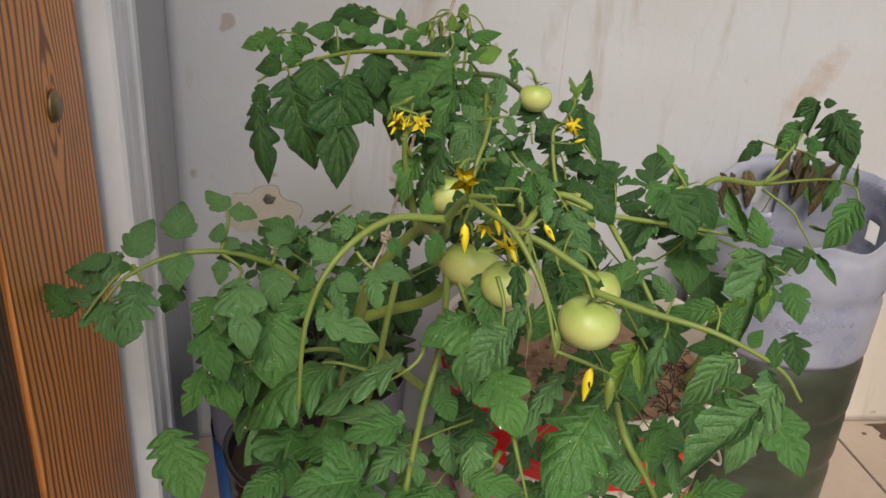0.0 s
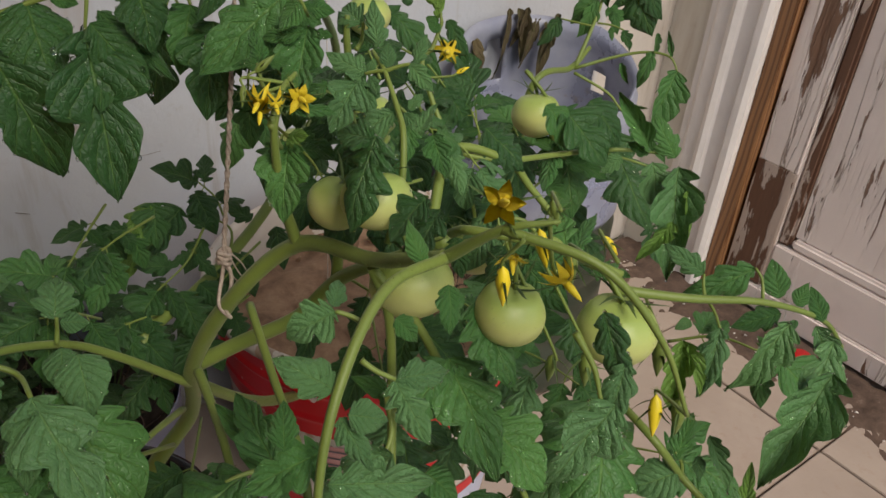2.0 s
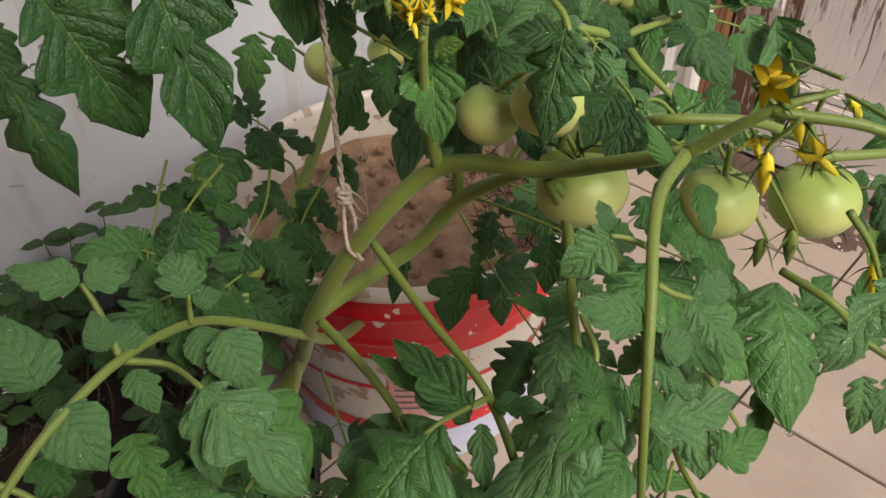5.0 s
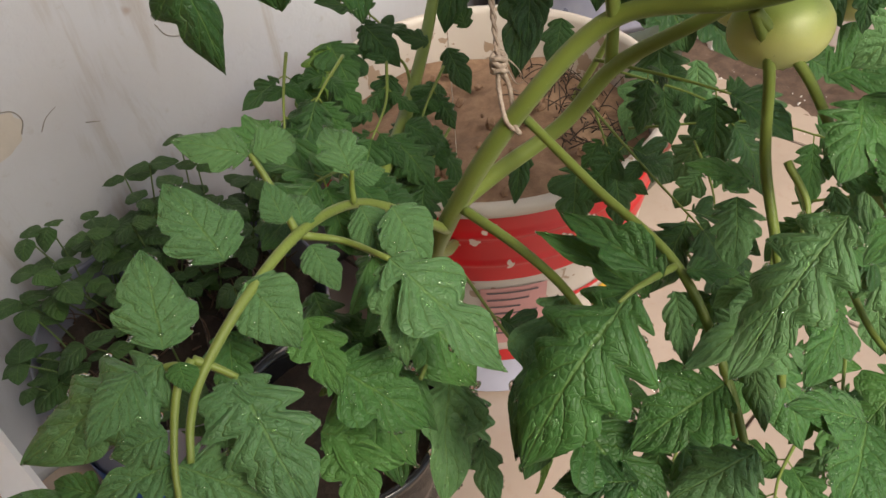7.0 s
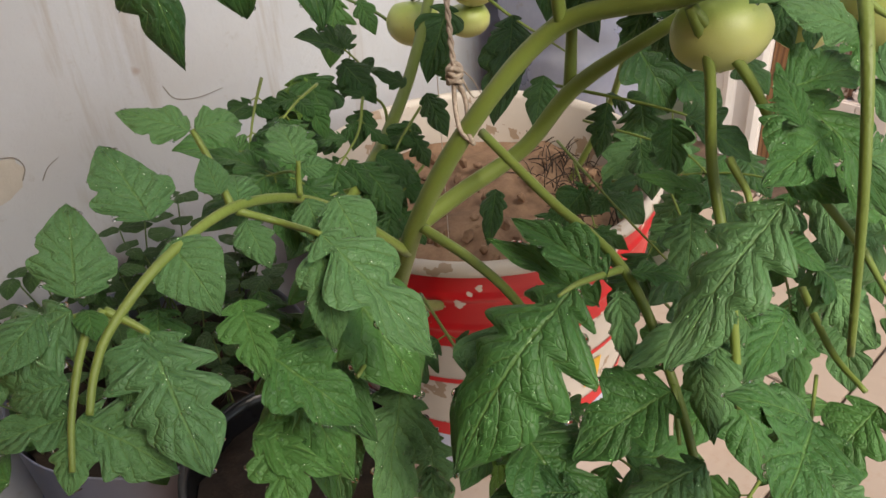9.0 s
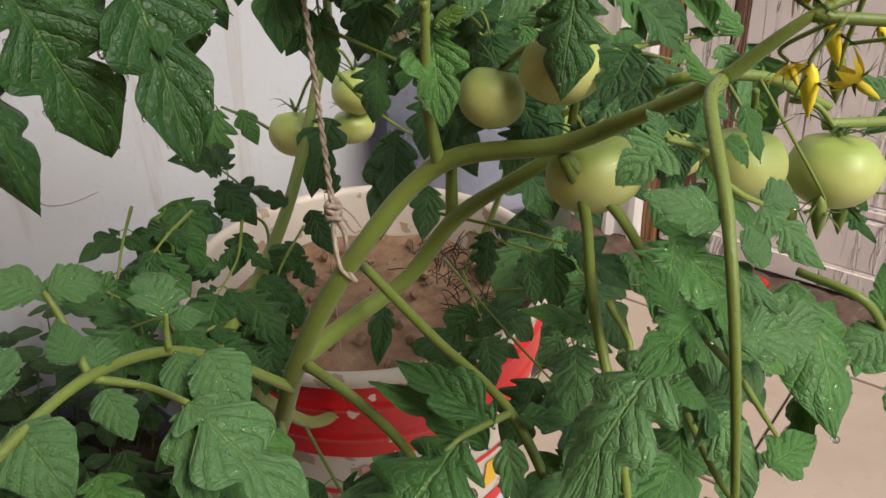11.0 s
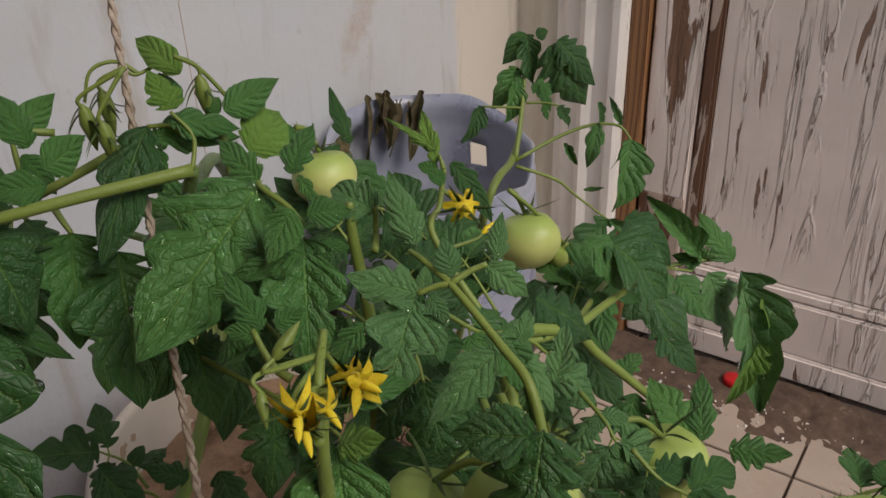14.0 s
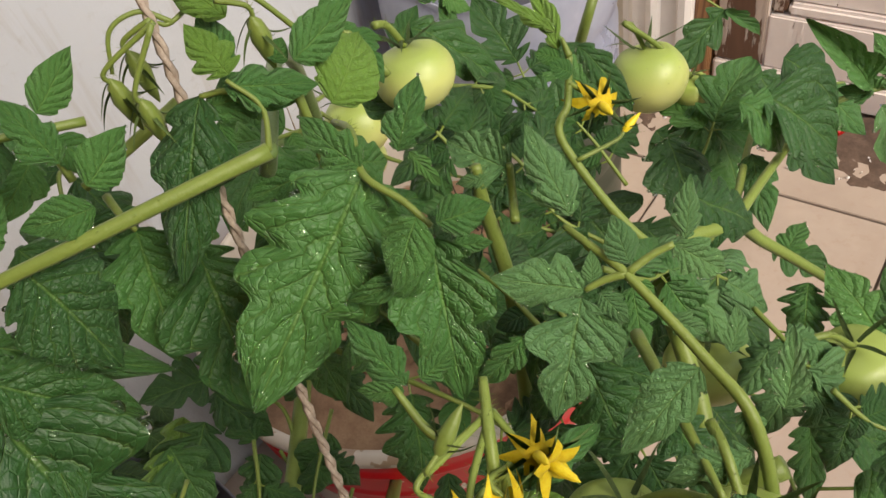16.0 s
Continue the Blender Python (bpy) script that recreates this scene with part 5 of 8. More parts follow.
leaflet(lf, (0.184, -0.280, 0.638), (0.184, -0.268, 0.653), "green", "oval", 0.90, (-0.628, -0.608, 0.486), 2, drops=True)
leaflet(lf, (0.157, -0.269, 0.647), (0.137, -0.256, 0.639), "dark", "mid", 0.95, (-0.628, -0.608, 0.486), 0, drops=True)
leaflet(lf, (0.180, -0.279, 0.636), (0.178, -0.298, 0.609), "grey", "limp", 1.00, (-0.628, -0.608, 0.486), 1, drops=True)
leaflet(lf, (0.167, -0.301, 0.625), (0.126, -0.300, 0.572), "grey", "limp", 0.90, (-0.628, -0.608, 0.486), 0, drops=True)
leaflet(lf, (0.182, -0.289, 0.632), (0.150, -0.301, 0.575), "grey", "limp", 0.85, (-0.628, -0.608, 0.486), 2, drops=True)
leaflet(lf, (0.162, -0.273, 0.641), (0.130, -0.266, 0.607), "grey", "limp", 1.00, (-0.628, -0.608, 0.486), 1, drops=True)
leaflet(lf, (0.166, -0.273, 0.642), (0.164, -0.275, 0.637), "grey", "small", 1.00, (-0.628, -0.608, 0.486), 4)
leaflet(lf, (0.112, -0.246, 0.646), (0.106, -0.244, 0.640), "grey", "small", 1.00, (-0.628, -0.608, 0.486), 2)
part("stalk", tube([(0.124, -0.243, 0.655), (0.127, -0.239, 0.658), (0.130, -0.236, 0.662)], 0.001, 0.0007, 6, 4), MAT_STEM, lf, "", True)
part("stalk", tube([(0.124, -0.243, 0.655), (0.122, -0.252, 0.651), (0.117, -0.260, 0.648)], 0.001, 0.0007, 6, 4), MAT_STEM, lf, "", True)
part("stalk", tube([(0.151, -0.260, 0.653), (0.154, -0.255, 0.661), (0.153, -0.250, 0.666)], 0.001, 0.0007, 6, 4), MAT_STEM, lf, "", True)
leaflet(lf, (0.104, -0.250, 0.639), (0.093, -0.264, 0.607), "young", "limp", 0.90, (-0.628, -0.608, 0.486), 0, drops=True)
leaflet(lf, (0.105, -0.253, 0.639), (0.103, -0.269, 0.616), "young", "limp", 0.70, (-0.628, -0.608, 0.486), 5, drops=True)
lf = part("leaf", tube([(0.007, -0.259, 0.691), (0.010, -0.269, 0.679), (0.009, -0.277, 0.667)], 0.0016, 0.0009, 7, 7, None, 0.0, 2), MAT_STEM, plant, "", True)
leaflet(lf, (0.017, -0.263, 0.700), (0.015, -0.286, 0.669), "dark", "limp", 0.90, (-0.628, -0.608, 0.486), 3, drops=True)
leaflet(lf, (0.013, -0.281, 0.667), (-0.017, -0.277, 0.633), "grey", "limp", 1.25, (-0.628, -0.608, 0.486), 2, drops=True)
leaflet(lf, (0.019, -0.277, 0.683), (0.006, -0.287, 0.655), "grey", "limp", 0.90, (-0.628, -0.608, 0.486), 3, drops=True)
part("stem", tube([(0.114, -0.214, 0.565), (0.109, -0.248, 0.563), (0.123, -0.263, 0.539), (0.126, -0.282, 0.531), (0.123, -0.315, 0.527), (0.116, -0.326, 0.519)], 0.0026, 0.0016, 9, 9, None, 0.1, 3), MAT_STEM, plant, "", True)
lf = part("leaf", tube([(0.123, -0.263, 0.539), (0.123, -0.260, 0.548), (0.120, -0.256, 0.555)], 0.0012, 0.0008, 7, 7, None, 0.0, 2), MAT_STEM, plant, "", True)
leaflet(lf, (0.119, -0.258, 0.551), (0.136, -0.251, 0.571), "green", "mid", 0.95, (-0.557, -0.506, 0.658), 4, drops=True)
leaflet(lf, (0.120, -0.261, 0.543), (0.095, -0.250, 0.530), "grey", "oval", 1.15, (-0.557, -0.506, 0.658), 2, drops=True)
leaflet(lf, (0.132, -0.264, 0.552), (0.128, -0.272, 0.542), "grey", "oval", 0.90, (-0.557, -0.506, 0.658), 0, drops=True)
leaflet(lf, (0.139, -0.263, 0.563), (0.133, -0.286, 0.540), "grey", "limp", 0.80, (-0.557, -0.506, 0.658), 5, drops=True)
leaflet(lf, (0.110, -0.274, 0.525), (0.095, -0.291, 0.498), "grey", "limp", 1.30, (-0.557, -0.506, 0.658), 3, drops=True)
leaflet(lf, (0.120, -0.286, 0.526), (0.100, -0.295, 0.502), "grey", "big", 0.80, (-0.557, -0.506, 0.658), 1, drops=True)
leaflet(lf, (0.134, -0.297, 0.538), (0.149, -0.288, 0.557), "young", "limp", 0.80, (-0.557, -0.506, 0.658), 6, drops=True)
leaflet(lf, (0.128, -0.307, 0.532), (0.133, -0.290, 0.549), "grey", "mid", 0.80, (-0.557, -0.506, 0.658), 4, drops=True)
leaflet(lf, (0.123, -0.315, 0.526), (0.128, -0.329, 0.520), "grey", "oval", 1.10, (-0.557, -0.506, 0.658), 2, drops=True)
leaflet(lf, (0.123, -0.308, 0.527), (0.105, -0.310, 0.510), "grey", "big", 0.90, (-0.557, -0.506, 0.658), 0, drops=True)
leaflet(lf, (0.066, -0.176, 0.540), (0.080, -0.173, 0.554), "grey", "mid", 0.80, (-0.557, -0.506, 0.658), 5, drops=True)
leaflet(lf, (0.065, -0.178, 0.539), (0.058, -0.198, 0.517), "grey", "big", 0.70, (-0.557, -0.506, 0.658), 3, drops=True)
leaflet(lf, (0.137, -0.182, 0.525), (0.064, -0.202, 0.448), "grey", "big", 0.75, (-0.557, -0.506, 0.658), 4, drops=True)
leaflet(lf, (0.107, -0.181, 0.508), (0.120, -0.208, 0.498), "grey", "mid", 0.90, (-0.557, -0.506, 0.658), 6, drops=True)
leaflet(lf, (0.087, -0.237, 0.516), (0.057, -0.242, 0.487), "grey", "limp", 1.00, (-0.557, -0.506, 0.658), 4, drops=True)
lf = part("leaf", tube([(-0.080, 0.010, 0.440), (-0.162, -0.049, 0.511), (-0.173, -0.041, 0.511)], 0.0018, 0.0009, 7, 7, None, 0.0, 2), MAT_STEM, plant, "", True)
leaflet(lf, (-0.177, -0.029, 0.517), (-0.174, -0.077, 0.493), "dark", "big", 1.00, (-0.150, -0.450, 0.880), 2, drops=True)
leaflet(lf, (-0.170, -0.008, 0.536), (-0.186, -0.040, 0.517), "dark", "big", 1.00, (-0.150, -0.450, 0.880), 0, drops=True)
leaflet(lf, (-0.208, -0.044, 0.490), (-0.179, -0.079, 0.477), "green", "big", 1.00, (-0.150, -0.450, 0.880), 5, drops=True)
leaflet(lf, (-0.200, -0.051, 0.489), (-0.220, -0.083, 0.469), "green", "big", 1.10, (-0.150, -0.450, 0.880), 3, drops=True)
leaflet(lf, (-0.139, -0.024, 0.513), (-0.160, -0.038, 0.503), "dark", "mid", 1.00, (-0.150, -0.450, 0.880), 1, drops=True)
leaflet(lf, (-0.120, -0.046, 0.454), (-0.173, -0.086, 0.424), "grey", "limp", 1.30, (-0.150, -0.450, 0.880), 6, drops=True)
leaflet(lf, (-0.128, -0.076, 0.423), (-0.151, -0.102, 0.406), "grey", "mid", 0.90, (-0.150, -0.450, 0.880), 4, drops=True)
leaflet(lf, (-0.094, -0.099, 0.431), (-0.128, -0.120, 0.415), "young", "limp", 0.80, (-0.150, -0.450, 0.880), 2, drops=True)
lf = part("leaf", tube([(0.040, -0.215, 0.540), (0.050, -0.240, 0.500)], 0.002, 0.0008, 7, 7), MAT_STEM, plant, "", True)
leaflet(lf, (0.101, -0.215, 0.565), (0.050, -0.264, 0.531), "green", "big", 1.09, (-0.178, -0.434, 0.883), 2, drops=True)
leaflet(lf, (0.086, -0.168, 0.562), (0.046, -0.197, 0.525), "grey", "big", 0.72, (-0.376, -0.206, 0.904), 0, drops=True)
leaflet(lf, (0.044, -0.175, 0.548), (0.023, -0.194, 0.535), "grey", "mid", 0.69, (-0.338, -0.203, 0.919), 2, drops=True)
leaflet(lf, (0.015, -0.205, 0.536), (0.004, -0.243, 0.527), "grey", "big", 1.09, (-0.313, -0.173, 0.934), 2, drops=True)
leaflet(lf, (0.016, -0.146, 0.554), (-0.011, -0.126, 0.576), "green", "mid", 0.70, (-0.312, -0.240, 0.919), 5, drops=True)
leaflet(lf, (0.006, -0.142, 0.549), (-0.023, -0.160, 0.532), "grey", "big", 1.09, (-0.300, -0.244, 0.922), 4, drops=True)
leaflet(lf, (-0.076, -0.128, 0.520), (-0.140, -0.117, 0.526), "green", "big", 0.68, (-0.205, -0.260, 0.943), 2, drops=True)
leaflet(lf, (-0.060, -0.134, 0.525), (-0.076, -0.082, 0.553), "green", "big", 0.54, (-0.224, -0.254, 0.941), 1, drops=True)
leaflet(lf, (-0.035, -0.190, 0.535), (-0.092, -0.172, 0.536), "grey", "big", 0.65, (-0.264, -0.198, 0.944), 3, drops=True)
part("stem", tube([(0.038, -0.192, 0.507), (0.017, -0.220, 0.493), (0.004, -0.242, 0.490)], 0.0022, 0.0014, 7, 7), MAT_STEM, plant, "", True)
lf = part("leaf", tube([(0.035, -0.085, 0.705), (0.010, -0.110, 0.712), (-0.005, -0.125, 0.715)], 0.002, 0.0008, 7, 7), MAT_STEM, plant, "", True)
leaflet(lf, (-0.013, -0.143, 0.733), (-0.038, -0.151, 0.696), "dark", "big", 0.93, (-0.503, -0.289, 0.815), 2, drops=True)
leaflet(lf, (-0.014, -0.142, 0.731), (-0.026, -0.122, 0.731), "dark", "mid", 1.20, (-0.499, -0.290, 0.817), 2, drops=True)
leaflet(lf, (-0.014, -0.145, 0.728), (-0.008, -0.150, 0.721), "dark", "mid", 1.20, (-0.498, -0.283, 0.820), 0, drops=True)
leaflet(lf, (0.006, -0.158, 0.704), (-0.015, -0.157, 0.688), "dark", "big", 1.20, (-0.495, -0.235, 0.837), 1, drops=True)
leaflet(lf, (0.011, -0.163, 0.698), (-0.006, -0.165, 0.677), "dark", "big", 1.20, (-0.495, -0.221, 0.840), 3, drops=True)
leaflet(lf, (0.011, -0.175, 0.689), (0.007, -0.185, 0.674), "dark", "big", 1.20, (-0.490, -0.197, 0.849), 0, drops=True)
lf = part("leaf", tube([(-0.038, -0.087, 0.722), (-0.030, -0.080, 0.705), (-0.018, -0.070, 0.695)], 0.002, 0.0008, 7, 7), MAT_STEM, plant, "", True)
leaflet(lf, (-0.028, -0.084, 0.710), (-0.026, -0.097, 0.719), "young", "mid", 1.20, (-0.422, -0.371, 0.827), 1, drops=True)
leaflet(lf, (-0.025, -0.080, 0.707), (-0.040, -0.095, 0.673), "green", "big", 1.00, (-0.420, -0.371, 0.828), 1, drops=True)
leaflet(lf, (-0.027, -0.082, 0.700), (-0.045, -0.074, 0.695), "green", "mid", 1.16, (-0.413, -0.365, 0.835), 6, drops=True)
leaflet(lf, (-0.030, -0.087, 0.727), (-0.007, -0.098, 0.731), "green", "mid", 0.66, (-0.437, -0.382, 0.814), 2, drops=True)
lf = part("leaf", tube([(0.034, 0.012, 0.752), (0.022, -0.008, 0.764), (0.008, -0.024, 0.766), (0.0075, -0.036, 0.762), (0.007, -0.044, 0.757)], 0.0013, 0.0008, 8, 8, None, 0.05, 3), MAT_STEM, plant, "", True)
leaflet(lf, (0.008, -0.024, 0.766), (-0.040, -0.015, 0.724), "green", "big", 1.05, (-0.598, -0.567, 0.567), 0, drops=True)
leaflet(lf, (0.009, -0.023, 0.767), (0.006, -0.008, 0.779), "green", "mid", 1.00, (-0.598, -0.567, 0.567), 5, drops=True)
leaflet(lf, (0.010, -0.023, 0.759), (-0.010, -0.029, 0.732), "green", "mid", 0.70, (-0.598, -0.567, 0.567), 3, drops=True)
leaflet(lf, (0.017, -0.029, 0.768), (0.030, -0.028, 0.782), "green", "mid", 0.95, (-0.598, -0.567, 0.567), 1, drops=True)
leaflet(lf, (0.019, -0.031, 0.767), (0.019, -0.040, 0.758), "green", "mid", 0.70, (-0.598, -0.567, 0.567), 6, drops=True)
leaflet(lf, (0.002, -0.045, 0.765), (-0.011, -0.043, 0.753), "green", "oval", 1.15, (-0.598, -0.567, 0.567), 4, drops=True)
leaflet(lf, (0.004, -0.049, 0.763), (0.014, -0.058, 0.765), "green", "oval", 1.25, (-0.598, -0.567, 0.567), 2, drops=True)
leaflet(lf, (0.008, -0.042, 0.751), (-0.012, -0.057, 0.715), "green", "big", 0.85, (-0.598, -0.567, 0.567), 1, drops=True)
leaflet(lf, (0.002, -0.047, 0.750), (-0.017, -0.033, 0.745), "green", "mid", 0.70, (-0.598, -0.567, 0.567), 5, drops=True)
leaflet(lf, (0.009, -0.047, 0.749), (0.015, -0.055, 0.748), "green", "mid", 1.00, (-0.598, -0.567, 0.567), 3, drops=True)
lf = part("leaf", tube([(0.033, -0.050, 0.737), (0.039, -0.046, 0.740), (0.041, -0.045, 0.750)], 0.0014, 0.001, 7, 7, None, 0.0, 2), MAT_STEM, plant, "", True)
leaflet(lf, (0.041, -0.045, 0.748), (0.034, -0.029, 0.757), "grey", "big", 1.10, (-0.598, -0.567, 0.567), 5, drops=True)
leaflet(lf, (0.034, -0.042, 0.750), (0.028, -0.036, 0.750), "grey", "mid", 1.00, (-0.598, -0.567, 0.567), 6, drops=True)
leaflet(lf, (0.037, -0.065, 0.742), (0.044, -0.052, 0.763), "grey", "mid", 0.85, (-0.598, -0.567, 0.567), 4, drops=True)
leaflet(lf, (0.005, -0.068, 0.729), (-0.009, -0.064, 0.718), "green", "mid", 0.90, (-0.598, -0.567, 0.567), 2, drops=True)
lf = part("leaf", tube([(0.000, -0.136, 0.668), (0.008, -0.134, 0.695), (0.015, -0.124, 0.719), (0.021, -0.110, 0.726), (0.029, -0.085, 0.737), (0.031, -0.073, 0.741), (0.034, -0.065, 0.741)], 0.002, 0.0009, 7, 7, None, 0.0, 2), MAT_STEM, plant, "", True)
leaflet(lf, (0.022, -0.077, 0.734), (0.012, -0.058, 0.742), "grey", "mid", 1.15, (-0.598, -0.567, 0.567), 0, drops=True)
leaflet(lf, (0.020, -0.077, 0.733), (-0.002, -0.078, 0.709), "grey", "big", 1.20, (-0.598, -0.567, 0.567), 3, drops=True)
leaflet(lf, (0.022, -0.079, 0.730), (0.019, -0.090, 0.715), "grey", "mid", 1.10, (-0.598, -0.567, 0.567), 3, drops=True)
leaflet(lf, (0.023, -0.081, 0.734), (0.022, -0.088, 0.726), "grey", "oval", 1.10, (-0.598, -0.567, 0.567), 1, drops=True)
leaflet(lf, (0.024, -0.078, 0.735), (0.028, -0.076, 0.742), "grey", "oval", 0.90, (-0.598, -0.567, 0.567), 6, drops=True)
leaflet(lf, (0.031, -0.085, 0.739), (0.034, -0.078, 0.749), "grey", "oval", 1.15, (-0.598, -0.567, 0.567), 4, drops=True)
leaflet(lf, (0.039, -0.093, 0.742), (0.043, -0.108, 0.732), "grey", "mid", 1.00, (-0.598, -0.567, 0.567), 2, drops=True)
leaflet(lf, (0.041, -0.095, 0.743), (0.050, -0.093, 0.755), "grey", "mid", 0.90, (-0.598, -0.567, 0.567), 0, drops=True)
leaflet(lf, (0.019, -0.109, 0.725), (-0.003, -0.099, 0.711), "grey", "oval", 0.90, (-0.598, -0.567, 0.567), 5, drops=True)
leaflet(lf, (0.025, -0.114, 0.727), (0.033, -0.114, 0.736), "grey", "oval", 0.80, (-0.598, -0.567, 0.567), 3, drops=True)
leaflet(lf, (0.016, -0.122, 0.720), (0.012, -0.127, 0.710), "grey", "oval", 1.00, (-0.598, -0.567, 0.567), 1, drops=True)
leaflet(lf, (0.020, -0.129, 0.721), (0.032, -0.128, 0.735), "grey", "limp", 1.00, (-0.598, -0.567, 0.567), 6, drops=True)
leaflet(lf, (0.009, -0.126, 0.715), (-0.007, -0.115, 0.710), "grey", "big", 1.00, (-0.598, -0.567, 0.567), 2, drops=True)
leaflet(lf, (0.037, -0.093, 0.715), (0.041, -0.105, 0.708), "grey", "mid", 0.90, (-0.598, -0.567, 0.567), 2, drops=True)
part("stalk", tube([(0.029, -0.085, 0.737), (0.035, -0.089, 0.740), (0.039, -0.093, 0.742)], 0.0012, 0.0009, 6, 4), MAT_STEM, lf, "", True)
part("stalk", tube([(0.029, -0.085, 0.737), (0.026, -0.081, 0.736), (0.022, -0.077, 0.734)], 0.0012, 0.0009, 6, 4), MAT_STEM, lf, "", True)
lf = part("leaf", tube([(-0.029, -0.069, 0.729), (-0.030, -0.063, 0.732), (-0.028, -0.054, 0.740)], 0.0015, 0.0009, 7, 7, None, 0.0, 2), MAT_STEM, plant, "", True)
leaflet(lf, (-0.026, -0.056, 0.740), (-0.025, -0.042, 0.754), "green", "mid", 0.90, (-0.598, -0.567, 0.567), 0, drops=True)
leaflet(lf, (-0.027, -0.056, 0.739), (-0.034, -0.048, 0.740), "green", "oval", 1.10, (-0.598, -0.567, 0.567), 5, drops=True)
leaflet(lf, (-0.023, -0.058, 0.740), (-0.015, -0.063, 0.743), "green", "mid", 1.20, (-0.598, -0.567, 0.567), 3, drops=True)
lf = part("leaf", tube([(0.130, -0.080, 0.658), (0.178, -0.081, 0.652), (0.226, -0.085, 0.646), (0.247, -0.100, 0.646), (0.261, -0.116, 0.646)], 0.0022, 0.0009, 7, 7), MAT_STEM, plant, "", True)
leaflet(lf, (0.229, -0.093, 0.643), (0.214, -0.088, 0.634), "grey", "oval", 1.15, (-0.507, -0.761, 0.406), 1, drops=True)
leaflet(lf, (0.247, -0.106, 0.640), (0.245, -0.129, 0.594), "grey", "limp", 1.25, (-0.507, -0.761, 0.406), 6, drops=True)
leaflet(lf, (0.257, -0.122, 0.641), (0.235, -0.144, 0.571), "grey", "limp", 0.95, (-0.507, -0.761, 0.406), 0, drops=True)
leaflet(lf, (0.253, -0.136, 0.630), (0.250, -0.151, 0.598), "young", "limp", 0.70, (-0.507, -0.761, 0.406), 2, drops=True)
leaflet(lf, (0.238, -0.141, 0.611), (0.213, -0.139, 0.585), "young", "limp", 0.70, (-0.507, -0.761, 0.406), 0, drops=True)
leaflet(lf, (0.249, -0.102, 0.646), (0.239, -0.075, 0.683), "green", "limp", 0.80, (-0.507, -0.761, 0.406), 5, drops=True)
leaflet(lf, (0.259, -0.116, 0.645), (0.253, -0.097, 0.672), "green", "mid", 0.90, (-0.507, -0.761, 0.406), 3, drops=True)
leaflet(lf, (0.247, -0.102, 0.645), (0.236, -0.091, 0.651), "green", "mid", 1.00, (-0.507, -0.761, 0.406), 1, drops=True)
leaflet(lf, (0.182, -0.070, 0.650), (0.161, -0.085, 0.631), "green", "mid", 0.83, (-0.451, -0.155, 0.879), 3, drops=True)
leaflet(lf, (0.142, -0.110, 0.627), (0.120, -0.115, 0.615), "green", "big", 1.20, (-0.409, -0.101, 0.907), 2, drops=True)
leaflet(lf, (0.132, -0.135, 0.624), (0.111, -0.139, 0.614), "dark", "big", 1.20, (-0.401, -0.066, 0.914), 1, drops=True)
leaflet(lf, (0.131, -0.142, 0.621), (0.150, -0.117, 0.634), "green", "big", 1.19, (-0.398, -0.055, 0.916), 3, drops=True)
leaflet(lf, (0.133, -0.146, 0.622), (0.157, -0.134, 0.641), "green", "mid", 0.68, (-0.401, -0.049, 0.915), 5, drops=True)
leaflet(lf, (0.158, -0.096, 0.622), (0.175, -0.097, 0.628), "green", "mid", 1.20, (-0.415, -0.117, 0.902), 1, drops=True)
leaflet(lf, (0.141, -0.156, 0.617), (0.146, -0.180, 0.621), "green", "big", 1.20, (-0.404, -0.034, 0.914), 0, drops=True)
lf = part("leaf", tube([(0.130, -0.080, 0.658), (0.223, -0.059, 0.634), (0.276, -0.060, 0.616), (0.314, -0.078, 0.600)], 0.0018, 0.0007, 7, 7), MAT_STEM, plant, "", True)
leaflet(lf, (0.240, -0.023, 0.625), (0.225, -0.061, 0.579), "green", "big", 1.20, (-0.255, -0.508, 0.823), 2, drops=True)
leaflet(lf, (0.295, -0.036, 0.608), (0.286, -0.082, 0.559), "dark", "big", 1.20, (-0.289, -0.483, 0.826), 0, drops=True)
leaflet(lf, (0.324, -0.065, 0.587), (0.323, -0.092, 0.561), "green", "mid", 1.20, (-0.309, -0.457, 0.834), 3, drops=True)
leaflet(lf, (0.188, -0.029, 0.641), (0.163, -0.055, 0.610), "dark", "mid", 1.20, (-0.224, -0.525, 0.821), 3, drops=True)
leaflet(lf, (0.142, -0.076, 0.621), (0.106, -0.073, 0.624), "dark", "big", 1.20, (-0.196, -0.511, 0.837), 1, drops=True)
leaflet(lf, (0.113, -0.035, 0.639), (0.121, -0.085, 0.587), "dark", "big", 1.16, (-0.169, -0.538, 0.826), 3, drops=True)
part("stem", tube([(0.130, -0.080, 0.658), (0.098, -0.064, 0.669), (0.095, -0.030, 0.709), (0.104, -0.027, 0.721), (0.112, -0.024, 0.734)], 0.0020, 0.0013, 9, 9, None, 0.1, 5), MAT_STEM, plant, "", True)
lf = part("leaf", tube([(0.112, -0.024, 0.734), (0.113, -0.021, 0.740)], 0.0014, 0.0006, 7, 7), MAT_STEM, plant, "", True)
leaflet(lf, (0.112, -0.020, 0.736), (0.123, -0.003, 0.759), "young", "mid", 0.43, (-0.457, -0.293, 0.840), 2, drops=True)
leaflet(lf, (0.114, -0.018, 0.741), (0.113, 0.008, 0.754), "young", "mid", 0.35, (-0.462, -0.298, 0.835), 1, drops=True)
leaflet(lf, (0.116, -0.025, 0.736), (0.118, -0.050, 0.716), "dark", "mid", 0.61, (-0.463, -0.283, 0.840), 6, drops=True)
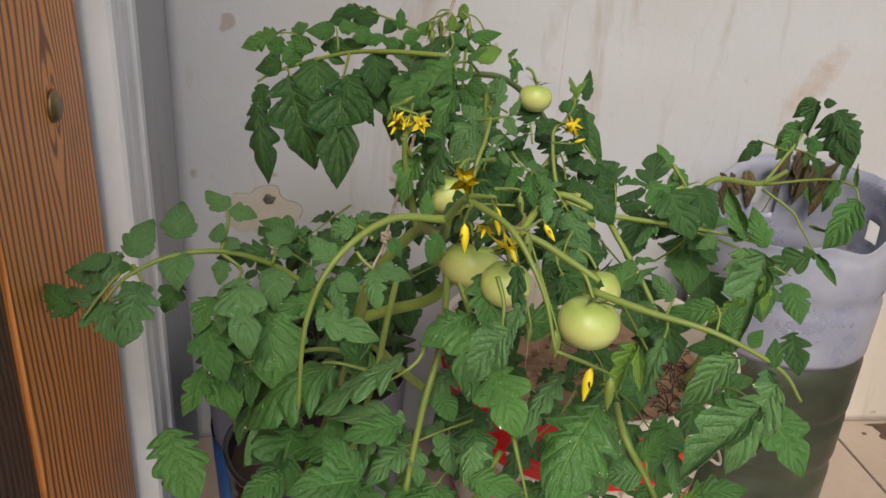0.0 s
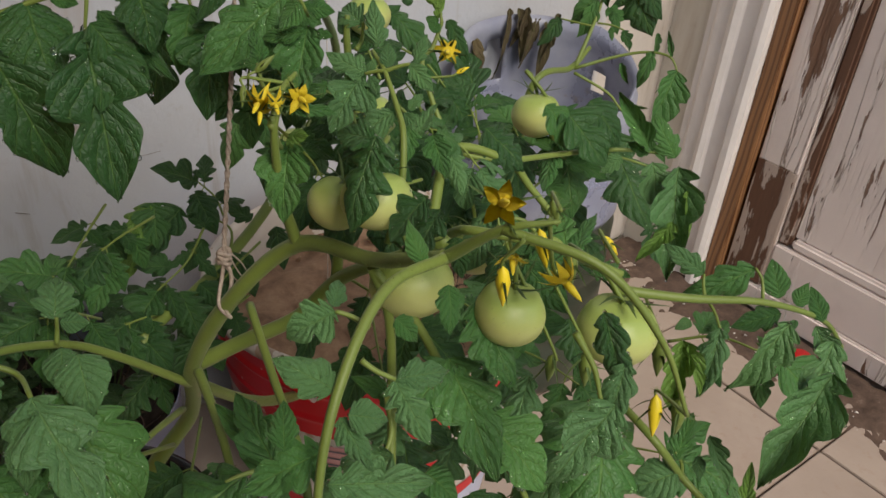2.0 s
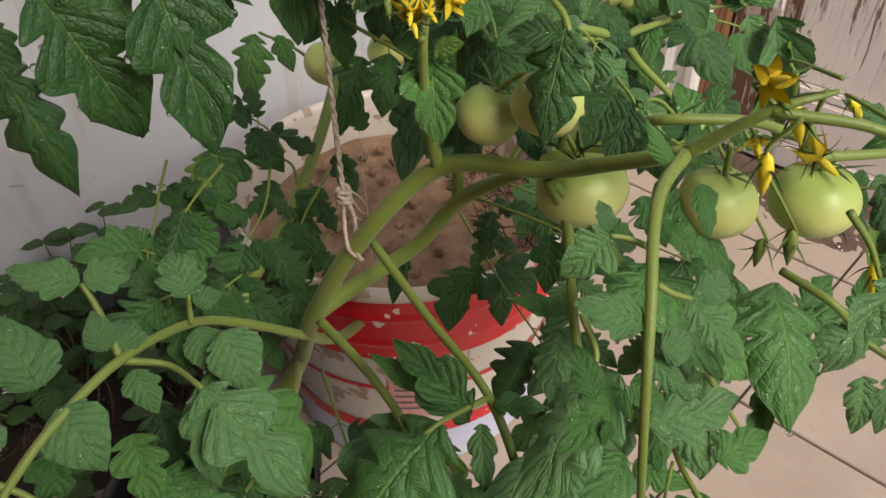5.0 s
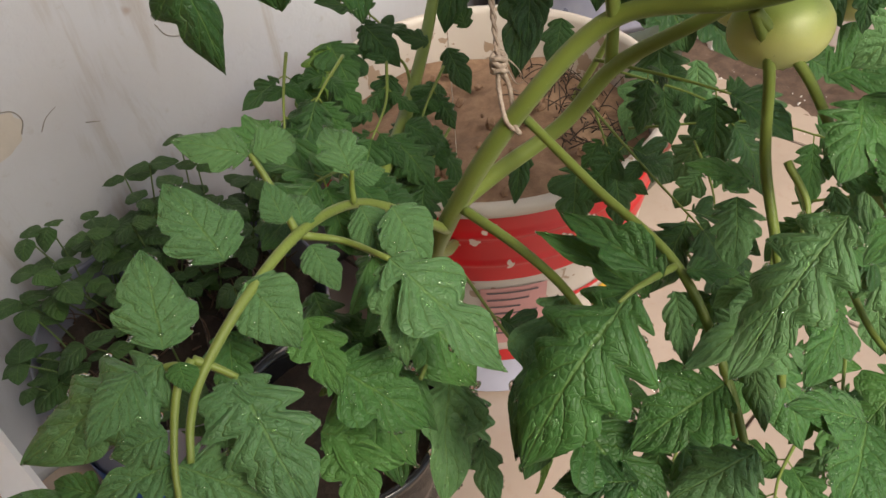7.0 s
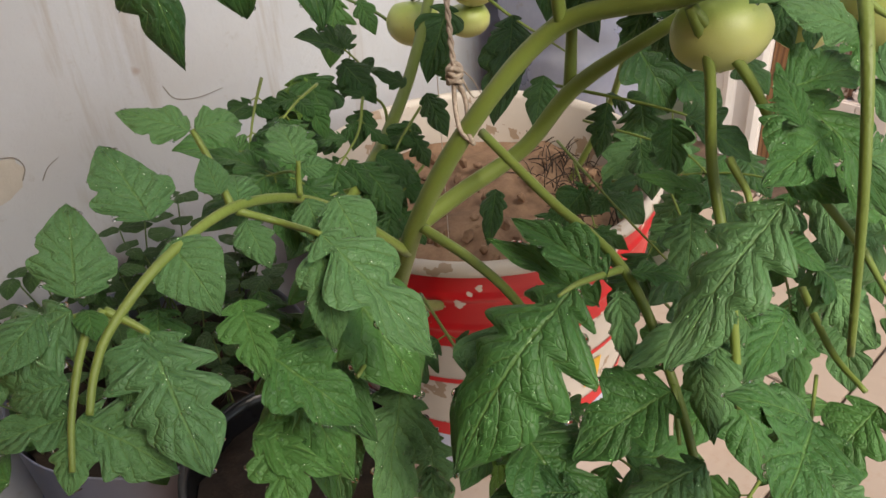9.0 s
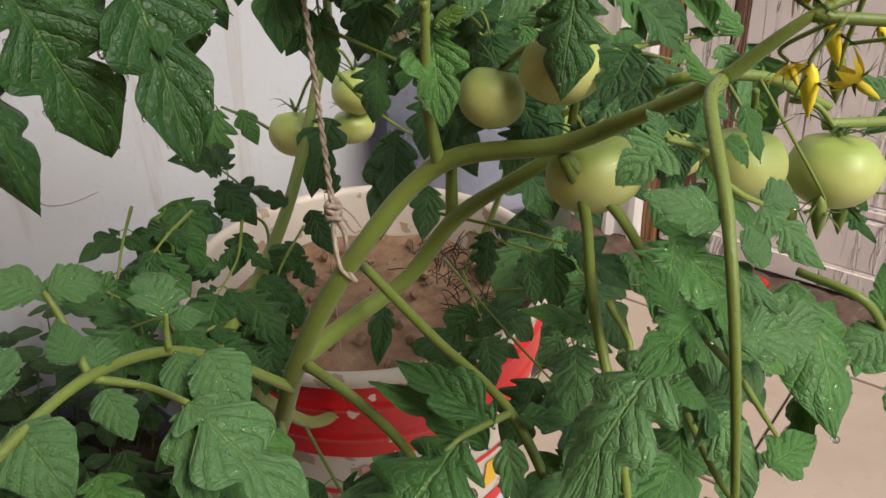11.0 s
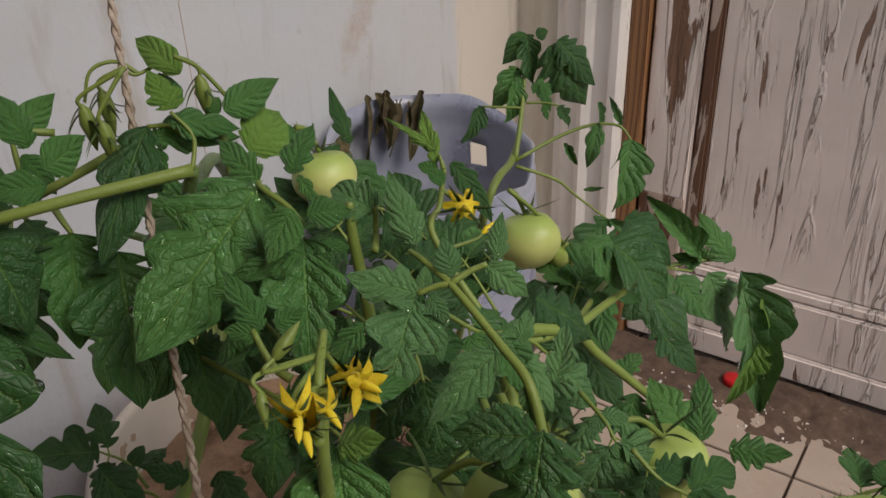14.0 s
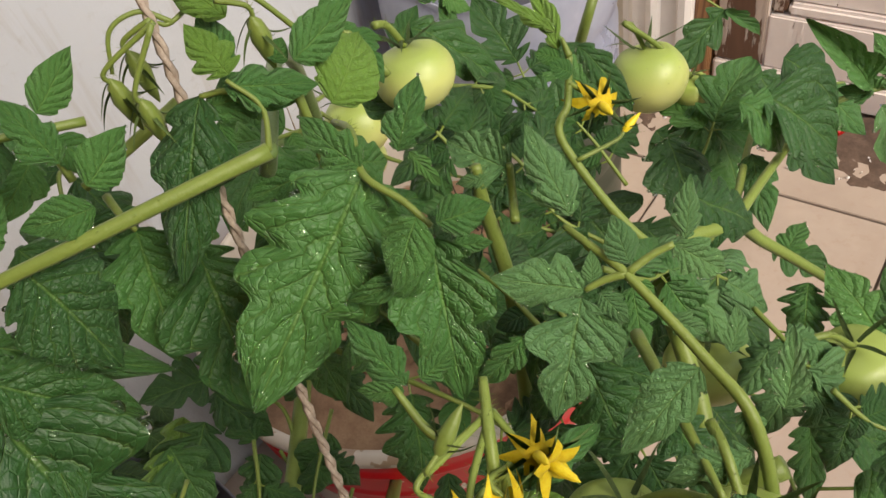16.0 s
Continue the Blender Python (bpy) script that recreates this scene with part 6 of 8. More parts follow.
leaflet(lf, (0.111, -0.021, 0.733), (0.108, -0.014, 0.737), "green", "small", 1.20, (-0.453, -0.290, 0.843), 6)
leaflet(lf, (0.108, -0.027, 0.730), (0.104, -0.023, 0.737), "green", "small", 1.20, (-0.451, -0.281, 0.847), 6)
tomato(plant, (-0.009, -0.100, 0.676), 0.0155, (0.300, -0.100, 0.900), (0.000, -0.120, 0.700), 1)
tomato(plant, (-0.006, -0.133, 0.694), 0.018, (0.200, 0.200, 0.900), (0.012, -0.115, 0.715), 0)
tomato(plant, (0.012, -0.142, 0.642), 0.0228, (0.100, 0.300, 0.900), (0.010, -0.125, 0.667), 2)
tomato(plant, (0.026, -0.203, 0.657), 0.0175, (0.100, 0.000, 1.000), (0.020, -0.205, 0.690), 1)
tomato(plant, (0.079, -0.227, 0.641), 0.0208, (0.100, 0.050, 1.000), (0.070, -0.205, 0.672), 0)
tomato(plant, (0.115, -0.137, 0.618), 0.0185, (0.000, 0.200, 1.000), (0.100, -0.120, 0.645), 1)
tomato(plant, (0.105, -0.085, 0.600), 0.019, (0.100, 0.100, 1.000), (0.100, -0.080, 0.640), 2)
part("truss", tube([(0.030, -0.150, 0.672), (0.020, -0.175, 0.690), (0.045, -0.200, 0.688), (0.070, -0.210, 0.675), (0.085, -0.218, 0.667)], 0.0026, 0.0022, 9, 9, None, 0.1, 4), MAT_STEM, plant, "", True)
flower(plant, (-0.044, -0.089, 0.730), (-0.4, -0.6, -0.5), 0.0075, 0, (-0.030, -0.085, 0.733))
flower(plant, (-0.025, -0.090, 0.736), (-0.3, -0.5, 0.5), 0.0075, 0, (-0.030, -0.085, 0.733))
flower(plant, (-0.037, -0.091, 0.733), (-0.2, -0.8, -0.3), 0.007, 0, (-0.030, -0.085, 0.733))
flower(plant, (-0.010, -0.225, 0.738), (-0.35, -0.75, 0.55), 0.0105, 1, (-0.006, -0.228, 0.728))
flower(plant, (0.018, -0.240, 0.700), (0.2, -0.8, -0.5), 0.0105, 0, (0.002, -0.24, 0.735))
flower(plant, (0.005, -0.220, 0.706), (-0.3, -0.5, -0.6), 0.0085, 1, (0.0, -0.236, 0.727))
bud(plant, (0.009, -0.230, 0.721), (0.15, -0.3, -1), 0.013, (0.004, -0.243, 0.735), True)
bud(plant, (-0.010, -0.231, 0.710), (0.05, -0.1, -1), 0.014, (-0.008, -0.238, 0.728), True)
bud(plant, (0.038, -0.240, 0.715), (0.5, -0.3, -0.7), 0.009, (0.02, -0.262, 0.722), True)
bud(plant, (0.030, -0.230, 0.704), (0.1, -0.1, -1), 0.015, (0.012, -0.262, 0.722))
bud(plant, (0.025, -0.220, 0.726), (0.2, -0.2, -1), 0.010, (0.004, -0.243, 0.74))
bud(plant, (0.071, -0.264, 0.626), (-0.2, -0.3, -1), 0.016, (0.035, -0.30, 0.665), True)
bud(plant, (0.083, -0.270, 0.623), (0, -0.1, -1), 0.017, (0.035, -0.30, 0.665))
bud(plant, (0.057, -0.229, 0.634), (0.05, -0.1, -1), 0.016, (0.04, -0.20, 0.688))
bud(plant, (0.040, -0.222, 0.636), (0, 0, -1), 0.013, (0.03, -0.19, 0.688))
bud(plant, (0.128, -0.224, 0.607), (0.05, -0.1, -1), 0.019, (0.10, -0.222, 0.655))
flower(plant, (-0.044, -0.087, 0.734), (-0.5, -0.5, -0.2), 0.0085, 0, (-0.020, -0.075, 0.735))
flower(plant, (-0.025, -0.093, 0.735), (-0.1, -0.7, 0.1), 0.0085, 1, (-0.020, -0.075, 0.735))
bud(plant, (-0.038, -0.075, 0.745), (0.8, -0.1, 0.6), 0.0095, (-0.020, -0.075, 0.735))
bud(plant, (-0.046, -0.076, 0.738), (-0.3, -0.4, -0.7), 0.008, (-0.020, -0.075, 0.735))
part("truss", tube([(-0.038, -0.087, 0.722), (-0.028, -0.080, 0.735), (-0.015, -0.070, 0.738)], 0.0018, 0.0012, 9, 9, None, 0.1, 6), MAT_STEM, plant, "", True)
flower(plant, (0.107, -0.038, 0.721), (-0.5, -0.6, 0.2), 0.0105, 0, (0.107, -0.026, 0.727))
bud(plant, (0.111, -0.045, 0.709), (0.8, -0.3, 0.4), 0.007, (0.094, -0.035, 0.705), True)

# ---- the taller shoot behind, over the bucket ----
back_plant = thing("tomato_plant", "tall tomato shoot with drooping dark leaves over the bucket", "tomato plant")
part("main_stem", tube([(0.110, 0.170, 0.268), (0.020, 0.100, 0.360), (-0.060, 0.050, 0.470), (-0.080, 0.046, 0.512), (-0.030, 0.075, 0.517), (0.005, 0.097, 0.521), (0.060, 0.130, 0.540), (0.120, 0.165, 0.582), (0.165, 0.190, 0.625)], 0.0052, 0.004, 9, 9, None, 0.1, 3), MAT_STEM, back_plant, "", True)
part("upright_stem", tube([(0.150, 0.185, 0.605), (0.159, 0.182, 0.596), (0.141, 0.159, 0.665), (0.076, 0.086, 0.729), (0.014, 0.023, 0.748), (0.005, 0.006, 0.766)], 0.0042, 0.0023, 9, 9, None, 0.1, 2), MAT_STEM_DARK, back_plant, "", True)
part("stem", tube([(0.152, 0.182, 0.598), (0.098, 0.160, 0.647), (0.051, 0.132, 0.686)], 0.0028, 0.0022, 9, 9, None, 0.1, 1), MAT_STEM_DARK, back_plant, "", True)
lf = part("leaf", tube([(0.005, 0.006, 0.766), (-0.037, 0.030, 0.763), (-0.075, 0.056, 0.756), (-0.116, 0.073, 0.742), (-0.145, 0.076, 0.731), (-0.160, 0.077, 0.722)], 0.0024, 0.0010, 8, 8, None, 0.05, 3), MAT_STEM, back_plant, "dark wet compound leaf with hanging leaflets", True)
part("stalk", tube([(-0.076, 0.056, 0.756), (-0.079, 0.054, 0.744), (-0.082, 0.053, 0.732)], 0.0014, 0.001, 6, 4), MAT_STEM, lf, "", True)
part("stalk", tube([(-0.135, 0.073, 0.736), (-0.131, 0.071, 0.734), (-0.131, 0.070, 0.727)], 0.0012, 0.0009, 6, 4), MAT_STEM, lf, "", True)
part("stalk", tube([(-0.086, 0.060, 0.757), (-0.087, 0.063, 0.768), (-0.088, 0.066, 0.775)], 0.0011, 0.0008, 6, 4), MAT_STEM, lf, "", True)
leaflet(lf, (-0.131, 0.070, 0.729), (-0.113, 0.033, 0.653), "dark", "big", 0.84, (-0.100, -0.902, 0.421), 5, drops=True)
leaflet(lf, (-0.082, 0.053, 0.733), (-0.091, 0.014, 0.647), "dark", "big", 0.82, (-0.100, -0.902, 0.421), 1, drops=True)
leaflet(lf, (-0.160, 0.067, 0.707), (-0.153, 0.035, 0.639), "dark", "big", 0.62, (-0.100, -0.902, 0.421), 2, drops=True)
leaflet(lf, (-0.156, 0.074, 0.721), (-0.153, 0.060, 0.692), "dark", "mid", 1.00, (-0.100, -0.902, 0.421), 2, drops=True)
leaflet(lf, (-0.106, 0.070, 0.747), (-0.107, 0.050, 0.703), "dark", "oval", 1.25, (-0.100, -0.902, 0.421), 0, drops=True)
leaflet(lf, (-0.079, 0.051, 0.737), (-0.057, 0.030, 0.699), "dark", "mid", 0.85, (-0.100, -0.902, 0.421), 5, drops=True)
leaflet(lf, (-0.072, 0.058, 0.741), (-0.043, 0.036, 0.702), "dark", "mid", 0.55, (-0.100, -0.902, 0.421), 3, drops=True)
leaflet(lf, (-0.054, 0.044, 0.759), (-0.048, 0.028, 0.725), "dark", "oval", 1.20, (-0.100, -0.902, 0.421), 1, drops=True)
leaflet(lf, (-0.137, 0.074, 0.740), (-0.163, 0.075, 0.735), "dark", "oval", 1.10, (-0.100, -0.902, 0.421), 6, drops=True)
leaflet(lf, (-0.134, 0.073, 0.740), (-0.115, 0.077, 0.751), "green", "oval", 1.00, (-0.100, -0.902, 0.421), 4, drops=True)
leaflet(lf, (-0.109, 0.072, 0.752), (-0.132, 0.081, 0.765), "green", "oval", 0.95, (-0.100, -0.902, 0.421), 2, drops=True)
leaflet(lf, (-0.089, 0.065, 0.773), (-0.114, 0.069, 0.774), "green", "oval", 1.10, (-0.100, -0.902, 0.421), 0, drops=True)
leaflet(lf, (-0.086, 0.064, 0.775), (-0.068, 0.065, 0.780), "green", "oval", 1.20, (-0.100, -0.902, 0.421), 5, drops=True)
leaflet(lf, (-0.064, 0.054, 0.764), (-0.067, 0.063, 0.783), "green", "oval", 1.20, (-0.100, -0.902, 0.421), 3, drops=True)
leaflet(lf, (-0.062, 0.053, 0.766), (-0.045, 0.055, 0.774), "green", "oval", 1.10, (-0.100, -0.902, 0.421), 1, drops=True)
leaflet(lf, (-0.095, 0.064, 0.749), (-0.080, 0.061, 0.747), "green", "oval", 1.00, (-0.100, -0.902, 0.421), 6, drops=True)
leaflet(lf, (-0.102, 0.082, 0.755), (-0.061, 0.079, 0.759), "green", "mid", 0.80, (-0.100, -0.902, 0.421), 4, drops=True)
leaflet(lf, (-0.033, 0.033, 0.768), (-0.050, 0.037, 0.771), "green", "oval", 1.10, (-0.100, -0.902, 0.421), 2, drops=True)
leaflet(lf, (-0.031, 0.035, 0.773), (-0.014, 0.035, 0.777), "green", "oval", 1.20, (-0.100, -0.902, 0.421), 0, drops=True)
leaflet(lf, (-0.032, 0.039, 0.780), (-0.034, 0.047, 0.798), "green", "mid", 1.00, (-0.100, -0.902, 0.421), 5, drops=True)
lf = part("leaf", tube([(-0.016, 0.051, 0.778), (-0.036, 0.060, 0.784), (-0.067, 0.078, 0.793)], 0.0014, 0.0009, 7, 7, None, 0.0, 2), MAT_STEM, back_plant, "", True)
leaflet(lf, (-0.050, 0.069, 0.786), (-0.076, 0.071, 0.785), "dark", "oval", 1.20, (-0.100, -0.902, 0.421), 3, drops=True)
leaflet(lf, (-0.067, 0.078, 0.792), (-0.084, 0.075, 0.783), "dark", "oval", 1.20, (-0.100, -0.902, 0.421), 1, drops=True)
leaflet(lf, (-0.075, 0.079, 0.785), (-0.096, 0.078, 0.779), "dark", "oval", 1.20, (-0.100, -0.902, 0.421), 6, drops=True)
leaflet(lf, (-0.036, 0.061, 0.785), (-0.047, 0.057, 0.774), "dark", "oval", 1.20, (-0.100, -0.902, 0.421), 4, drops=True)
lf = part("leaf", tube([(0.022, 0.009, 0.779), (0.020, 0.005, 0.761), (0.020, 0.007, 0.727)], 0.0015, 0.001, 7, 7, None, 0.0, 2), MAT_STEM, back_plant, "", True)
leaflet(lf, (0.029, 0.004, 0.765), (0.052, 0.004, 0.776), "young", "oval", 1.30, (-0.249, -0.798, 0.549), 2)
leaflet(lf, (0.025, 0.009, 0.781), (0.049, 0.005, 0.785), "green", "oval", 0.80, (-0.249, -0.798, 0.549), 0)
leaflet(lf, (0.018, 0.005, 0.751), (-0.003, 0.011, 0.751), "green", "oval", 1.10, (-0.249, -0.798, 0.549), 5)
leaflet(lf, (0.025, 0.004, 0.746), (0.040, -0.005, 0.739), "green", "oval", 1.20, (-0.249, -0.798, 0.549), 3)
leaflet(lf, (0.016, 0.007, 0.741), (-0.010, 0.011, 0.736), "dark", "mid", 1.10, (-0.249, -0.798, 0.549), 1)
leaflet(lf, (-0.014, 0.033, 0.735), (-0.035, 0.008, 0.690), "dark", "big", 1.00, (-0.249, -0.798, 0.549), 1)
leaflet(lf, (0.022, 0.008, 0.715), (0.015, -0.014, 0.679), "dark", "big", 1.00, (-0.249, -0.798, 0.549), 5)
leaflet(lf, (0.023, 0.005, 0.742), (0.034, -0.012, 0.723), "green", "mid", 1.10, (-0.249, -0.798, 0.549), 2)
leaflet(lf, (0.014, 0.009, 0.732), (0.002, -0.004, 0.708), "dark", "mid", 1.10, (-0.249, -0.798, 0.549), 0)
lf = part("leaf", tube([(0.012, 0.052, 0.764), (-0.021, 0.066, 0.752)], 0.0022, 0.0016, 7, 6, None, 0.0, 2), MAT_STEM, back_plant, "", True)
leaflet(lf, (-0.025, 0.079, 0.762), (-0.044, 0.076, 0.752), "green", "oval", 1.10, (-0.201, -0.803, 0.562), 1)
leaflet(lf, (-0.017, 0.078, 0.764), (-0.011, 0.067, 0.751), "green", "oval", 1.00, (-0.201, -0.803, 0.562), 6)
leaflet(lf, (-0.016, 0.080, 0.772), (0.004, 0.081, 0.780), "green", "oval", 0.90, (-0.201, -0.803, 0.562), 4)
leaflet(lf, (-0.046, 0.069, 0.748), (-0.042, 0.047, 0.718), "dark", "oval", 1.00, (-0.201, -0.803, 0.562), 2)
leaflet(lf, (-0.021, 0.049, 0.741), (-0.039, 0.031, 0.710), "green", "big", 1.05, (-0.201, -0.803, 0.562), 1)
leaflet(lf, (-0.069, 0.057, 0.730), (-0.044, 0.046, 0.724), "dark", "oval", 0.70, (-0.201, -0.803, 0.562), 5)
leaflet(lf, (-0.072, 0.055, 0.727), (-0.088, 0.035, 0.693), "dark", "big", 1.10, (-0.201, -0.803, 0.562), 0)
part("stalk", tube([(-0.020, 0.074, 0.751), (-0.019, 0.078, 0.762), (-0.017, 0.081, 0.773)], 0.0014, 0.0009, 6, 4), MAT_STEM, lf, "", True)
part("stalk", tube([(-0.018, 0.063, 0.747), (-0.021, 0.053, 0.745), (-0.021, 0.049, 0.741)], 0.0014, 0.0009, 6, 4), MAT_STEM, lf, "", True)
lf = part("leaf", tube([(0.014, 0.016, 0.768), (0.011, 0.021, 0.777), (0.005, 0.027, 0.778)], 0.001, 0.0008, 7, 7, None, 0.0, 2), MAT_STEM, back_plant, "", True)
leaflet(lf, (0.005, 0.027, 0.778), (-0.030, 0.020, 0.745), "dark", "mid", 0.75, (-0.469, -0.625, 0.625), 3)
leaflet(lf, (0.004, 0.026, 0.775), (0.028, 0.007, 0.774), "green", "mid", 0.80, (-0.469, -0.625, 0.625), 1)
leaflet(lf, (0.015, 0.023, 0.782), (0.017, 0.034, 0.795), "green", "oval", 1.00, (-0.469, -0.625, 0.625), 6)
leaflet(lf, (0.023, 0.015, 0.780), (0.029, 0.015, 0.784), "green", "small", 1.20, (-0.469, -0.625, 0.625), 4)
leaflet(lf, (0.021, 0.025, 0.793), (0.018, 0.043, 0.809), "young", "oval", 0.75, (-0.469, -0.625, 0.625), 2)
leaflet(lf, (0.005, 0.023, 0.771), (0.001, 0.017, 0.762), "green", "mid", 0.80, (-0.469, -0.625, 0.625), 0)
lf = part("leaf", tube([(0.071, 0.022, 0.742), (0.070, 0.031, 0.755), (0.065, 0.039, 0.761)], 0.0014, 0.0009, 7, 7, None, 0.0, 2), MAT_STEM, back_plant, "", True)
leaflet(lf, (0.065, 0.038, 0.760), (0.072, 0.043, 0.769), "green", "mid", 0.90, (-0.469, -0.625, 0.625), 5)
leaflet(lf, (0.070, 0.031, 0.756), (0.066, 0.021, 0.743), "green", "mid", 0.90, (-0.469, -0.625, 0.625), 3)
leaflet(lf, (0.065, 0.037, 0.759), (0.076, 0.025, 0.754), "green", "mid", 0.80, (-0.469, -0.625, 0.625), 1)
lf = part("leaf", tube([(0.005, 0.006, 0.766), (0.010, 0.009, 0.776), (0.007, 0.015, 0.785)], 0.0009, 0.0006, 7, 7), MAT_STEM, back_plant, "", True)
leaflet(lf, (0.007, 0.017, 0.782), (0.023, 0.001, 0.777), "green", "mid", 1.01, (-0.339, -0.465, 0.818), 0)
leaflet(lf, (0.009, 0.016, 0.785), (0.011, 0.026, 0.797), "young", "mid", 1.20, (-0.346, -0.466, 0.814), 3)
lf = part("leaf", tube([(0.045, 0.026, 0.773), (0.037, 0.033, 0.789), (0.028, 0.036, 0.796), (0.014, 0.039, 0.793), (0.011, 0.041, 0.794)], 0.0009, 0.0006, 7, 7), MAT_STEM, back_plant, "", True)
part("flower_stalk", tube([(0.014, 0.039, 0.793), (0.009, 0.044, 0.798), (0.001, 0.048, 0.796), (-0.004, 0.048, 0.786)], 0.0008, 0.0006, 9, 9, None, 0.1, 4), MAT_STEM, back_plant, "", True)
bud(back_plant, (-0.006, 0.046, 0.784), (0.05, -0.05, -1), 0.013, (0.008, 0.037, 0.797))
bud(back_plant, (0.003, 0.047, 0.787), (0.05, -0.05, -1), 0.013, (0.010, 0.041, 0.796))
bud(back_plant, (-0.005, 0.038, 0.779), (0.05, -0.05, -1), 0.013, (0.006, 0.035, 0.798))
bud(back_plant, (0.024, 0.018, 0.791), (0.05, -0.05, -1), 0.013, (0.017, 0.021, 0.801))
tomato(back_plant, (0.132, 0.203, 0.547), 0.0235, (0.200, 0.100, 0.900), (0.155, 0.190, 0.600), 0)
tomato(back_plant, (0.211, 0.205, 0.562), 0.024, (0.000, 0.100, 0.900), (0.175, 0.195, 0.610), 1)
tomato(back_plant, (0.210, 0.214, 0.526), 0.021, (0.000, 0.100, 0.900), (0.175, 0.195, 0.600), 2)
tomato(back_plant, (0.091, 0.029, 0.727), 0.0152, (0.100, 0.200, 0.950), (0.081, 0.033, 0.753), 0)
tomato(back_plant, (0.232, -0.000, 0.639), 0.02, (0.100, 0.200, 0.900), (0.224, 0.010, 0.673), 1)
tomato(back_plant, (0.246, -0.018, 0.626), 0.011, (0.000, 0.100, 0.900), (0.224, 0.010, 0.673), 2)
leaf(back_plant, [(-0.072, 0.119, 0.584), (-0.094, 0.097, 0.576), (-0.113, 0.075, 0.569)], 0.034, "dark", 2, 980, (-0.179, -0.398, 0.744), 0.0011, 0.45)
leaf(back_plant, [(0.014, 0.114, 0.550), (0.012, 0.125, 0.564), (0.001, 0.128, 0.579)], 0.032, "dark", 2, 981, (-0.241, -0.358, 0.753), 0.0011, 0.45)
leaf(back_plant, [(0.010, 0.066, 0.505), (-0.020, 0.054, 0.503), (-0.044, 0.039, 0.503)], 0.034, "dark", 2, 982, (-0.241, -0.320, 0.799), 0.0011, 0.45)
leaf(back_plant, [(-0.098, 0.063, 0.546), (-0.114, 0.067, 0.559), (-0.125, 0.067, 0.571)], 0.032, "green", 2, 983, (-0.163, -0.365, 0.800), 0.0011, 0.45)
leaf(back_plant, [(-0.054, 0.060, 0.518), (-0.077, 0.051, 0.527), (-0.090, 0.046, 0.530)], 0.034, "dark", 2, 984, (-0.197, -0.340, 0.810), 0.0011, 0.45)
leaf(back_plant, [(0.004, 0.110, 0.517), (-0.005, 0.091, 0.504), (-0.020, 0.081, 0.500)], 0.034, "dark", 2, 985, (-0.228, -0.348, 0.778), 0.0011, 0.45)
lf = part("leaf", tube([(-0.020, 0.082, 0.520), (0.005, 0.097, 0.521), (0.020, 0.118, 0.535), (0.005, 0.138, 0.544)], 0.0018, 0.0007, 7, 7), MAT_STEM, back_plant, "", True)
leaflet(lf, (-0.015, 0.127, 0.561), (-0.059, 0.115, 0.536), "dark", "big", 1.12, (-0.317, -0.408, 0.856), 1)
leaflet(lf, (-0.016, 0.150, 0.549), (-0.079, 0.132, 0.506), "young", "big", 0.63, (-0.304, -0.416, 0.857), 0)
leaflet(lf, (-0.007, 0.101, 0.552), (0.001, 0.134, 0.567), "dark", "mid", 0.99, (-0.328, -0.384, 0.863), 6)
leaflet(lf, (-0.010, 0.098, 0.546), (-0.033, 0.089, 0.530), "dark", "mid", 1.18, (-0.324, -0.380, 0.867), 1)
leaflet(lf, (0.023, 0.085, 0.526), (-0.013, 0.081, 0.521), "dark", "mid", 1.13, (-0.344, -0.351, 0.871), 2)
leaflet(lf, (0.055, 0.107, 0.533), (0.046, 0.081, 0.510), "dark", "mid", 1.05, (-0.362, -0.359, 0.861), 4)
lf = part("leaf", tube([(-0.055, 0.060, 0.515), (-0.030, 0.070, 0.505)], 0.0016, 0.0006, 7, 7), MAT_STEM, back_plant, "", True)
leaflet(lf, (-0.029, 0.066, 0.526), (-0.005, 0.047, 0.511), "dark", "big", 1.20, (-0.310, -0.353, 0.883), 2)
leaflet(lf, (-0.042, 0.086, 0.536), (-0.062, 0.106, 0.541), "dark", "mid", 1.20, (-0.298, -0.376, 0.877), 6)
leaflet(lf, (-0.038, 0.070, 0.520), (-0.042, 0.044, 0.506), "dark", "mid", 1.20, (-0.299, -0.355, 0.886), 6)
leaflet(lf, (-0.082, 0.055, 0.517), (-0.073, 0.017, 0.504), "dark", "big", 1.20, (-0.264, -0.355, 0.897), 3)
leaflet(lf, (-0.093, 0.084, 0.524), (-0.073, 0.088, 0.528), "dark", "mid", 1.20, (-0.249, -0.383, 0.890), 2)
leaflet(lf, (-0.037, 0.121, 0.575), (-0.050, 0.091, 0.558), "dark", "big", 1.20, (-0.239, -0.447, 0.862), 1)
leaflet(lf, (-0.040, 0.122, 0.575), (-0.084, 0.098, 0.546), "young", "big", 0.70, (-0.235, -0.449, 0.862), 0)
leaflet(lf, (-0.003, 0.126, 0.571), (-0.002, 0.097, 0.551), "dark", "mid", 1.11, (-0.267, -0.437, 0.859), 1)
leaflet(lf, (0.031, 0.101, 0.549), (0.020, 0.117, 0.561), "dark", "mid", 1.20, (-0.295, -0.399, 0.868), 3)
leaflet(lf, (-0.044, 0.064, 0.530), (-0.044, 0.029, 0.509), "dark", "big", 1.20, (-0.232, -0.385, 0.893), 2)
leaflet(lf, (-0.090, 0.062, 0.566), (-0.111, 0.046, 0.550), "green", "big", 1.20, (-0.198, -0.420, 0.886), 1)
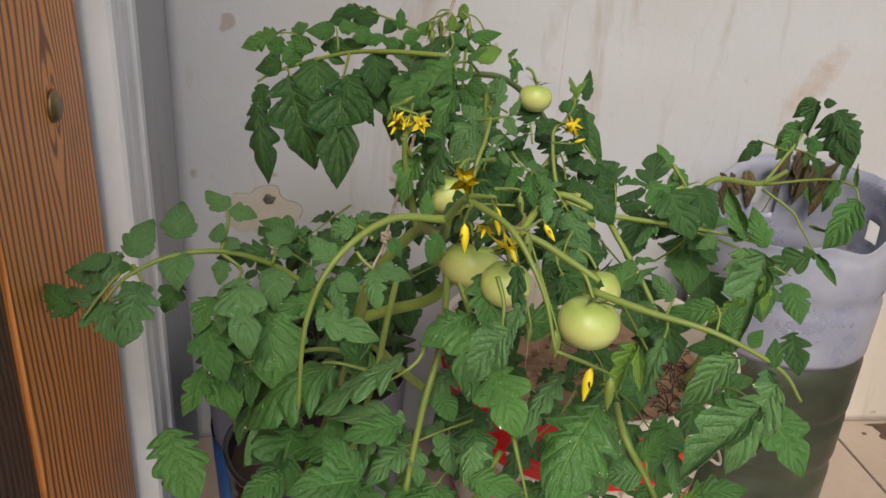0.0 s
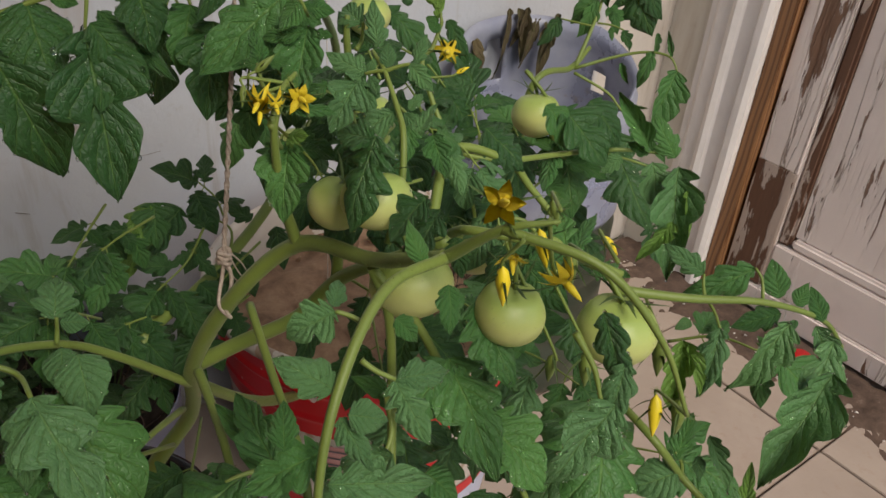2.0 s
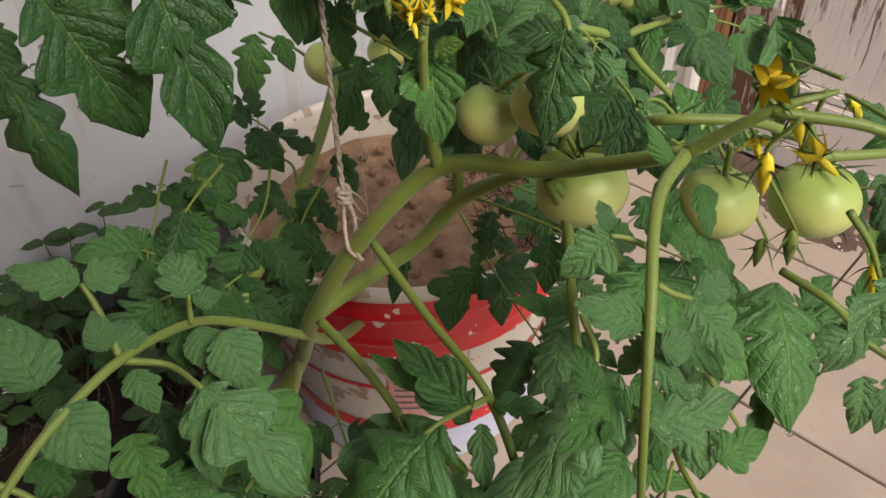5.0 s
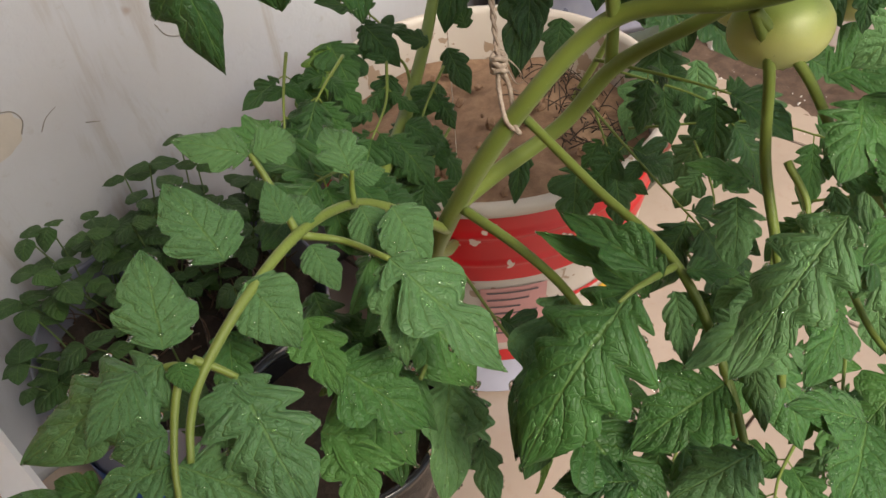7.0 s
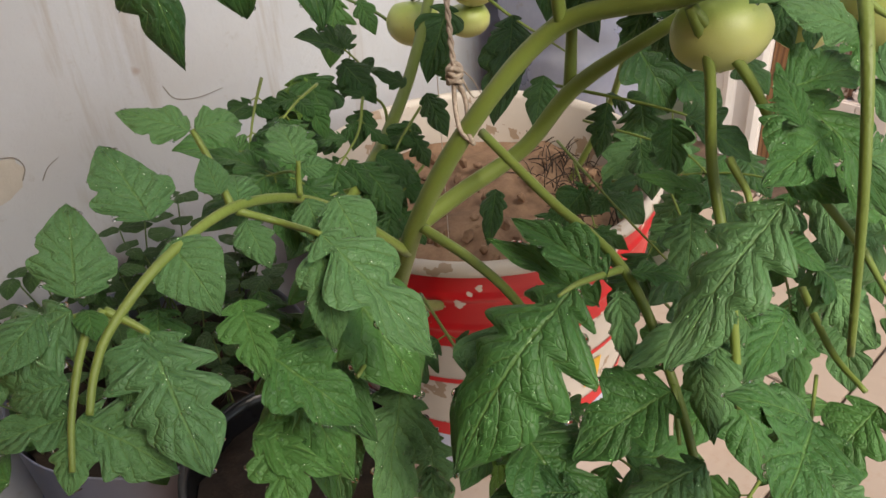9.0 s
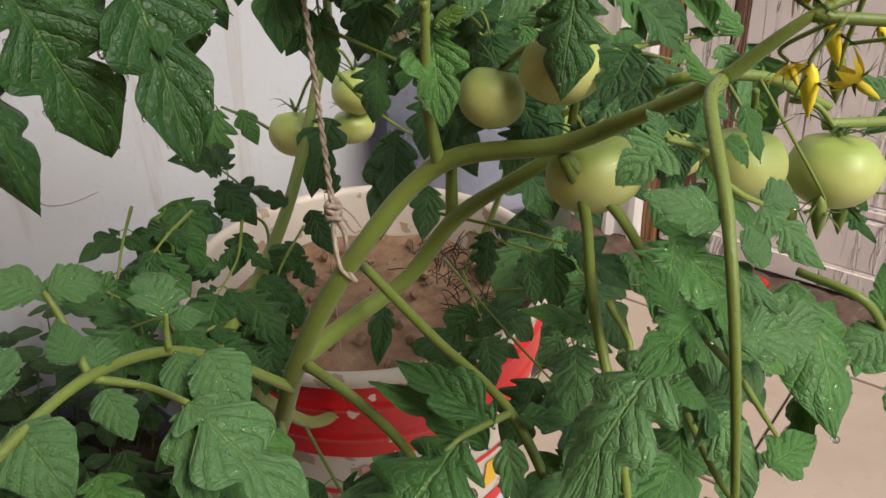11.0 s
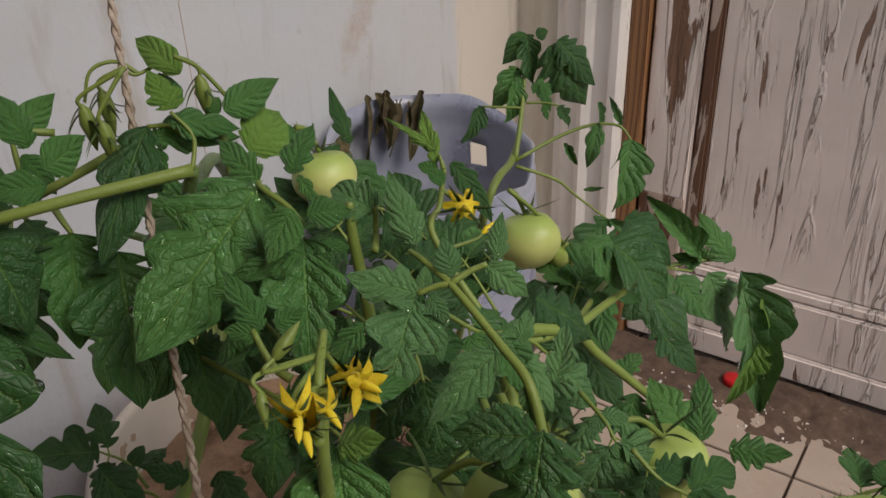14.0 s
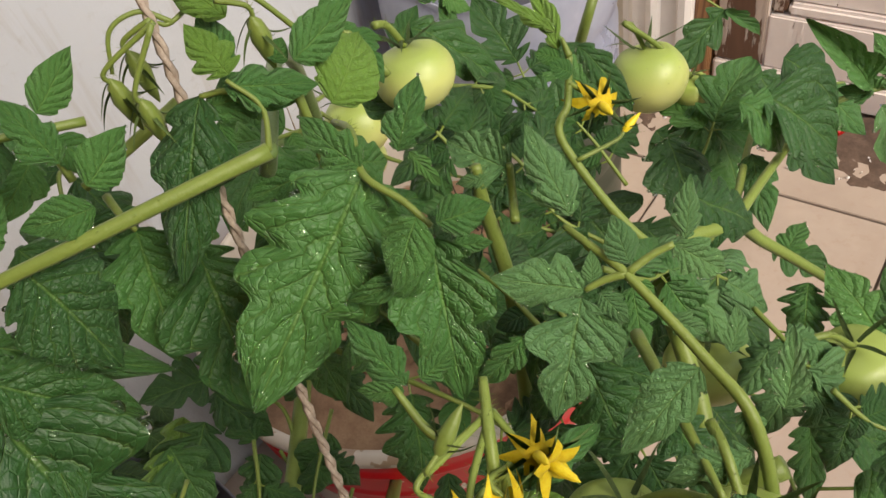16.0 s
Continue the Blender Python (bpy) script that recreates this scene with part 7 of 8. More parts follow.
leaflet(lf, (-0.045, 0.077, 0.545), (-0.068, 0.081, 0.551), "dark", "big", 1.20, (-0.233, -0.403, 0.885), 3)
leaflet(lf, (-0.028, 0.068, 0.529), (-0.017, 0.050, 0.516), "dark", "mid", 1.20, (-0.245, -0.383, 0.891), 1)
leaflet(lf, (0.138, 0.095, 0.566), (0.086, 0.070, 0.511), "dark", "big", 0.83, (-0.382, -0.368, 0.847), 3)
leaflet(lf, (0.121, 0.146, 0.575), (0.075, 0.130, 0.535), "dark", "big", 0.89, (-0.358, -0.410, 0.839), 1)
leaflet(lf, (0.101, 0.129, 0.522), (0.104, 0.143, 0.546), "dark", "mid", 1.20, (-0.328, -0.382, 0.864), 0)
leaflet(lf, (0.101, 0.265, 0.565), (0.066, 0.251, 0.521), "green", "big", 0.94, (-0.303, -0.469, 0.829), 2)
leaflet(lf, (0.116, 0.254, 0.562), (0.111, 0.231, 0.538), "green", "mid", 1.14, (-0.315, -0.459, 0.831), 4)
part("stem", tube([(0.146, 0.204, 0.514), (0.126, 0.239, 0.548), (0.104, 0.264, 0.566)], 0.0018, 0.0012, 6, 5), MAT_STEM_DARK, back_plant, "", True)
lf = part("leaf", tube([(0.165, 0.190, 0.600), (0.200, 0.170, 0.550), (0.250, 0.130, 0.500)], 0.0022, 0.0009, 7, 7), MAT_STEM, back_plant, "", True)
leaflet(lf, (0.251, 0.047, 0.471), (0.212, 0.003, 0.412), "dark", "big", 1.01, (-0.442, -0.283, 0.851), 2)
leaflet(lf, (0.136, 0.092, 0.572), (0.100, 0.070, 0.526), "dark", "big", 0.97, (-0.417, -0.383, 0.824), 3)
leaflet(lf, (0.166, 0.086, 0.515), (0.140, 0.076, 0.483), "dark", "mid", 1.20, (-0.410, -0.347, 0.843), 0)
leaflet(lf, (0.215, -0.009, 0.486), (0.191, -0.030, 0.451), "grey", "mid", 1.01, (-0.448, -0.257, 0.856), 2)
leaflet(lf, (0.086, 0.011, 0.451), (0.050, -0.009, 0.427), "dark", "big", 1.20, (-0.378, -0.293, 0.878), 1)
leaflet(lf, (0.053, 0.038, 0.476), (0.024, 0.017, 0.457), "dark", "mid", 0.81, (-0.362, -0.331, 0.871), 6)
leaflet(lf, (-0.065, 0.001, 0.344), (-0.093, -0.031, 0.309), "grey", "big", 1.20, (-0.233, -0.276, 0.932), 0)
leaflet(lf, (0.001, -0.060, 0.376), (-0.040, -0.075, 0.340), "young", "big", 1.07, (-0.305, -0.231, 0.924), 3)
leaflet(lf, (0.236, 0.036, 0.450), (0.188, 0.028, 0.411), "grey", "big", 1.20, (-0.445, -0.272, 0.853), 1)
leaflet(lf, (0.208, -0.030, 0.430), (0.176, -0.022, 0.392), "grey", "big", 1.20, (-0.439, -0.229, 0.869), 2)
leaflet(lf, (0.081, -0.147, 0.437), (0.045, -0.173, 0.404), "grey", "big", 1.19, (-0.403, -0.159, 0.901), 2)
leaflet(lf, (0.155, -0.156, 0.426), (0.125, -0.175, 0.383), "green", "big", 1.01, (-0.436, -0.138, 0.889), 0)
leaflet(lf, (0.060, -0.208, 0.485), (0.041, -0.229, 0.456), "grey", "big", 1.20, (-0.431, -0.112, 0.895), 1)
leaflet(lf, (0.026, -0.245, 0.466), (-0.007, -0.233, 0.436), "green", "big", 1.20, (-0.401, -0.072, 0.913), 3)
leaflet(lf, (0.054, -0.155, 0.601), (0.091, -0.182, 0.611), "green", "big", 1.20, (-0.502, -0.202, 0.841), 1)
leaflet(lf, (0.014, -0.174, 0.580), (0.028, -0.212, 0.582), "green", "mid", 1.07, (-0.468, -0.185, 0.864), 2)
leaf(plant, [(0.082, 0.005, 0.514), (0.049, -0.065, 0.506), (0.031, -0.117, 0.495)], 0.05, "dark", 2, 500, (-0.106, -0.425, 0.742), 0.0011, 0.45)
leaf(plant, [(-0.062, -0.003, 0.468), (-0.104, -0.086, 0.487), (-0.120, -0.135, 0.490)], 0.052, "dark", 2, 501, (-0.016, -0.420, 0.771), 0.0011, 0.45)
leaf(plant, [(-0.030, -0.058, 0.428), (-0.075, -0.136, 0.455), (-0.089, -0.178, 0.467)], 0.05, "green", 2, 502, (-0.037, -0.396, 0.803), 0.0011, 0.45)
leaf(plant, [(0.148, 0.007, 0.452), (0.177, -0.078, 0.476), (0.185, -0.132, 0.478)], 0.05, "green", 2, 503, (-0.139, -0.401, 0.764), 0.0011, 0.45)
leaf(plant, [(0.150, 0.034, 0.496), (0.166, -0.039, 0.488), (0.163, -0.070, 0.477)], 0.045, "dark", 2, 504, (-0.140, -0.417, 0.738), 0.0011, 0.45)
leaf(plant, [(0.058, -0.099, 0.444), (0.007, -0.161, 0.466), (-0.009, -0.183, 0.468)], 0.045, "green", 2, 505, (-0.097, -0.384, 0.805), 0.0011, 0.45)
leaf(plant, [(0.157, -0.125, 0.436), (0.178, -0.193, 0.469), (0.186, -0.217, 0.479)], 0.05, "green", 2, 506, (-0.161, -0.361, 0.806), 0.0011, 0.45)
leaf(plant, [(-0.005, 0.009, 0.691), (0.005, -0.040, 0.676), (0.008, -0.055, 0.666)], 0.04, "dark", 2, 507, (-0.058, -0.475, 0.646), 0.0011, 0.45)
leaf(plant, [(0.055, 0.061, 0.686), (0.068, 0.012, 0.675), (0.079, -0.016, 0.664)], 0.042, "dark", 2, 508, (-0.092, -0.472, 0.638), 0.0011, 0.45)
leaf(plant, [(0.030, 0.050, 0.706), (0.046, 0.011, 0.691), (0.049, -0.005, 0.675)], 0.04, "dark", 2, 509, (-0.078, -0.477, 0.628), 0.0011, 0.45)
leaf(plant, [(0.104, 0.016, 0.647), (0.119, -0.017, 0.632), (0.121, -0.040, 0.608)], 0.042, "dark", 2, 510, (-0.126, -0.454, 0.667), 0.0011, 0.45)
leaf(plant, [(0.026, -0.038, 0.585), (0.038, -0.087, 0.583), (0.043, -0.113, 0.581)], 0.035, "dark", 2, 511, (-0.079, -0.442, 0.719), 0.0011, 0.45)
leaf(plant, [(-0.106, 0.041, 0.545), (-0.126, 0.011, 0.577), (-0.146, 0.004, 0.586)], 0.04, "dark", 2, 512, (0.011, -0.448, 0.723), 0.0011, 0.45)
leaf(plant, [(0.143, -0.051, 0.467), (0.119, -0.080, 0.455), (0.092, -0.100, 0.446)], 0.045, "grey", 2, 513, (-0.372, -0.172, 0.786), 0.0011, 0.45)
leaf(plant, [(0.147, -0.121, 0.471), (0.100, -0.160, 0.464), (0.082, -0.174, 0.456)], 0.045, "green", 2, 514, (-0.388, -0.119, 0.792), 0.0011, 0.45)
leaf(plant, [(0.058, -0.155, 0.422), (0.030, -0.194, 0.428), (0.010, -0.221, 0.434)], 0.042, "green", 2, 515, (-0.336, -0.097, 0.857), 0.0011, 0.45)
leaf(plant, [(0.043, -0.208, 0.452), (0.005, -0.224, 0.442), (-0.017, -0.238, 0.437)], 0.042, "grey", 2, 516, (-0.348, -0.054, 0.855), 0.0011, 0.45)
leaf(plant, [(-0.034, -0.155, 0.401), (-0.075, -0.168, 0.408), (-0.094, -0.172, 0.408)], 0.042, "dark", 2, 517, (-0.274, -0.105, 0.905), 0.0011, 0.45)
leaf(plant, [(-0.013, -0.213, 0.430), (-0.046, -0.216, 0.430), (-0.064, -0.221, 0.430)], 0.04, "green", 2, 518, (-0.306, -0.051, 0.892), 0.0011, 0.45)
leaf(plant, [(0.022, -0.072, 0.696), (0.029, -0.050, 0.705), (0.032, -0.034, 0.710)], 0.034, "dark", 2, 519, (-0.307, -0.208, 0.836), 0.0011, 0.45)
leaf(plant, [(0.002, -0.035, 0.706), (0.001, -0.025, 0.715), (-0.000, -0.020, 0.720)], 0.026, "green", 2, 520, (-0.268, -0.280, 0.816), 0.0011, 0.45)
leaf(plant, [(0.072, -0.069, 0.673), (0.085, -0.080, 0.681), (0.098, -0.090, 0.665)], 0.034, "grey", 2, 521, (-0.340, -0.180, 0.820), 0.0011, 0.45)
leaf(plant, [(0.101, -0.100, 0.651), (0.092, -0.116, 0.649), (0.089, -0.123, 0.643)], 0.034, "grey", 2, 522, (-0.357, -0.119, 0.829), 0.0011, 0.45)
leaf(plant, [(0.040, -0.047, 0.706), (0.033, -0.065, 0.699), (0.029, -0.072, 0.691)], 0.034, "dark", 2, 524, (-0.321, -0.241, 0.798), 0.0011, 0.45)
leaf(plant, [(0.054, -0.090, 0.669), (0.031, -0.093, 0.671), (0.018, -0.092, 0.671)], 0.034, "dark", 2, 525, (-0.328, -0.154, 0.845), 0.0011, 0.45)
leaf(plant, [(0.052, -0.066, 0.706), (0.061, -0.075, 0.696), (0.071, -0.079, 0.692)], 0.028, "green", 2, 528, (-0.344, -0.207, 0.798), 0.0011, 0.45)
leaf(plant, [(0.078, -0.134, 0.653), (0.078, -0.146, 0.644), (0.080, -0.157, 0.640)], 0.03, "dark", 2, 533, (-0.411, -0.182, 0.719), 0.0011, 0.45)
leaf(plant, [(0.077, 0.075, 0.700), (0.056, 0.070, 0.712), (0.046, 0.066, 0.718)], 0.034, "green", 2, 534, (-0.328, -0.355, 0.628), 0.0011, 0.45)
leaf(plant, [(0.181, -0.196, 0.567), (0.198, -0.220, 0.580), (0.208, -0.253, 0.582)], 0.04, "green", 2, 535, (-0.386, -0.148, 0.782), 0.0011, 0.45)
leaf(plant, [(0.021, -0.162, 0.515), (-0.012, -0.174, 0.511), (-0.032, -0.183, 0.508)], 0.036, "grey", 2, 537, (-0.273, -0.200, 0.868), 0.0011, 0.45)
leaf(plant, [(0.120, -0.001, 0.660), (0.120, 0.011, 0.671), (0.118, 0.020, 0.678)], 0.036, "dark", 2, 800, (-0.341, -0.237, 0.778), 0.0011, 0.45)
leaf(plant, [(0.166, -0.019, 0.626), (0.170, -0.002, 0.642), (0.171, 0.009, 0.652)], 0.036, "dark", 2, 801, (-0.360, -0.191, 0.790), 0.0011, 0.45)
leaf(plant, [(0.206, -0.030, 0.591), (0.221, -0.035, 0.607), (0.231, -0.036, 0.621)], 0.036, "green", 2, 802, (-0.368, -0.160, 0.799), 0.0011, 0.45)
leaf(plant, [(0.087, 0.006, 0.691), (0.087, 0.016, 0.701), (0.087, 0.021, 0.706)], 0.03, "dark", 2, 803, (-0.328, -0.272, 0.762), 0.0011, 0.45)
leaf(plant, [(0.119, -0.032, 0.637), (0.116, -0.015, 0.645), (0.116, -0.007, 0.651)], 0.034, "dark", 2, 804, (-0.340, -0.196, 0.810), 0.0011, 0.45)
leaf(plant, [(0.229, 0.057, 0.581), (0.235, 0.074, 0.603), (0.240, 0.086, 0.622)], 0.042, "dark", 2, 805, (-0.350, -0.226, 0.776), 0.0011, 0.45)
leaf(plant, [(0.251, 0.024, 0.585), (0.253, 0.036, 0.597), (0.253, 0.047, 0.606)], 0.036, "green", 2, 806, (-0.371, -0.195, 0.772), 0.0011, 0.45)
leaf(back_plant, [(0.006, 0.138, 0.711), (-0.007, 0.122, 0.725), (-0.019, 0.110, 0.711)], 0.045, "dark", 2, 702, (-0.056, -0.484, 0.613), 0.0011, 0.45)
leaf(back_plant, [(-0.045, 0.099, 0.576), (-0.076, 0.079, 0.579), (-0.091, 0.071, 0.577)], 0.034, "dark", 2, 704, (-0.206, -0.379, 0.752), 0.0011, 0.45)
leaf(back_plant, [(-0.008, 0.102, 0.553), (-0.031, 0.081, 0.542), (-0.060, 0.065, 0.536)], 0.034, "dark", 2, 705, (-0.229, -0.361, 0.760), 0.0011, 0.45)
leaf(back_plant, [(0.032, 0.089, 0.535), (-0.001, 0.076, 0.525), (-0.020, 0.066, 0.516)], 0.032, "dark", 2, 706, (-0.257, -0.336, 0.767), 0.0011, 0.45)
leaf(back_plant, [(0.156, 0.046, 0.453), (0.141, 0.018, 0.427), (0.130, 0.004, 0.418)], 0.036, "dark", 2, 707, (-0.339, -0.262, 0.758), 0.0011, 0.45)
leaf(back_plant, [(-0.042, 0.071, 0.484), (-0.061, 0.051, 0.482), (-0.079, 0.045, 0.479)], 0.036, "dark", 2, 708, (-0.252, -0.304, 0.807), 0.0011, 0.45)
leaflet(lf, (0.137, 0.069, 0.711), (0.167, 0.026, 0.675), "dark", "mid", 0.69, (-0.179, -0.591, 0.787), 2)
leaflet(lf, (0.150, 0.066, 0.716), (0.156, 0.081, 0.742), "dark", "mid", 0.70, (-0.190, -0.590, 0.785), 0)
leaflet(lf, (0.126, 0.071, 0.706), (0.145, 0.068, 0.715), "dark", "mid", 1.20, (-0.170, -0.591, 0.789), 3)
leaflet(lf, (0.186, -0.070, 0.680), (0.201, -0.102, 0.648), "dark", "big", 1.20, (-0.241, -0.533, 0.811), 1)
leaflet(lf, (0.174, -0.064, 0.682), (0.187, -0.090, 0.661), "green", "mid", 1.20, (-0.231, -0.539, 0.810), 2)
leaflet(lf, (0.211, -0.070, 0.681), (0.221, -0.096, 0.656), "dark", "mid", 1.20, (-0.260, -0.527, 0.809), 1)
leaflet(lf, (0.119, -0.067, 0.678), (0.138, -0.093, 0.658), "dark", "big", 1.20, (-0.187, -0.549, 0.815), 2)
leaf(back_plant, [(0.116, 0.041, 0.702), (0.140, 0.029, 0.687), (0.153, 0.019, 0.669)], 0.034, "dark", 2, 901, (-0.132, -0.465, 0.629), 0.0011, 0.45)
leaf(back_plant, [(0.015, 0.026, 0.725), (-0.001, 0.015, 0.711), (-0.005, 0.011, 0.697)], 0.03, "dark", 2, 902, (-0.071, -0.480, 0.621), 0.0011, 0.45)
leaf(back_plant, [(-0.106, 0.081, 0.756), (-0.127, 0.087, 0.765), (-0.142, 0.091, 0.764)], 0.03, "green", 2, 904, (0.012, -0.491, 0.594), 0.0011, 0.45)

# ---- the shoot in front of the jug ----
side_plant = thing("tomato_plant", "thin tomato shoot with curled leaves in front of the jug", "tomato plant")
part("main_stem", tube([(0.400, 0.240, 0.250), (0.390, 0.170, 0.400), (0.286, 0.066, 0.622), (0.363, 0.091, 0.626), (0.400, 0.105, 0.636)], 0.0042, 0.0022, 9, 9, None, 0.1, 1), MAT_STEM, side_plant, "", True)
lf = part("leaf", tube([(0.367, 0.090, 0.626), (0.387, 0.097, 0.653), (0.405, 0.105, 0.675), (0.416, 0.110, 0.712)], 0.0022, 0.0012, 7, 7, None, 0.0, 2), MAT_STEM, side_plant, "", True)
part("stalk", tube([(0.366, 0.090, 0.625), (0.400, 0.070, 0.638), (0.419, 0.050, 0.646), (0.429, 0.030, 0.646), (0.430, 0.018, 0.634)], 0.0017, 0.0009, 6, 4), MAT_STEM, lf, "", True)
part("stalk", tube([(0.366, 0.089, 0.621), (0.391, 0.065, 0.605), (0.396, 0.050, 0.593), (0.401, 0.021, 0.575)], 0.0016, 0.0009, 6, 4), MAT_STEM, lf, "", True)
part("stalk", tube([(0.393, 0.099, 0.660), (0.384, 0.112, 0.661), (0.375, 0.126, 0.662)], 0.0011, 0.0008, 6, 4), MAT_STEM, lf, "", True)
part("stalk", tube([(0.397, 0.098, 0.663), (0.405, 0.086, 0.663), (0.410, 0.075, 0.661)], 0.0011, 0.0008, 6, 4), MAT_STEM, lf, "", True)
leaflet(lf, (0.416, 0.110, 0.714), (0.396, 0.117, 0.693), "dark", "oval", 0.90, (-0.608, -0.710, 0.355), 6)
leaflet(lf, (0.416, 0.110, 0.713), (0.411, 0.098, 0.678), "dark", "limp", 1.30, (-0.608, -0.710, 0.355), 4)
leaflet(lf, (0.420, 0.103, 0.712), (0.430, 0.096, 0.715), "dark", "oval", 1.20, (-0.608, -0.710, 0.355), 2)
leaflet(lf, (0.423, 0.093, 0.704), (0.437, 0.058, 0.657), "dark", "big", 1.15, (-0.608, -0.710, 0.355), 2)
leaflet(lf, (0.426, 0.087, 0.709), (0.443, 0.056, 0.676), "dark", "big", 0.90, (-0.608, -0.710, 0.355), 4)
leaflet(lf, (0.408, 0.111, 0.687), (0.381, 0.122, 0.662), "green", "limp", 1.40, (-0.608, -0.710, 0.355), 3)
leaflet(lf, (0.403, 0.110, 0.678), (0.385, 0.111, 0.648), "green", "limp", 1.20, (-0.608, -0.710, 0.355), 1)
leaflet(lf, (0.406, 0.099, 0.673), (0.424, 0.083, 0.670), "green", "mid", 1.20, (-0.608, -0.710, 0.355), 6)
leaflet(lf, (0.411, 0.093, 0.676), (0.411, 0.083, 0.655), "green", "mid", 0.90, (-0.608, -0.710, 0.355), 4)
leaflet(lf, (0.410, 0.075, 0.661), (0.412, 0.064, 0.642), "dark", "limp", 1.30, (-0.608, -0.710, 0.355), 2)
leaflet(lf, (0.404, 0.086, 0.662), (0.403, 0.081, 0.650), "green", "mid", 0.90, (-0.608, -0.710, 0.355), 0)
leaflet(lf, (0.375, 0.126, 0.662), (0.354, 0.131, 0.638), "dark", "limp", 1.20, (-0.608, -0.710, 0.355), 5)
leaflet(lf, (0.422, 0.045, 0.647), (0.405, 0.044, 0.615), "green", "limp", 1.00, (-0.608, -0.710, 0.355), 3)
leaflet(lf, (0.427, 0.048, 0.664), (0.421, 0.043, 0.644), "green", "limp", 0.80, (-0.608, -0.710, 0.355), 1)
leaflet(lf, (0.430, 0.029, 0.646), (0.431, 0.039, 0.668), "green", "limp", 0.60, (-0.608, -0.710, 0.355), 6)
leaflet(lf, (0.430, 0.019, 0.636), (0.402, 0.017, 0.586), "green", "limp", 1.35, (-0.608, -0.710, 0.355), 1)
leaflet(lf, (0.428, 0.023, 0.634), (0.415, 0.025, 0.615), "green", "limp", 0.70, (-0.608, -0.710, 0.355), 2)
leaflet(lf, (0.402, 0.065, 0.633), (0.405, 0.054, 0.616), "green", "limp", 0.80, (-0.608, -0.710, 0.355), 0)
leaflet(lf, (0.401, 0.021, 0.576), (0.356, 0.044, 0.545), "dark", "big", 0.85, (-0.608, -0.710, 0.355), 3)
leaflet(lf, (0.401, 0.045, 0.597), (0.416, 0.030, 0.595), "green", "limp", 0.50, (-0.608, -0.710, 0.355), 3)
leaflet(lf, (0.401, 0.021, 0.576), (0.415, -0.003, 0.551), "green", "limp", 0.70, (-0.608, -0.710, 0.355), 1)
leaflet(lf, (0.305, 0.182, 0.566), (0.312, 0.193, 0.606), "green", "mid", 0.72, (-0.240, -0.524, 0.817), 5)
leaflet(lf, (0.309, 0.194, 0.606), (0.293, 0.209, 0.630), "green", "mid", 1.20, (-0.247, -0.540, 0.805), 0)
leaflet(lf, (0.312, 0.193, 0.606), (0.325, 0.181, 0.589), "green", "mid", 1.20, (-0.248, -0.539, 0.805), 3)
leaflet(lf, (0.235, 0.059, 0.589), (0.252, 0.035, 0.606), "dark", "big", 1.20, (-0.307, -0.698, 0.647), 5)
leaflet(lf, (0.219, 0.045, 0.544), (0.221, -0.008, 0.494), "dark", "big", 1.20, (-0.288, -0.675, 0.680), 5)
leaflet(lf, (0.250, 0.012, 0.509), (0.245, -0.029, 0.481), "dark", "big", 1.20, (-0.313, -0.637, 0.705), 1)
leaflet(lf, (0.300, -0.009, 0.520), (0.284, -0.044, 0.490), "dark", "big", 1.20, (-0.361, -0.619, 0.697), 0)
leaflet(lf, (0.222, -0.002, 0.464), (0.206, -0.047, 0.426), "dark", "big", 1.20, (-0.283, -0.615, 0.736), 4)
leaflet(lf, (0.286, 0.019, 0.557), (0.281, -0.022, 0.521), "dark", "big", 1.20, (-0.352, -0.653, 0.671), 1)
leaflet(lf, (0.354, -0.043, 0.521), (0.346, -0.079, 0.498), "dark", "big", 1.20, (-0.411, -0.588, 0.696), 3)
leaflet(lf, (0.271, -0.040, 0.446), (0.250, -0.075, 0.420), "dark", "big", 1.20, (-0.326, -0.577, 0.749), 0)
leaflet(lf, (0.314, -0.057, 0.458), (0.316, -0.095, 0.446), "dark", "big", 1.20, (-0.367, -0.564, 0.740), 1)


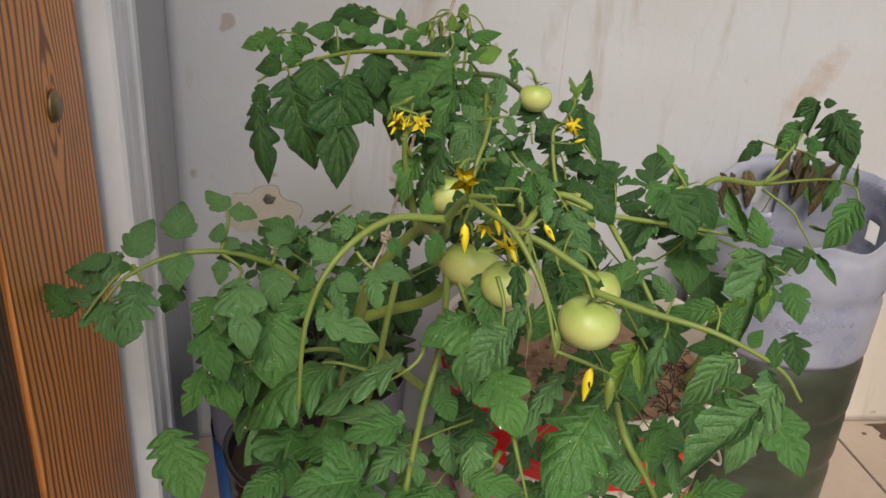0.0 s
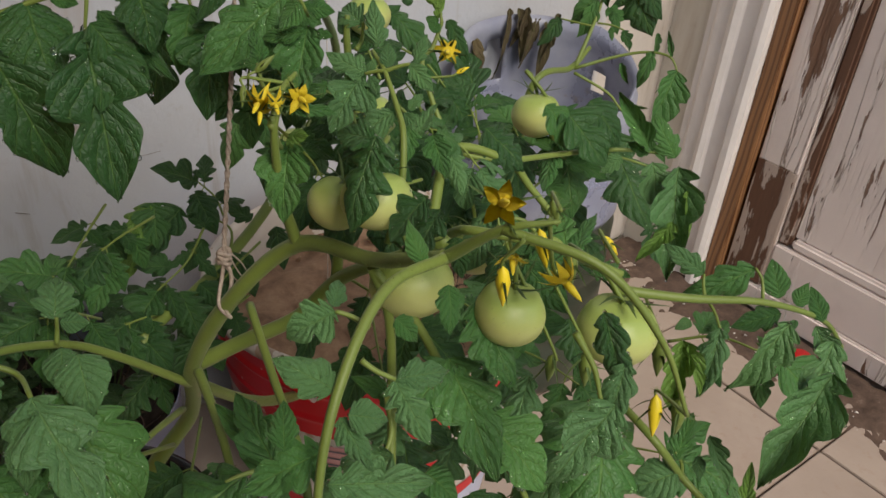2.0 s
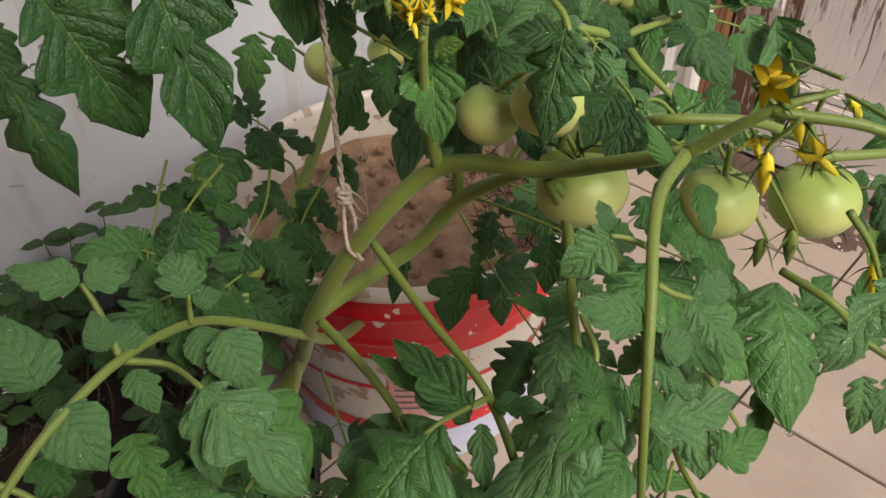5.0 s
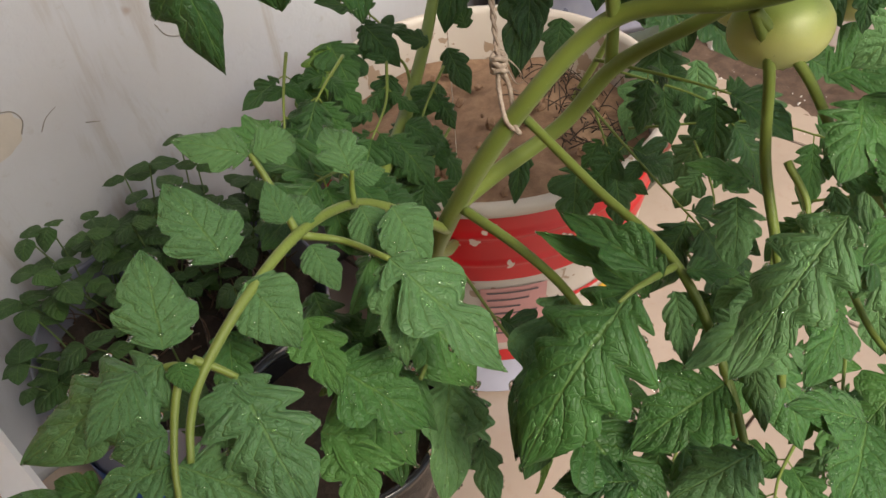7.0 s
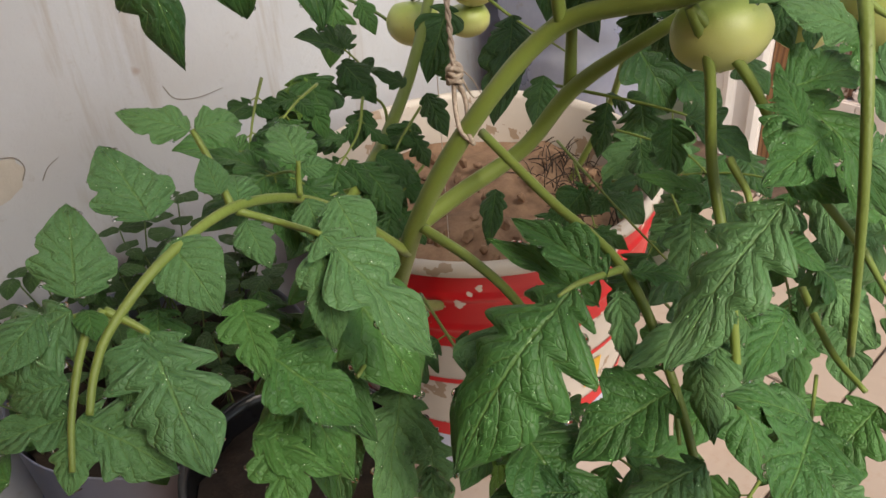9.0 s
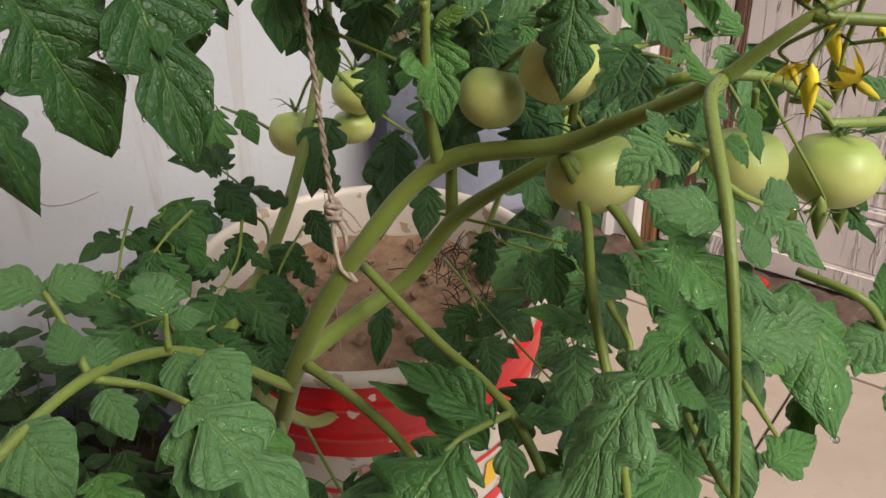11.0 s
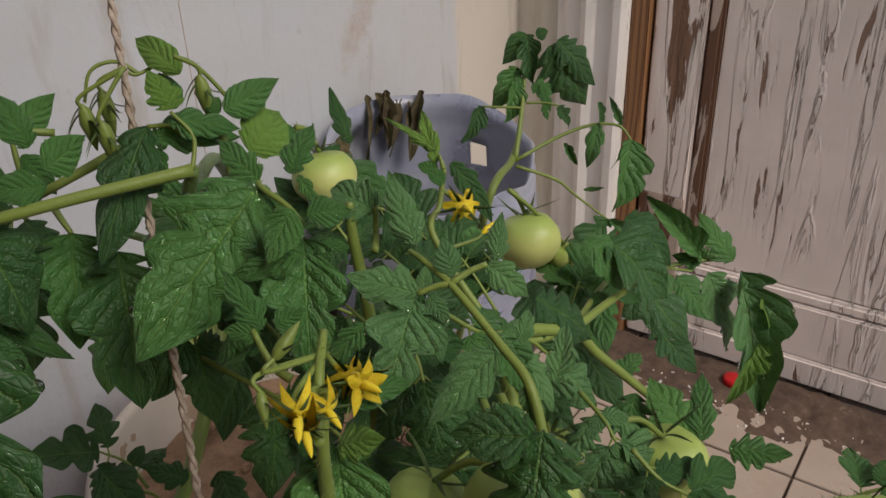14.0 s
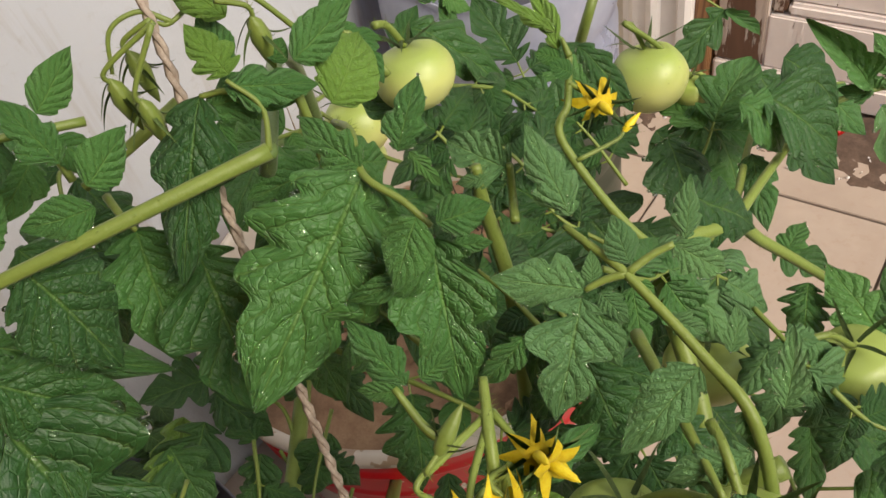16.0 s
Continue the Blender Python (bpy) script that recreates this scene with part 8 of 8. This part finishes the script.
# ---- twine, seedlings and small things ----
def twine():
    tie, low = Vector((-0.044, -0.027, 0.613)), Vector((-0.053, -0.041, 0.583))
    top = Vector((-0.033, -0.024, 0.621)) + Vector((0.26, 0.34, 0.905)) * 1.3
    t = thing("twine", "twisted jute twine tied round the tomato stem", "twine")
    n = 420
    for k in range(2):
        pts = []
        for i in range(n + 1):
            f = i / n
            p = top.lerp(tie, f)
            a = f * 190 * math.pi + k * math.pi
            pts.append(p + Vector((math.cos(a), math.sin(a), 0)) * 0.00085)
        bm = bmesh.new()
        prev = None
        for i, p in enumerate(pts):
            ring = [bm.verts.new(p + Vector((math.cos(1.2566 * j), math.sin(1.2566 * j), 0.2 * math.sin(1.2566 * j))) * 0.00105) for j in range(5)]
            if prev:
                for j in range(5):
                    bm.faces.new((prev[j], prev[(j + 1) % 5], ring[(j + 1) % 5], ring[j]))
            prev = ring
        part("strand", bm, MAT_TWINE, t, "", True)
    rng = random.Random(2)
    for k in range(4):  # the lumpy knot
        pts = [tie + Vector((0.0034 * math.cos(a + k), 0.0034 * math.sin(a + k), -0.004 + 0.0022 * k + 0.0012 * math.sin(2 * a))) for a in [0.7 * i for i in range(9)]]
        part("knot_turn", tube(pts, 0.0015, 0.0015, 6, 4), MAT_TWINE, t, "", True)
    part("loop_end", tube([tie, tie + Vector((0.001, -0.006, -0.014)), low + Vector((0.001, -0.002, 0.004)), low + Vector((0.003, -0.004, -0.003))], 0.0013, 0.0012, 6, 6), MAT_TWINE, t, "", True)
    part("loop_end", tube([tie, tie + Vector((-0.003, -0.002, -0.012)), low + Vector((-0.002, 0.001, 0.006)), low + Vector((0.002, -0.004, -0.002))], 0.0013, 0.0012, 6, 6), MAT_TWINE, t, "", True)
    for k in range(3):
        a = tie + Vector((rng.uniform(-0.003, 0.003), 0, rng.uniform(-0.003, 0.003)))
        part("frayed_end", tube([a, a + Vector((0.006, -0.004, -0.008 - 0.004 * k)), a + Vector((0.009, -0.007, -0.016))], 0.0007, 0.0003, 4, 4), MAT_TWINE, t, "", True)
    thin = [(0.165, 0.20, 2.0), (0.165, 0.21, 1.0), (0.165, 0.215, 0.284)]
    part("thread", tube(thin, 0.0004, 0.0004, 4, 3), MAT_BK_WHITE, thing("thread", "thin pale thread hanging down into the bucket", "thread"))


def seedlings():
    rng = random.Random(11)
    small = [blade_mesh("seed_leaf", MAT_SEEDLING, 700 + i, 2, 0.1, 0.68, 0.5 + 0.2 * i, 0.2, rows=10, cols=6, entire=True) for i in range(4)]
    spots = 0
    while spots < 62:
        x, y = rng.uniform(-0.135, 0.135), rng.uniform(-0.13, 0.135)
        if math.hypot(x, y) > 0.135 or (y < 0.0 and rng.random() < 0.8):
            continue
        spots += 1
        base = Vector((-0.125 + x, 0.325 + y, 0.22))
        s = thing("seedling", "small green seedling with paired oval leaves", "seedling", (0, 0, 0), "seedlings in the tub")
        h = rng.uniform(0.04, 0.095) + max(0.0, y) * 0.6
        lean = Vector((rng.uniform(-0.35, 0.2) + x * 2.2, rng.uniform(-0.4, 0.1), 1)).normalized()
        top = base + lean * h
        part("stem", tube([base, base + lean * h * 0.5 + Vector((0.003, 0, 0)), top], 0.0011, 0.0008, 5, 4), MAT_STEM_DARK, s)
        for k in range(rng.choice((1, 2, 2))):
            p = base.lerp(top, 1 - 0.35 * k)
            a = rng.uniform(0, 6.28)
            for q in range(2):
                d = Vector((math.cos(a + q * math.pi), math.sin(a + q * math.pi), rng.uniform(-0.1, 0.35)))
                ln = rng.uniform(0.020, 0.036) * (1 - 0.2 * k)
                link("seed_leaf", small[rng.randrange(4)], None, s, "", aim(p, d, UP, (ln * 1.05, ln, ln)))


def small_things():
    cap = thing("bottle_cap", "red plastic bottle cap lying on the floor", "bottle cap", (1.012, 0.036, 0.0))
    bm = lathe([(0.0, 0.016), (0.014, 0.016), (0.0165, 0.0145), (0.0172, 0.001), (0.0158, 0.001), (0.0155, 0.012), (0.0, 0.0125)], 36)
    part("shell", bm, MAT_CAP, cap, "", True)
    for k in range(24):
        a = 6.2832 * k / 24
        part("ridge", box(-0.0006, -0.0006, 0.001, 0.0006, 0.0006, 0.013), MAT_CAP, cap, "", False, Matrix.Translation((0.0172 * math.cos(a), 0.0172 * math.sin(a), 0)))
    rng = random.Random(21)
    bm = bmesh.new()
    for _ in range(420):
        y = rng.uniform(-0.5, 0.45)
        x = RIGHT - 0.008 - abs(rng.gauss(0, 0.05))
        s = rng.uniform(0.001, 0.006)
        m = Matrix.Translation((x, y, s * 0.3)) @ Euler((rng.random() * 6, rng.random() * 6, rng.random() * 6)).to_matrix().to_4x4() @ Matrix.Diagonal((s, s * rng.uniform(0.4, 1), s * 0.35, 1))
        bmesh.ops.create_cube(bm, size=1, matrix=m)
    tagged(part("paint_flakes", bm, MAT_CASING), "loose paint flakes and crumbs along the door", "debris", "", "stuff")
    bm = bmesh.new()
    bmesh.ops.create_grid(bm, x_segments=20, y_segments=120, size=0.5)
    for v in bm.verts:
        v.co.x, v.co.y = RIGHT - 0.075 + v.co.x * 0.15, -0.05 + v.co.y * 1.06
        e = (RIGHT - v.co.x) / 0.15
        v.co.z = 0.010 * (1 - e) + 0.006 * noise.fractal(v.co * 30, 0.9, 2, 4) - 0.004 * e
    tagged(part("dirt_strip", bm, MAT_DIRT, None, "", True), "dark dirt swept against the door", "dirt", "", "stuff")



def withered_leaves():
    d = thing("withered_leaves", "brown withered leaves hanging over the jug's cut edge", "dead leaves")
    rng = random.Random(31)
    for k in range(10):
        a = (0.74 + 0.095 * k if k < 7 else 1.85 + 0.25 * (k - 7)) + rng.uniform(-0.04, 0.04)
        inward = -1.0
        p = Vector((0.588 + 0.130 * math.cos(a), 0.343 + 0.130 * math.sin(a), 0.512 + 0.028 * math.sin(a + 0.67)))
        q = p + Vector((0.02 * inward * math.cos(a) + rng.uniform(-0.035, 0.035), 0.02 * inward * math.sin(a), -rng.uniform(0.035, 0.095)))
        leaflet(d, p + Vector((0, 0, rng.uniform(-0.012, 0.012))), q, "dry", "limp", rng.uniform(0.4, 0.8), (inward * math.cos(a), inward * math.sin(a), 0.3), k)


twine()
withered_leaves()
seedlings()
small_things()

floor_tiles()
